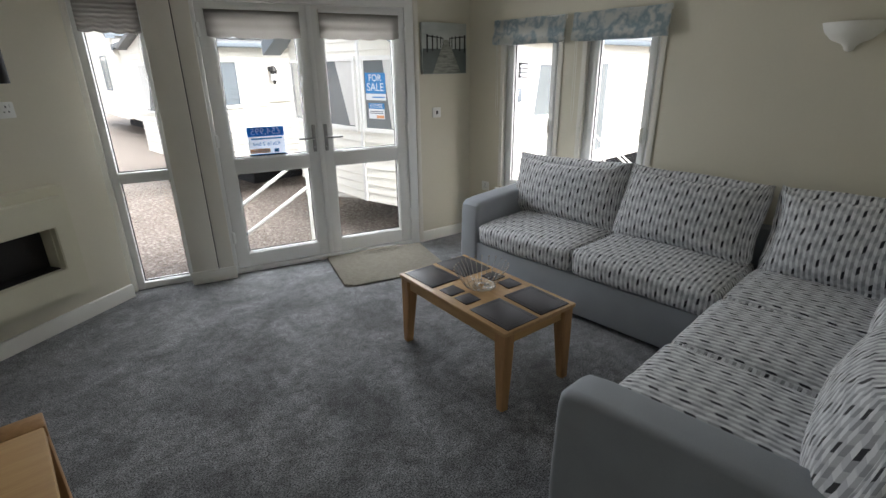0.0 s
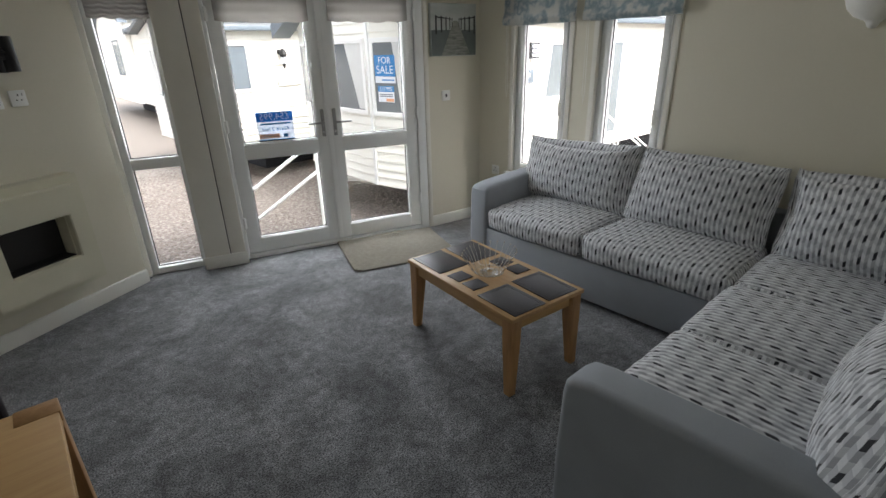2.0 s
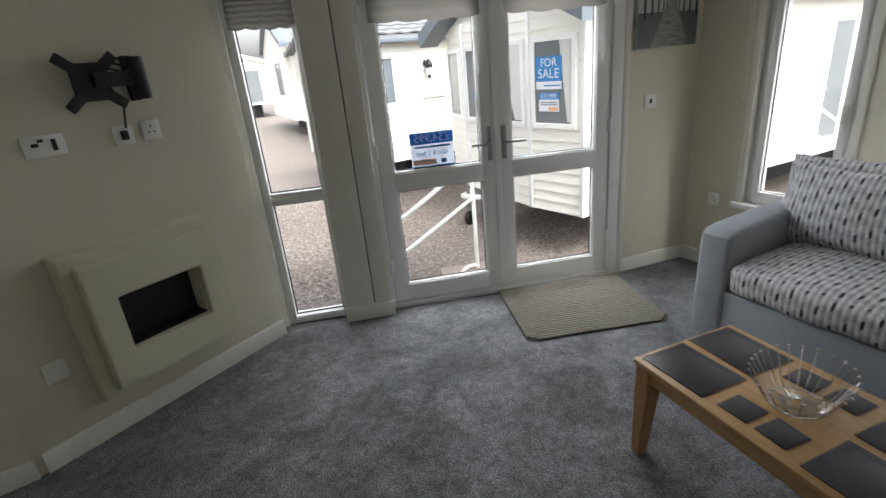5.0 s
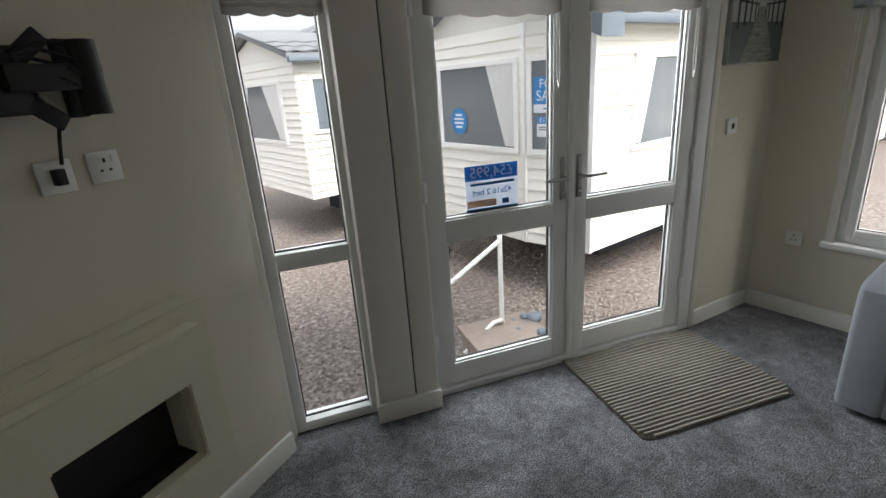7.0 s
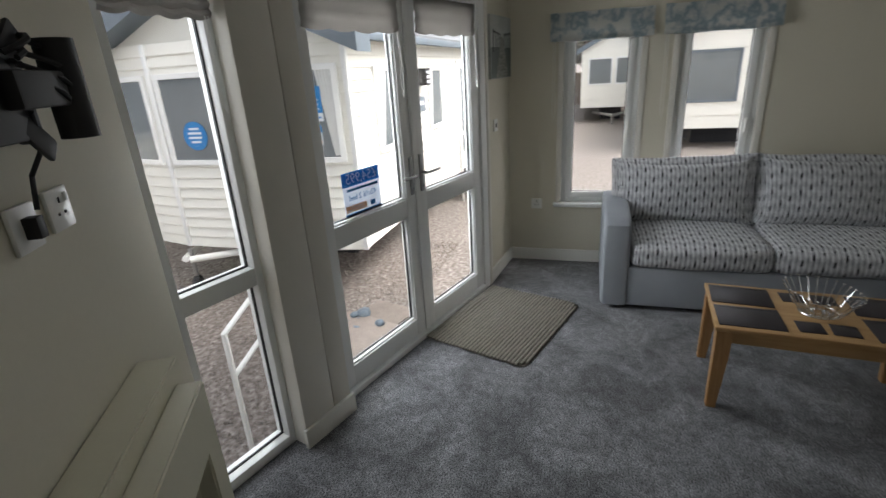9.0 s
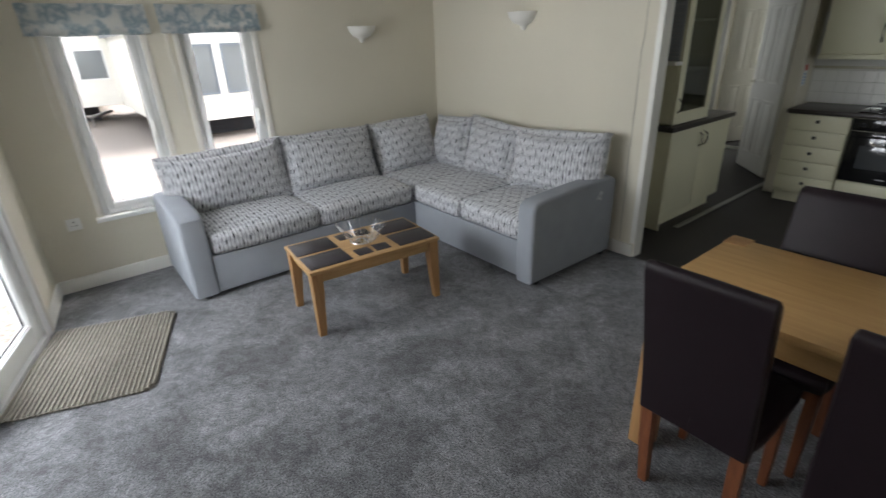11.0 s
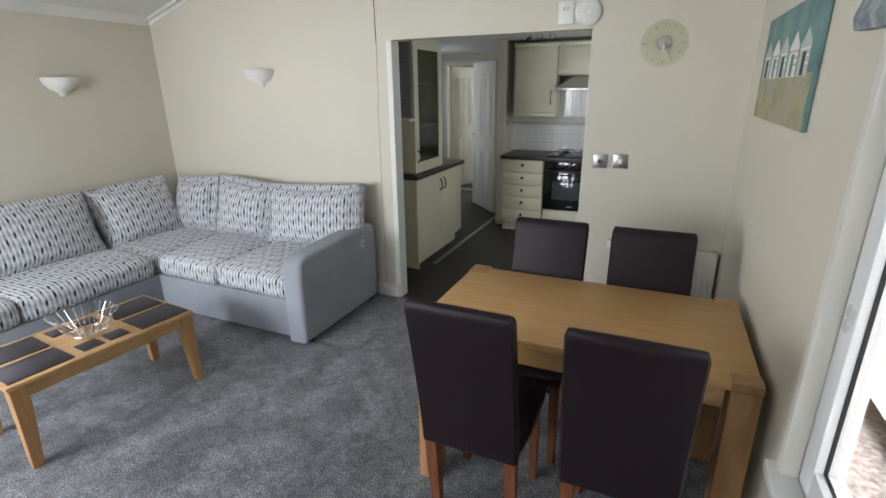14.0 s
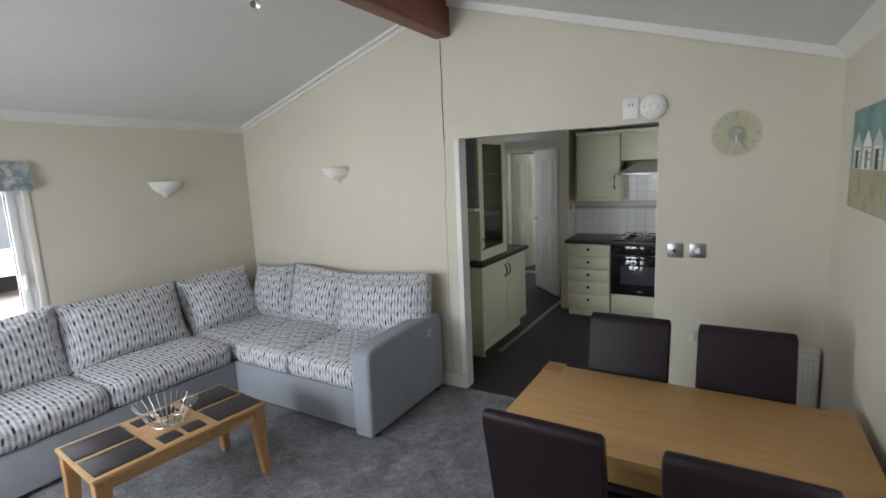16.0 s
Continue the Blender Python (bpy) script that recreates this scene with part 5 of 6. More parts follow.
unit = thing("base_cabinet", "cream base cabinet with two doors in the kitchen", "cabinet", pose(0, 0, 0))
part("carcass", B((0.08, 0.62, -1.70, -0.645, 0.10, 0.845), bevel=0.002), CREAM_DOOR, unit)
part("plinth", B((0.12, 0.62, -1.66, -0.70, 0.0, 0.10)), CREAM_DOOR, unit)
part("end_panel", B((0.055, 0.62, -0.645, -0.625, 0.0, 0.845), bevel=0.001), CREAM_DOOR, unit)
for y0, y1, hy in ((-1.17, -0.655, -1.13), (-1.695, -1.176, -1.215)):
    d = part("door", B((0.058, 0.078, y0, y1, 0.12, 0.84), bevel=0.003), CREAM_DOOR, unit)
    bm = bmesh.new()
    tube(bm, [(0.06, hy, 0.66), (0.035, hy, 0.68), (0.030, hy, 0.72), (0.035, hy, 0.76), (0.06, hy, 0.78)], 0.006, 8)
    part("handle", bm, BLACK, d, "dark bow handle")
solid("worktop", B((0.03, 0.64, -1.73, -0.60, 0.845, 0.885), bevel=0.006), WORKTOP, "dark laminate worktop on the cream cabinet", "worktop")
tall = thing("dresser_unit", "cream dresser unit with a grey roller shutter and a glazed door", "cabinet", pose(0, 0, 0.885))
for b in ((0.10, 0.60, -1.25, -1.235, 0, 1.15), (0.58, 0.60, -1.235, -0.66, 0, 1.15), (0.10, 0.58, -1.235, -0.66, 1.135, 1.15), (0.10, 0.58, -1.235, -0.66, 0.0, 0.012),
          (0.10, 0.58, -0.675, -0.66, 0, 1.15), (0.10, 0.58, -1.235, -0.675, 0.40, 0.415), (0.10, 0.58, -1.235, -0.675, 0.77, 0.785)):
    part("board", B(b), CREAM_DOOR, tall)
part("shelf", B((0.07, 0.62, -0.66, -0.56, 0.465, 0.490), bevel=0.002), TRIM, tall)
sh = part("roller_shutter", B((0.095, 0.60, -0.658, -0.648, 0.49, 1.10)), STEEL, tall, "grey slatted roller shutter")
GREY_SLAT = material("grey_slat", (0.26, 0.28, 0.30), 0.45, spread=0.05)
for k in range(22):
    z = 0.50 + 0.0272 * k
    part("slat", B((0.10, 0.59, -0.650, -0.640, z, z + 0.025), bevel=0.003), GREY_SLAT, sh)
part("shutter_pull", B((0.25, 0.45, -0.642, -0.63, 0.50, 0.52), bevel=0.003), BLACK, sh)
gd = part("glazed_door", bmesh.new(), CREAM_DOOR, tall)
bm = bmesh.new()
for b in ((0.078, 0.098, -1.25, -1.17, 0.01, 1.14), (0.078, 0.098, -0.75, -0.665, 0.01, 1.14), (0.0785, 0.0975, -1.17, -0.75, 0.01, 0.10), (0.0785, 0.0975, -1.17, -0.75, 1.05, 1.14)):
    box(bm, *b)
bm.to_mesh(gd.data)
bm.free()
part("pane", B((0.086, 0.090, -1.17, -0.75, 0.10, 1.05)), SMOKE, gd)
bm = bmesh.new()
tube(bm, [(0.078, -0.71, 0.10), (0.050, -0.71, 0.13), (0.048, -0.71, 0.18), (0.078, -0.71, 0.21)], 0.006, 8)
part("handle", bm, BLACK, gd, "dark bow handle")

draw = thing("drawer_unit", "cream five-drawer kitchen unit", "cabinet", pose(-0.255, -2.2, 0))
part("carcass", B((-0.47, 0.0, -0.54, -0.02, 0.10, 0.845), bevel=0.002), CREAM_DOOR, draw)
part("plinth", B((-0.47, 0.0, -0.54, -0.06, 0.0, 0.10)), CREAM_DOOR, draw)
for k in range(5):
    z = 0.125 + 0.1435 * k
    d = part("drawer", B((-0.467, -0.003, -0.02, 0.0, z, z + 0.139), bevel=0.003), CREAM_DOOR, draw)
    bm = bmesh.new()
    lathe(bm, [(0.006, 0.0), (0.006, 0.012), (0.016, 0.016), (0.014, 0.026), (0.0, 0.028)], 14, m=pose(-0.235, 0, z + 0.085, -90, 0, 0))
    part("knob", bm, BLACK, d, "round dark knob")
oven = thing("built_in_oven", "black built-in oven under a gas hob", "oven", pose(-0.735, -2.2, 0))
part("housing", B((-0.60, 0.0, -0.54, -0.02, 0.10, 0.845)), CREAM_DOOR, oven)
part("lower_panel", B((-0.595, -0.003, -0.02, 0.0, 0.125, 0.29), bevel=0.003), CREAM_DOOR, oven)
part("plinth", B((-0.6, 0.0, -0.54, -0.06, 0.0, 0.10)), CREAM_DOOR, oven)
GLOSS_BLACK = material("black_oven_glass", (0.012, 0.012, 0.013), 0.08, spread=0.1)
part("control_panel", B((-0.595, -0.003, -0.02, 0.004, 0.74, 0.84), bevel=0.003), GLOSS_BLACK, oven)
od = part("oven_door", B((-0.595, -0.003, -0.02, 0.006, 0.30, 0.735), bevel=0.004), GLOSS_BLACK, oven)
part("oven_window", B((-0.50, -0.10, 0.0058, 0.0085, 0.42, 0.62), bevel=0.002), material("oven_window", (0.07, 0.075, 0.08), 0.05), od)
part("label_bar", B((-0.33, -0.27, 0.006, 0.0075, 0.34, 0.35)), STEEL, od)
bm = bmesh.new()
tube(bm, [(-0.54, 0.004, 0.70), (-0.54, 0.04, 0.70), (-0.06, 0.04, 0.70), (-0.06, 0.004, 0.70)], 0.009, 10)
part("handle", bm, GLOSS_BLACK, od)
for k in range(6):
    bm = bmesh.new()
    lathe(bm, [(0.018, 0.0), (0.016, 0.018), (0.0, 0.020)], 14, m=pose(-0.08 - 0.085 * k, 0.004, 0.79, -90, 0, 0))
    part("knob", bm, BLACK, oven)
solid("worktop", B((-1.9, -0.23, -2.75, -2.175, 0.846, 0.885), bevel=0.006), WORKTOP, "dark laminate worktop over drawers and oven", "worktop")
hob = thing("gas_hob", "black four-burner gas hob", "hob", pose(-1.03, -2.45, 0.885))
part("hob_plate", B((-0.28, 0.28, -0.24, 0.24, 0.0, 0.012), bevel=0.004), GLOSS_BLACK, hob)
for sx in (-1, 1):
    for sy in (-1, 1):
        bm = bmesh.new()
        lathe(bm, [(0.04, 0.012), (0.038, 0.024), (0.0, 0.026)], 16, m=pose(sx * 0.13, sy * 0.11, 0))
        part("burner", bm, BLACK, hob)
        bm = bmesh.new()
        for a in range(4):
            c, s = math.cos(a * math.pi / 2), math.sin(a * math.pi / 2)
            tube(bm, [(sx * 0.13 + c * 0.10, sy * 0.11 + s * 0.10, 0.012), (sx * 0.13 + c * 0.09, sy * 0.11 + s * 0.09, 0.045), (sx * 0.13 + c * 0.02, sy * 0.11 + s * 0.02, 0.045)], 0.005, 6)
        part("pan_support", bm, BLACK, hob)
# wall cupboards and hood
wc = thing("wall_cupboard", "cream kitchen wall cupboard", "cupboard", pose(-0.30, -2.43, 1.32))
part("carcass", B((-0.47, 0.0, -0.32, -0.02, 0.0, 0.74), bevel=0.002), CREAM_DOOR, wc)
d = part("door", B((-0.468, -0.002, -0.02, 0.0, 0.03, 0.70), bevel=0.003), CREAM_DOOR, wc)
part("cornice", B((-0.48, 0.01, -0.32, 0.015, 0.72, 0.755), bevel=0.004), CREAM_DOOR, wc)
part("light_rail", B((-0.475, 0.005, -0.32, 0.01, -0.02, 0.02), bevel=0.004), CREAM_DOOR, wc)
bm = bmesh.new()
tube(bm, [(-0.42, 0.0, 0.12), (-0.42, 0.03, 0.14), (-0.42, 0.03, 0.24), (-0.42, 0.0, 0.26)], 0.007, 8)
part("handle", bm, BLACK, d, "dark bow handle")
wc2 = thing("wall_cupboard", "short cream cupboard above the cooker hood", "cupboard", pose(-0.775, -2.43, 1.74))
part("carcass", B((-0.60, 0.0, -0.32, -0.02, 0.0, 0.32), bevel=0.002), CREAM_DOOR, wc2)
part("door", B((-0.598, -0.002, -0.02, 0.0, 0.005, 0.28), bevel=0.003), CREAM_DOOR, wc2)
part("cornice", B((-0.60, 0.0, -0.32, 0.015, 0.30, 0.335), bevel=0.004), CREAM_DOOR, wc2)
hood = thing("cooker_hood", "brushed steel cooker hood", "hood", pose(-1.075, -2.74, 1.58))
HOOD_STEEL = material("hood_steel", (0.62, 0.62, 0.61), 0.42, metal=1.0, spread=0.05, scale=20)
part("canopy_edge", B((-0.30, 0.30, 0.0, 0.42, 0.0, 0.03), bevel=0.003), HOOD_STEEL, hood)
bm = bmesh.new()
a = [bm.verts.new(c) for c in ((-0.30, 0.0, 0.03), (0.30, 0.0, 0.03), (0.30, 0.42, 0.03), (-0.30, 0.42, 0.03))]
b = [bm.verts.new(c) for c in ((-0.10, 0.0, 0.155), (0.10, 0.0, 0.155), (0.10, 0.26, 0.155), (-0.10, 0.26, 0.155))]
for i in range(4):
    bm.faces.new((a[i], a[(i + 1) % 4], b[(i + 1) % 4], b[i]))
bm.faces.new(b)
part("canopy", bm, HOOD_STEEL, hood)
# tiled splashback, each tile a piece
splash = solid("wall_splashback", B((-1.9, -0.19, -2.76, -2.752, 0.885, 1.70)), GROUT, "white tiled splashback", "tiles", kind="structure")
me = bpy.data.meshes.new("tile")
bm = B((0.002, 0.098, 0, 0.006, 0.002, 0.098), bevel=0.002)
bm.to_mesh(me)
bm.free()
me.materials.append(TILE)
for i in range(15):
    for j in range(8):
        if j == 3:
            continue
        ob = new("tile", me)
        ob.parent = splash
        ob.matrix_basis = pose(-1.70 + 0.1 * i, -2.752, 0.886 + 0.1 * j)
solid("trim_tile_border", B((-1.70, -0.19, -2.752, -2.745, 1.20, 1.225)), material("border_tile", (0.42, 0.40, 0.30), 0.3), "narrow olive tile border", "trim", kind="structure")
notice = thing("safety_notice", "small red and blue fire action notice", "notice", pose(-0.189, -2.52, 1.05, 0, 0, -90))
part("card", B((0, 0.07, -0.002, 0.0, 0, 0.20)), PAPER, notice)
part("red_panel", B((0.004, 0.066, -0.003, -0.0018, 0.14, 0.196)), material("red_print", (0.55, 0.03, 0.03), 0.5), notice)
for k in range(4):
    part("text_bar", B((0.01, 0.06, -0.003, -0.0018, 0.02 + 0.028 * k, 0.032 + 0.028 * k)), BLUE, notice)


def panel_door(name, label, m, w=0.70, h=1.94):
    th = thing(name, label, "door", m, kind="structure")
    part("door_leaf", B((0, w, -0.018, 0.018, 0.008, h), bevel=0.003), PLASTER_W, th)
    for x0, x1 in ((0.10, w / 2 - 0.04), (w / 2 + 0.04, w - 0.10)):
        for z0, z1 in ((0.20, 0.82), (1.0, h - 0.14)):
            for s in (-1, 1):
                bm = bmesh.new()
                y = s * 0.018
                frame_boxes(bm, x0, x1, z0, z1, y - 0.006, y + 0.006, 0.016, 0.004)
                box(bm, x0 + 0.04, x1 - 0.04, y - 0.005, y + 0.005, z0 + 0.04, z1 - 0.04, 0.004)
                part("panel_moulding", bm, PLASTER_W, th)
    for s in (-1, 1):
        bm = bmesh.new()
        tube(bm, [(w - 0.06, s * 0.018, 1.0), (w - 0.06, s * 0.06, 1.0), (w - 0.16, s * 0.06, 1.0)], 0.008, 8)
        lathe(bm, [(0.024, 0.0), (0.022, 0.008), (0.0, 0.009)], 16, m=pose(w - 0.06, s * 0.018, 1.0, -90 * s, 0, 0))
        part("door_handle", bm, CHROME, th)
    return th


panel_door("door_2", "white panelled hall door standing open", pose(0.075, -2.93, 0, 0, 0, -47), 0.72)
panel_door("door_3", "white panelled bedroom door standing half open", pose(1.32, -4.40, 0, 0, 0, -112), 0.68)
bm = bmesh.new()
frame_boxes(bm, 0.56, 1.38, -0.02, 2.02, -4.25, -4.235, 0.06, 0.002)
solid("trim_doorway", bm, TRIM, "white doorway architrave", "trim", kind="structure")
# added fill lamp that brightens the kitchen; the wall behind it has no window
opening_light("kitchen_window_daylight", pose(-2.25, -1.3, 1.4, 0, -90, 0), 0.8, 1.0, 1.0)
opening_light("hall_window_daylight", pose(1.72, -3.1, 1.4, 0, 90, 0), 0.9, 0.8, 0.6)
opening_light("bedroom_window_daylight", pose(0.4, -6.4, 1.4, 90, 0, 180) @ pose(0, 0, 0, 0, 180, 0), 1.0, 1.0, 3)
fix = thing("kitchen_spotlight", "chrome three-head spotlight bar on the kitchen ceiling", "spotlight", pose(-0.75, -1.55, 2.12))
part("bar", B((-0.15, 0.15, -0.02, 0.02, -0.015, 0.0), bevel=0.003), CHROME, fix)
for k in (-1, 0, 1):
    bm = bmesh.new()
    lathe(bm, [(0.014, -0.015), (0.022, -0.04), (0.034, -0.085), (0.0, -0.07)], 16, m=pose(0.11 * k, 0, 0, 15 * k, 20, 0))
    part("lamp_head", bm, CHROME, fix)

# ---- outside ----
GROUND_Z = -0.75
bm = bmesh.new()
bmesh.ops.create_grid(bm, x_segments=60, y_segments=60, size=40, matrix=Matrix.Translation((0, 12, GROUND_Z)))
for v in bm.verts:
    d = math.hypot(v.co.x, v.co.y - 3)
    v.co.z += 0.025 * noise.noise((v.co.x * 0.7, v.co.y * 0.7, 0.0)) * min(1, d / 4)
for a, b, c, d in ((-600, -40, -600, 600), (40, 600, -600, 600), (-40, 40, -600, -28), (-40, 40, 52, 600)):
    bm.faces.new([bm.verts.new((x, y, GROUND_Z)) for x, y in ((a, c), (b, c), (b, d), (a, d))])
solid("ground", bm, GRAVEL, "wet brown gravel yard", "ground", kind="structure")
# loose gravel in front of the doors
rng = random.Random(11)
verts, faces = [], []
for k in range(15000):
    x, y = rng.uniform(-1.6, 4.6), 4.6 + 7.0 * rng.random() ** 1.5
    r = rng.uniform(0.009, 0.024)
    n0 = len(verts)
    z = GROUND_Z + 0.012 * rng.random()
    a0 = rng.uniform(0, 6.28)
    for i in range(5):
        a = a0 + i * 1.2566
        verts.append((x + r * math.cos(a) * rng.uniform(0.7, 1.2), y + r * math.sin(a) * rng.uniform(0.7, 1.2), z))
    verts.append((x, y, z + r * rng.uniform(0.5, 0.9)))
    faces += [(n0 + i, n0 + (i + 1) % 5, n0 + 5) for i in range(5)]
me = bpy.data.meshes.new("gravel")
me.from_pydata(verts, [], faces)
STONE = material("gravel_stone", (0.18, 0.155, 0.138), 0.8, spread=0.5, scale=30, fine=90)
me.materials.append(STONE)
tagged(new("gravel", me), "loose brown and grey gravel stones", "gravel", kind="stuff")

def clad_wall(parent, m, length, z0, z1, pitch=0.15, mat=None):
    """Overlapping cladding boards along local x, facing local -y; each board a piece."""
    n = max(1, round((z1 - z0) / pitch))
    p = (z1 - z0) / n
    me = bpy.data.meshes.new("plank")
    bm = bmesh.new()
    prof = [(0.0, 0.0), (-0.022, 0.0), (-0.024, 0.012), (-0.006, p + 0.004), (0.0, p + 0.004)]
    a = [bm.verts.new((0, y, z)) for y, z in prof]
    b = [bm.verts.new((length, y, z)) for y, z in prof]
    bm.faces.new(a)
    bm.faces.new(b[::-1])
    for i in range(5):
        bm.faces.new((a[i], b[i], b[(i + 1) % 5], a[(i + 1) % 5]))
    bmesh.ops.recalc_face_normals(bm, faces=bm.faces)
    bm.to_mesh(me)
    bm.free()
    me.materials.append(mat or CLADDING)
    for k in range(n):
        ob = new("plank", me)
        ob.parent = parent
        ob.matrix_basis = m @ pose(0, 0, z0 + k * p)


def van_window(parent, m, x0, x1, z0, z1, curtain=0, frame_mat=None, bars=()):
    """Caravan window standing a little proud of the boards."""
    ob = part("window", bmesh.new(), frame_mat or UPVC, parent, m=m)
    bm = bmesh.new()
    frame_boxes(bm, x0 - 0.05, x1 + 0.05, z0 - 0.05, z1 + 0.05, -0.050, -0.005, 0.055, 0.004)
    for b in bars:
        box(bm, b - 0.02, b + 0.02, -0.048, -0.006, z0, z1)
    bm.to_mesh(ob.data)
    bm.free()
    part("pane", B((x0, x1, -0.033, -0.028, z0, z1)), DARK_GLASS, ob)
    if curtain:
        bm = bmesh.new()
        w = x1 - x0
        for side in ((-1, 1) if curtain == 2 else (curtain,)):
            n = 18
            lo = []
            hi = []
            for i in range(n + 1):
                t = i / n
                xa = x1 - 0.34 * w * t if side > 0 else x0 + 0.34 * w * t
                xb = x1 - 0.12 * w * t if side > 0 else x0 + 0.12 * w * t
                hi.append(bm.verts.new((xa, -0.038 - 0.003 * math.sin(i * 1.9), z1)))
                lo.append(bm.verts.new((xb, -0.038 - 0.003 * math.sin(i * 1.9), z0 + 0.02)))
            for i in range(n):
                bm.faces.new((hi[i], hi[i + 1], lo[i + 1], lo[i]))
        part("curtain", bm, NET, ob, "white net curtain tied back")
    return ob


def lettering(text, size, mat, parent, m, name="lettering"):
    cu = bpy.data.curves.new(name, 'FONT')
    cu.body, cu.size, cu.align_x, cu.align_y, cu.extrude = text, size, 'CENTER', 'CENTER', 0.0004
    tmp = bpy.data.objects.new(name, cu)
    scene.collection.objects.link(tmp)
    me = bpy.data.meshes.new_from_object(tmp.evaluated_get(bpy.context.evaluated_depsgraph_get()))
    bpy.data.objects.remove(tmp)
    me.materials.clear()
    me.materials.append(mat)
    ob = new(name, me)
    ob.parent = parent
    ob.matrix_basis = m
    return ob


def gable_roof(parent, m, length, width, z_eave, z_ridge, over=0.2, tile=False):
    """Roof over local x 0..length, y 0..width, ridge along x."""
    half = width / 2
    for s, y_e in ((-1, -over), (1, width + over)):
        bm = bmesh.new()
        y_r = half
        k = (z_ridge - z_eave) / half
        ze = z_eave - k * over
        a = [bm.verts.new(c) for c in ((-over, y_e, ze), (length + over, y_e, ze), (length + over, y_r, z_ridge), (-over, y_r, z_ridge))]
        b = [bm.verts.new((v.co.x, v.co.y, v.co.z + 0.07)) for v in a]
        bm.faces.new(a)
        bm.faces.new(b[::-1])
        for i in range(4):
            bm.faces.new((a[i], b[i], b[(i + 1) % 4], a[(i + 1) % 4]))
        bmesh.ops.recalc_face_normals(bm, faces=bm.faces)
        roof = part("roof", bm, ROOF_TILE, parent, m=m)
        if s < 0:
            part("gutter", B((-over, length + over, y_e - 0.07, y_e, ze - 0.05, ze + 0.03), bevel=0.012), SLATE_TRIM, parent, m=m)
            if tile:
                # interlocking wavy tiles, one course after another
                slope = math.hypot(half + over, z_ridge - ze)
                ang = math.degrees(math.atan2(z_ridge - ze, half + over))
                tm = bpy.data.meshes.new("roof_tile")
                tb = bmesh.new()
                cols = []
                for i in range(7):
                    x = 0.30 * i / 6
                    z = 0.022 * math.sin(math.pi * i / 6) ** 2
                    cols.append((tb.verts.new((x, 0, z + 0.022)), tb.verts.new((x, 0.36, z)), tb.verts.new((x, 0, z))))
                for p, q in zip(cols, cols[1:]):
                    tb.faces.new((p[0], q[0], q[1], p[1]))
                    tb.faces.new((p[2], q[2], q[0], p[0]))
                tb.to_mesh(tm)
                tb.free()
                tm.materials.append(ROOF_TILE)
                for r in range(3):
                    for c in range(int((length + 2 * over) / 0.30)):
                        ob = new("roof_tile", tm)
                        ob.parent = roof
                        ob.matrix_basis = pose(-over + 0.30 * c, y_e, ze + 0.072, ang, 0, 0) @ pose(0, 0.33 * r, 0)


def barge(parent, m, width, z_eave, z_ridge, over=0.25, mat=None):
    for s in (-1, 1):
        bm = bmesh.new()
        half = width / 2
        k = (z_ridge - z_eave) / half
        y0, y1 = half, half + s * (half + over)
        z1 = z_ridge - k * (half + over)
        a = [bm.verts.new(c) for c in ((0, y0, z_ridge + 0.09), (0, y1, z1 + 0.09), (0, y1, z1 - 0.10), (0, y0, z_ridge - 0.10))]
        b = [bm.verts.new((0.30, v.co.y, v.co.z)) for v in a]
        bm.faces.new(a)
        bm.faces.new(b[::-1])
        for i in range(4):
            bm.faces.new((a[i], b[i], b[(i + 1) % 4], a[(i + 1) % 4]))
        bmesh.ops.recalc_face_normals(bm, faces=bm.faces)
        part("barge_board", bm, mat or SLATE_TRIM, parent, "slate-grey barge board", m=m)


# -- the caravan for sale, next to the doors --
van = thing("static_caravan", "cream clad static caravan with a bow front and a for-sale sign", "caravan", pose(2.84, 5.17, 0))
bm = bmesh.new()
plate(bm, [(0.02, 0.03), (9.6, 0.03), (9.6, 2.87), (0.02, 2.87), (-0.13, 2.18), (-0.13, 0.71)], -0.19, 1.98)
part("body", bm, CLADDING, van)
clad_wall(van, pose(0, 0.0, 0), 9.6, -0.2, 1.98, 0.115)
clad_wall(van, pose(-0.15, 0.71, 0, 0, 0, -78.1), 0.726, -0.2, 1.98, 0.115)
clad_wall(van, pose(-0.15, 2.18, 0, 0, 0, -90), 1.47, -0.2, 1.98, 0.115)
clad_wall(van, pose(0, 2.89, 0, 0, 0, -101.9), 0.726, -0.2, 1.98, 0.115)
bm = bmesh.new()
prism(bm, [(0, 1.98), (2.89, 1.98), (1.445, 2.60)], 0, 0.05)
part("gable_end", bm, CLADDING, van, m=pose(0.02, 0, 0, 0, 0, 90))
for x, y in ((-0.02, -0.012), (-0.165, 0.71), (-0.165, 2.18)):
    bm = bmesh.new()
    box(bm, -0.022, 0.022, -0.03, 0.022, -0.2, 1.98, 0.004)
    part("corner_trim", bm, UPVC, van, m=pose(x, y, 0))
gable_roof(van, pose(0, 0, 0), 9.6, 2.89, 1.99, 2.62, 0.15)
barge(van, pose(-0.32, 0, 0), 2.89, 1.99, 2.62, 0.30)
# plain dark box, its colour gives the shade under the floor
part("chassis", B((1.2, 8.8, 0.75, 2.2, -0.75, -0.2)), SHADE_JOINT, van, "dark box in place of the shade underneath")
FB = pose(-0.15, 0.71, 0, 0, 0, -78.1)
van_window(van, FB, 0.10, 0.60, 0.80, 1.64, 1)
van_window(van, pose(-0.15, 2.18, 0, 0, 0, -90), 0.12, 1.36, 0.80, 1.64, 1)
van_window(van, pose(0, 2.89, 0, 0, 0, -101.9), 0.12, 0.60, 0.80, 1.64, 0)
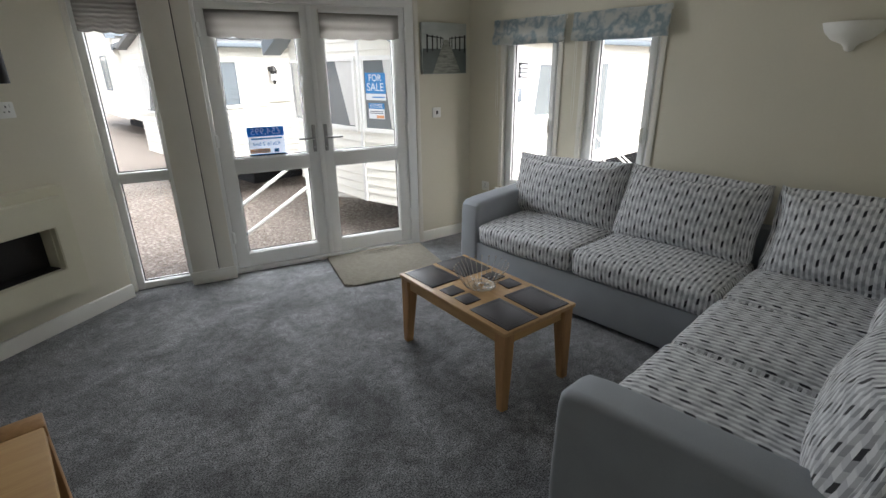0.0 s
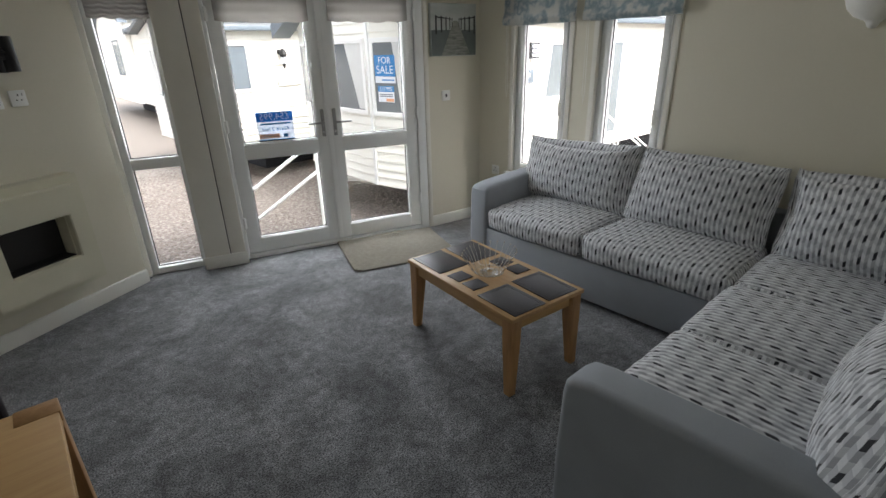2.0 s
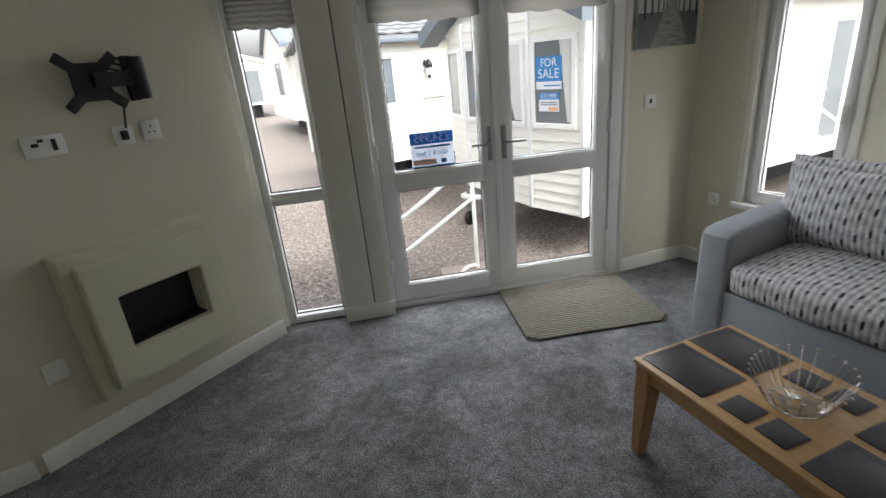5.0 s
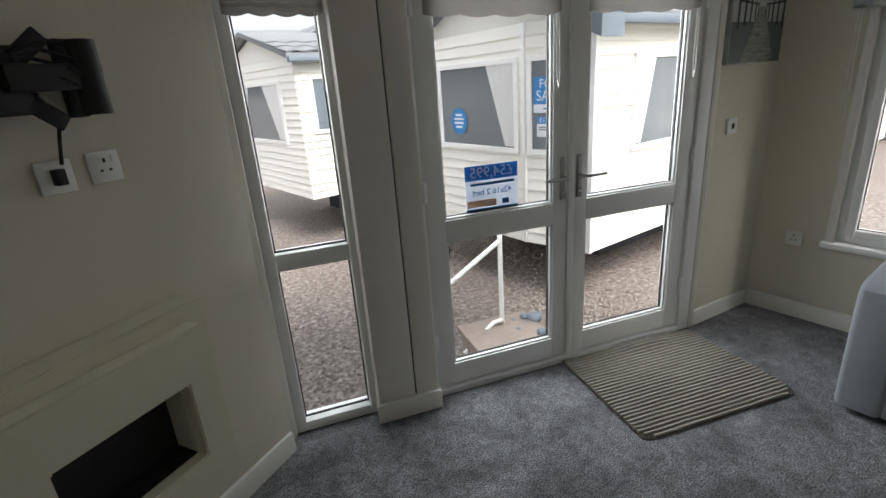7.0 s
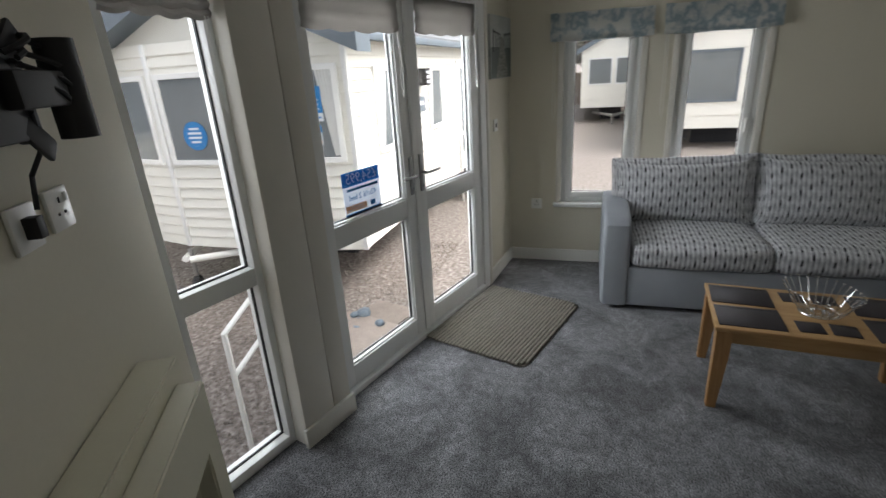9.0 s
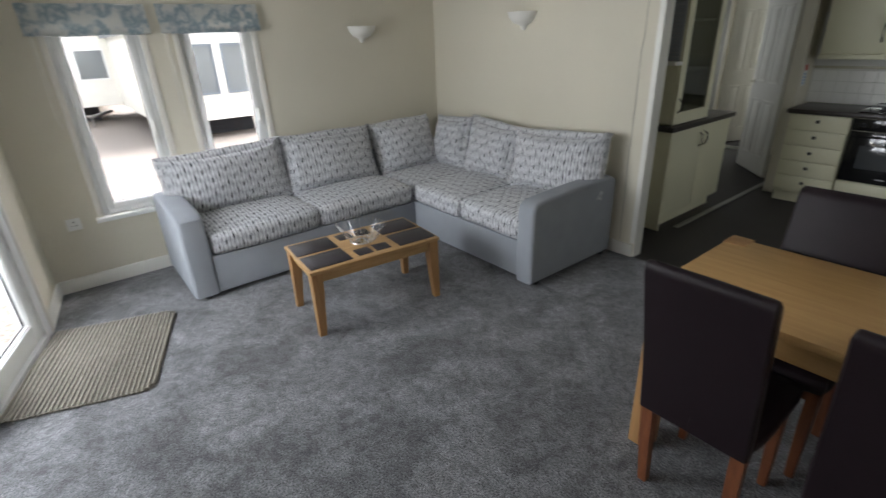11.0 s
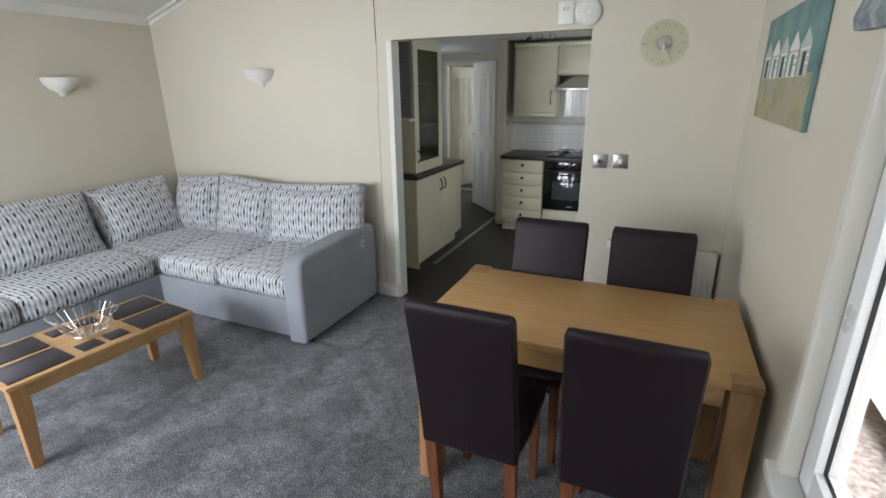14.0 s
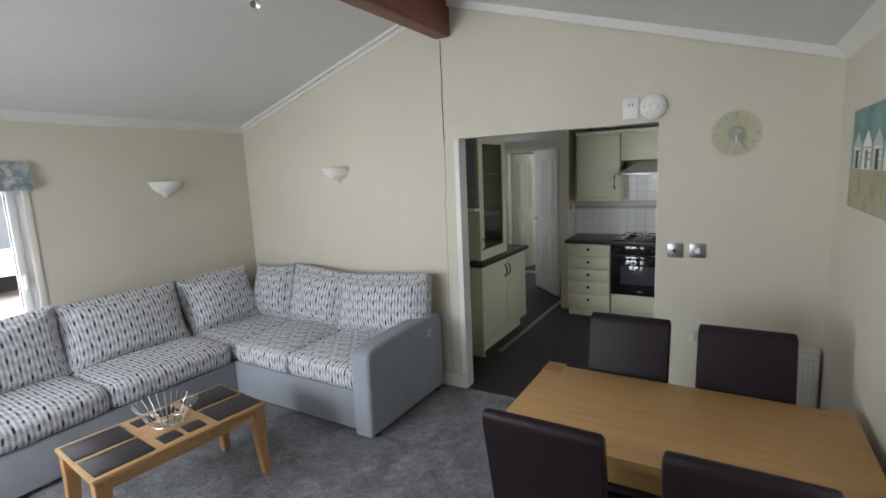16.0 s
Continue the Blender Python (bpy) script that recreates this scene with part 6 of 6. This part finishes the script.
van_window(van, pose(0, 0, 0), 0.62, 1.47, 0.78, 1.60, -1)
van_window(van, pose(0, 0, 0), 2.50, 3.05, 0.80, 1.57, -1)
van_window(van, pose(0, 0, 0), 8.02, 8.22, 0.72, 1.50, 0)
dv = part("door", B((4.05, 4.92, -0.045, -0.01, -0.18, 1.70), bevel=0.004), UPVC, van, "white half-glazed caravan door")
part("pane", B((4.27, 4.70, -0.052, -0.046, 0.05, 1.58)), DARK_GLASS, dv)
bm = bmesh.new()
tube(bm, [(4.12, -0.05, 0.72), (4.12, -0.09, 0.72), (4.24, -0.09, 0.72)], 0.010, 8)
part("door_handle", bm, STEEL, dv)
lan = part("box_lantern", B((2.05, 2.25, -0.14, -0.02, 1.38, 1.60), bevel=0.008), BLACK, van, "black box lantern")
for k in range(3):
    part("lantern_slot", B((2.08, 2.22, -0.146, -0.141, 1.41 + 0.06 * k, 1.445 + 0.06 * k)), PAPER, lan)
plq = part("name_plaque", B((1.82, 2.25, -0.045, -0.02, 1.04, 1.24), bevel=0.004), SLATE_TRIM, van, "dark plaque with pale lettering")
part("text_bar", B((1.90, 2.16, -0.049, -0.0455, 1.13, 1.18)), PAPER, plq)
bm = bmesh.new()
tube(bm, [(6.30, -0.02, 1.82), (6.30, -0.14, 1.82)], 0.06, 14)
part("flue", bm, UPVC, van)
# tow frame and jockey wheel
bm = bmesh.new()
tube(bm, [(0.6, 0.6, -0.28), (-0.35, 2.05, -0.30)], 0.04, 8)
tube(bm, [(0.6, 2.5, -0.28), (-0.35, 2.12, -0.30)], 0.04, 8)
part("tow_frame", bm, WHITE_PL, van)
bm = bmesh.new()
tube(bm, [(-0.27, 2.10, -0.20), (-0.27, 2.10, -0.64)], 0.024, 10)
jw = part("jockey_post", bm, STEEL, van)
bm = bmesh.new()
lathe(bm, [(0.0, -0.035), (0.09, -0.035), (0.11, -0.015), (0.11, 0.015), (0.09, 0.035), (0.0, 0.035)], 24, m=pose(-0.27, 2.10, -0.64, 90, 0, 25))
part("jockey_wheel", bm, BLACK, jw, "small black jockey wheel")
# signs in the bow window
sg = thing("for_sale_sign", "blue and white for-sale sign inside the window", "sign", pose(2.84, 5.17, 0) @ FB)
part("blue_panel", B((0.13, 0.47, -0.046, -0.042, 1.24, 1.49)), BLUE, sg)
part("white_panel", B((0.13, 0.47, -0.046, -0.042, 1.16, 1.239)), PAPER, sg)
lettering("FOR", 0.115, PAPER, sg, pose(0.30, -0.0475, 1.425, 90, 0, 0))
lettering("SALE", 0.135, PAPER, sg, pose(0.30, -0.0475, 1.315, 90, 0, 0))
part("text_bar", B((0.24, 0.45, -0.048, -0.0465, 1.19, 1.205)), BLUE, sg)
sp = thing("price_sign", "small blue and white price card inside the window", "sign", pose(2.84, 5.17, 0) @ FB)
part("blue_panel", B((0.165, 0.435, -0.046, -0.042, 1.055, 1.125)), BLUE, sp)
part("white_panel", B((0.165, 0.435, -0.046, -0.042, 0.93, 1.0545)), PAPER, sp)
part("orange_panel", B((0.30, 0.425, -0.0475, -0.0462, 0.94, 0.975)), ORANGE, sp)
lettering("£17,995", 0.066, PAPER, sp, pose(0.30, -0.0475, 1.09, 90, 0, 0))
for k in range(2):
    part("text_bar", B((0.19, 0.41, -0.0475, -0.0462, 0.995 + 0.022 * k, 1.006 + 0.022 * k)), SLATE_TRIM, sp)
rs = thing("round_sign", "round blue sign inside the bow window", "sign", pose(2.84, 5.17, 0) @ pose(-0.15, 2.18, 0, 0, 0, -90) @ pose(0.45, -0.042, 1.06))
bm = bmesh.new()
lathe(bm, [(0.15, 0.0), (0.15, 0.003), (0.0, 0.003)], 36, m=pose(0, 0, 0, 90, 0, 0))
part("disc", bm, BLUE, rs)
for k in range(4):
    w = 0.085 if k in (1, 2) else 0.06
    part("text_bar", B((-w, w, -0.005, -0.0035, 0.062 - 0.045 * k, 0.084 - 0.045 * k)), PAPER, rs)

# -- the caravan across the yard, with a lantern --
V2 = pose(3.10, 9.45, 0, 0, 0, 4)
van2 = thing("static_caravan", "cream clad caravan with a tiled roof and a carriage lantern", "caravan", V2)
part("body", B((-1.40, 9.0, 0.03, 3.0, -0.05, 1.98)), CLADDING, van2)
clad_wall(van2, pose(-1.42, 0, 0), 10.4, -0.05, 1.98, 0.105)
clad_wall(van2, pose(-1.42, 3.0, 0, 0, 0, -90), 3.0, -0.05, 1.98, 0.105)
bm = bmesh.new()
prism(bm, [(0, 1.98), (3.0, 1.98), (1.5, 2.37)], 0, 0.05)
part("gable_end", bm, CLADDING, van2, m=pose(-1.37, 0, 0, 0, 0, 90))
gable_roof(van2, pose(-1.42, 0, 0), 10.4, 3.0, 2.0, 2.40, 0.16, tile=True)
# shade below the boards, put in as a set-back dark box
part("chassis", B((-0.1, 8.0, 1.1, 2.2, -0.75, -0.05)), SHADE_JOINT, van2, "dark box in place of the shade underneath")
van_window(van2, pose(0, 0, 0), -1.20, -0.66, 0.96, 1.68)
win = [o for o in van2.children if o.name.startswith("window")][-1]
for k in range(8):
    part("blind_slat", B((-1.19, -0.67, -0.040, -0.034, 0.98 + 0.085 * k, 1.04 + 0.085 * k)), SLATE_TRIM, win)
van_window(van2, pose(-1.42, 3.0, 0, 0, 0, -90), 0.5, 2.4, 0.8, 1.65, 2)
ln = part("carriage_lantern", B((-0.06, 0.06, -0.10, -0.02, 1.52, 1.60), bevel=0.004), BLACK, van2, "black carriage lantern")
bm = bmesh.new()
lathe(bm, [(0.035, -0.13), (0.07, 0.05), (0.085, 0.06), (0.03, 0.14), (0.0, 0.17)], 6, m=pose(0, -0.12, 1.46))
lathe(bm, [(0.0, -0.19), (0.02, -0.16), (0.035, -0.13)], 6, m=pose(0, -0.12, 1.46))
part("lantern_head", bm, BLACK, ln)
for k in range(6):
    a = math.radians(60 * k + 30)
    part("lantern_pane", B((-0.022, 0.022, -0.002, 0.002, -0.10, 0.035)), PAPER, ln, m=pose(0.052 * math.cos(a), -0.12 + 0.052 * math.sin(a), 1.46, 0, 0, 60 * k + 120))
part("meter_box", B((-0.13, 0.35, -0.05, -0.02, 0.98, 1.22), bevel=0.004), CLADDING, van2, "cream meter box door")

# -- further caravans --


def far_van(m, length, width, z0, label, windows, end_windows=(), door=None, trim=None, top=1.98, rise=0.68):
    th = thing("static_caravan", label, "caravan", m)
    part("body", B((0.02, length, 0.03, width - 0.02, z0, top)), CLADDING, th)
    clad_wall(th, pose(0, 0, 0), length, z0, top, 0.30)
    clad_wall(th, pose(0, width, 0, 0, 0, -90), width, z0, top, 0.30)
    bm = bmesh.new()
    prism(bm, [(0, top), (width, top), (width / 2, top + rise - 0.04)], 0, 0.05)
    part("gable_end", bm, CLADDING, th, m=pose(0.03, 0, 0, 0, 0, 90))
    gable_roof(th, pose(0, 0, 0), length, width, top + 0.02, top + rise, 0.14)
    barge(th, pose(-0.2, 0, 0), width, top + 0.02, top + rise, 0.2, trim)
    # dark block from ground to floor, stands in for the shade there
    part("chassis", B((0.9, length - 0.9, 0.8, width - 0.8, GROUND_Z, z0)), SHADE_JOINT, th, "dark box in place of the shade underneath")
    for x0, x1, a, b in windows:
        van_window(th, pose(0, 0, 0), x0, x1, a, b)
    for x0, x1, a, b, fm in end_windows:
        van_window(th, pose(0, width, 0, 0, 0, -90), x0, x1, a, b, frame_mat=fm)
    if door is not None:
        d = part("door", B((door, door + 0.8, -0.045, -0.01, z0, 1.72), bevel=0.004), UPVC, th, "white caravan door")
        for k in range(3):
            part("pane", B((door + 0.2, door + 0.6, -0.052, -0.046, z0 + 0.2 + 0.56 * k, z0 + 0.66 + 0.56 * k)), DARK_GLASS, d)
    return th


far_van(pose(3.1, 22.4, 0, 0, 0, 0), 6.0, 5.6, -0.15, "pale lodge with slate-grey barge boards and a dark-framed gable window", [], [(2.9, 3.9, 0.9, 2.1, SLATE_TRIM)], top=2.85, rise=1.25)
far_van(pose(3.25, 22.3, 0, 0, 0, -90), 7.5, 3.2, -0.15, "pale caravan wing running out from the lodge", [(4.4, 5.3, 0.8, 1.8)], [], top=2.45)
far_van(pose(4.4, 36.0, 0, 0, 0, 90), 8.0, 6.0, 0.1, "distant pale lodge with white barge boards and tall glazed doors", [], [(2.6, 3.2, 0.25, 2.2, None), (4.5, 5.3, 0.25, 2.2, None)], trim=UPVC, top=2.6, rise=0.9)
far_van(pose(-3.45, -3.0, 0, 0, 0, 90), 9.0, 3.2, -0.45, "cream caravan close beside the dining window", [(1.0, 1.9, 0.8, 1.6)], [])
v5 = far_van(pose(14.6, 6.0, 0, 0, 0, -16), 7.6, 3.2, -0.15, "cream caravan with white steps beyond the side windows", [(2.4, 2.75, 0.7, 1.6), (3.0, 3.3, 0.6, 1.62), (4.6, 5.0, 0.7, 1.6), (6.2, 6.6, 0.7, 1.6)], [], door=3.55)
far_van(pose(12.6, -2.4, 0, 0, 0, 0), 9.0, 3.4, -0.25, "cream caravan with a wide dark-framed end window", [], [(0.35, 1.55, 0.45, 1.60, SLATE_TRIM), (1.85, 3.0, 0.45, 1.60, SLATE_TRIM)])
far_van(pose(19.3, 0.9, 0, 0, 0, 0), 9.0, 2.4, -0.2, "cream caravan in front of the fence", [], [(0.3, 1.1, 0.7, 1.6, None), (1.3, 2.1, 0.7, 1.6, None)])
tow = thing("tow_bar", "grey metal tow bar in front of a caravan", "tow bar", pose(19.3, 2.1, -0.4))
bm = bmesh.new()
tube(bm, [(0.2, -0.7, 0), (-1.2, 0.0, 0)], 0.05, 8)
tube(bm, [(0.2, 0.7, 0), (-1.2, 0.0, 0)], 0.05, 8)
part("bar", bm, STEEL, tow)
bm = bmesh.new()
tube(bm, [(-1.0, 0, 0), (-1.0, 0, -0.35)], 0.04, 8)
part("prop", bm, STEEL, tow)


def rail_steps(m, label):
    th = thing("access_steps", label, "steps", m)
    for k in range(3):
        part("tread", B((0, 0.8, -0.28 * (k + 1), -0.28 * k, -0.18 * k - 0.20, -0.18 * k - 0.16)), WHITE_PL, th)
    for x in (0.0, 0.8):
        bm = bmesh.new()
        tube(bm, [(x, 0, 0.70), (x, -0.85, 0.12), (x, -0.85, -0.58)], 0.02, 8)
        tube(bm, [(x, 0, 0.35), (x, -0.85, -0.22)], 0.016, 8)
        tube(bm, [(x, 0.0, -0.58), (x, 0.0, 0.70)], 0.02, 8)
        part("handrail", bm, WHITE_PL, th)
    return th


rail_steps(pose(2.84, 5.17, -0.17) @ pose(4.08, -0.06, 0), "white metal steps with handrails at the caravan door")
rail_steps(pose(14.6, 6.0, -0.17, 0, 0, -16) @ pose(3.55, -0.06, 0), "white metal steps at a far caravan")

# -- doorstep and handrail outside the doors --
step = thing("doorstep", "brown paving slab doorstep with concrete blocks", "step", DOOR @ pose(-0.82, 0.62, -0.20))
SLAB = material("brown_paving_slab", (0.25, 0.20, 0.17), 0.7, spread=0.2, scale=12, fine=80, bump=0.2, bump_scale=80)
part("slab", B((-0.32, 0.22, -0.28, 0.30, 0.0, 0.045), bevel=0.006), SLAB, step)
for x in (-0.24, 0.10):
    part("block", B((x - 0.07, x + 0.12, -0.22, 0.24, -0.55, 0.0), bevel=0.008), SLAB, step)
rail = thing("step_handrail", "white tubular handrail beside the doorstep", "handrail", DOOR @ pose(0, 0.85, 0))
for nm, pts in (("post", [(-0.815, 0, -0.75), (-0.815, 0, 0.765)]), ("post", [(-1.66, 0, -0.75), (-1.66, 0, 0.21)]),
                ("top_rail", [(-0.815, 0, 0.755), (-1.66, 0, 0.205)]), ("mid_rail", [(-0.815, 0, 0.455), (-1.66, 0, -0.085)]),
                ("foot_loop", [(-0.815, -0.03, -0.17), (-0.85, -0.05, -0.125), (-0.91, -0.06, -0.125), (-1.0, -0.07, -0.19), (-1.15, -0.08, -0.30)])):
    bm = bmesh.new()
    tube(bm, pts, 0.017, 10)
    part(nm, bm, WHITE_PL, rail)
rng = random.Random(5)
for k in range(7):
    x, y = rng.uniform(0.02, 0.22), rng.uniform(0.55, 0.85)
    bm = bmesh.new()
    bmesh.ops.create_icosphere(bm, subdivisions=2, radius=rng.uniform(0.03, 0.06))
    for v in bm.verts:
        v.co *= 1 + 0.35 * noise.noise(v.co * 18 + Vector((k, 0, 0)))
        v.co.z *= 0.7
    solid("rubble_stone", bm, SLATE_TRIM, "grey lump of broken concrete by the step", "stone", m=DOOR @ pose(-0.80 + x, y, -0.19 + 0.045 * (k % 2)), group="rubble by the step")
part_block = solid("concrete_block", B((-0.16, 0.16, -0.2, 0.2, 0, 0.53), bevel=0.01), SLAB, "rough concrete block beside the step", "block", m=DOOR @ pose(-0.40, 0.72, -0.75))

# -- price card stuck to the outside of the door pane, read from outside --
card = thing("price_card", "blue and white price card stuck to the door pane", "sign", DOOR @ pose(-1.233, 0.0375, 0.915))
part("white_panel", B((-0.135, 0.135, 0.0, 0.0015, 0.0, 0.145)), CARD_WHITE, card)
part("blue_panel", B((-0.135, 0.135, 0.0, 0.0015, 0.1455, 0.215)), CARD_BLUE, card)
part("blue_strip", B((-0.135, 0.135, -0.0006, 0.0, 0.0, 0.012)), CARD_BLUE, card)
part("orange_panel", B((-0.128, 0.02, -0.0012, -0.0001, 0.02, 0.052)), CARD_ORANGE, card)
for k, (a, b) in enumerate(((-0.12, 0.01), (-0.10, 0.005))):
    part("text_bar", B((a, b, -0.0022, -0.0014, 0.027 + 0.012 * k, 0.032 + 0.012 * k)), CARD_WHITE, card)
part("text_bar", B((-0.11, 0.115, -0.0022, -0.0014, 0.122, 0.134)), CARD_BLUE, card)
part("logo_mark", B((0.05, 0.085, -0.0022, -0.0014, 0.022, 0.048), bevel=0.0003), CARD_BLUE, card)
lettering("£54,995", 0.069, CARD_WHITE, card, pose(0.0, -0.0016, 0.180, 90, 0, 180))
lettering("42x16 2 bed", 0.040, CARD_BLUE, card, pose(0.0, -0.0016, 0.088, 90, 0, 180))

# -- fence and trees in the distance --
fence = thing("close_board_fence", "weathered grey-brown timber fence", "fence", pose(27.5, 8, GROUND_Z, 0, 0, -90))
FENCE = wood("weathered_fence", (0.20, 0.17, 0.13), (0.12, 0.10, 0.08), 'Z', 0.85)
me = bpy.data.meshes.new("board")
bm = B((0, 0.17, 0, 0.025, 0.05, 1.75))
bm.to_mesh(me)
bm.free()
me.materials.append(FENCE)
for k in range(90):
    ob = new("board", me)
    ob.parent = fence
    ob.matrix_basis = pose(0.19 * k, -0.02 * (k % 2), 0.01 * math.sin(k * 1.3))
for z in (0.35, 1.0, 1.6):
    part("rail", B((0, 17.2, -0.09, -0.03, z, z + 0.09)), FENCE, fence)
for k in range(8):
    part("post", B((2.4 * k, 2.4 * k + 0.1, -0.10, 0.0, 0, 1.9)), FENCE, fence)
BARK = material("dark_bark", (0.06, 0.048, 0.04), 0.9, spread=0.3, scale=8)
TWIG = material("bare_twigs", (0.09, 0.08, 0.065), 0.9, spread=0.3)
IVY = material("ivy_leaf", (0.05, 0.075, 0.03), 0.6, spread=0.4, scale=3)


def bare_tree(x, y, h, seed):
    th = thing("tree", "bare winter tree with a little ivy behind the fence", "tree", pose(x, y, GROUND_Z), group="trees behind the fence")
    rg = random.Random(seed)
    bm = bmesh.new()
    tube(bm, [(0, 0, 0), (0.1, 0.05, h * 0.3), (0.05, 0.15, h * 0.6), (0.15, 0.1, h)], 0.16, 8, 0.03)
    part("trunk", bm, BARK, th)
    bm = bmesh.new()
    leaves = bmesh.new()
    for i in range(26):
        z = h * rg.uniform(0.25, 0.95)
        a = rg.uniform(0, 6.28)
        l = h * rg.uniform(0.15, 0.35)
        p0 = Vector((0.08, 0.08, z))
        p1 = p0 + Vector((math.cos(a) * l * 0.5, math.sin(a) * l * 0.5, l * 0.4))
        p2 = p0 + Vector((math.cos(a + 0.3) * l, math.sin(a + 0.3) * l, l * 0.7))
        tube(bm, [p0, p1, p2], 0.045, 5, 0.01)
        for j in range(7):
            q0 = p1.lerp(p2, rg.random())
            q1 = q0 + Vector((rg.uniform(-1, 1), rg.uniform(-1, 1), rg.uniform(0.2, 1))) * l * 0.4
            tube(bm, [q0, q1], 0.012, 4, 0.004)
            for n in range(5):
                c = q0.lerp(q1, rg.random())
                s = rg.uniform(0.03, 0.07)
                d1 = Vector((rg.uniform(-1, 1), rg.uniform(-1, 1), rg.uniform(-1, 1))).normalized() * s
                d2 = Vector((rg.uniform(-1, 1), rg.uniform(-1, 1), rg.uniform(-1, 1))).normalized() * s
                leaves.faces.new([leaves.verts.new(c + v) for v in (d1, d2, -d1, -d2)])
    part("limbs", bm, TWIG, th)
    part("leaves", leaves, IVY, th)


for k, (x, y, h) in enumerate(((30, 5.5, 5.5), (31, 3.2, 6.0), (30.5, 1.2, 5.0), (32, -1.2, 6.0), (31.0, 7.5, 6.0))):
    bare_tree(x, y, h, k)
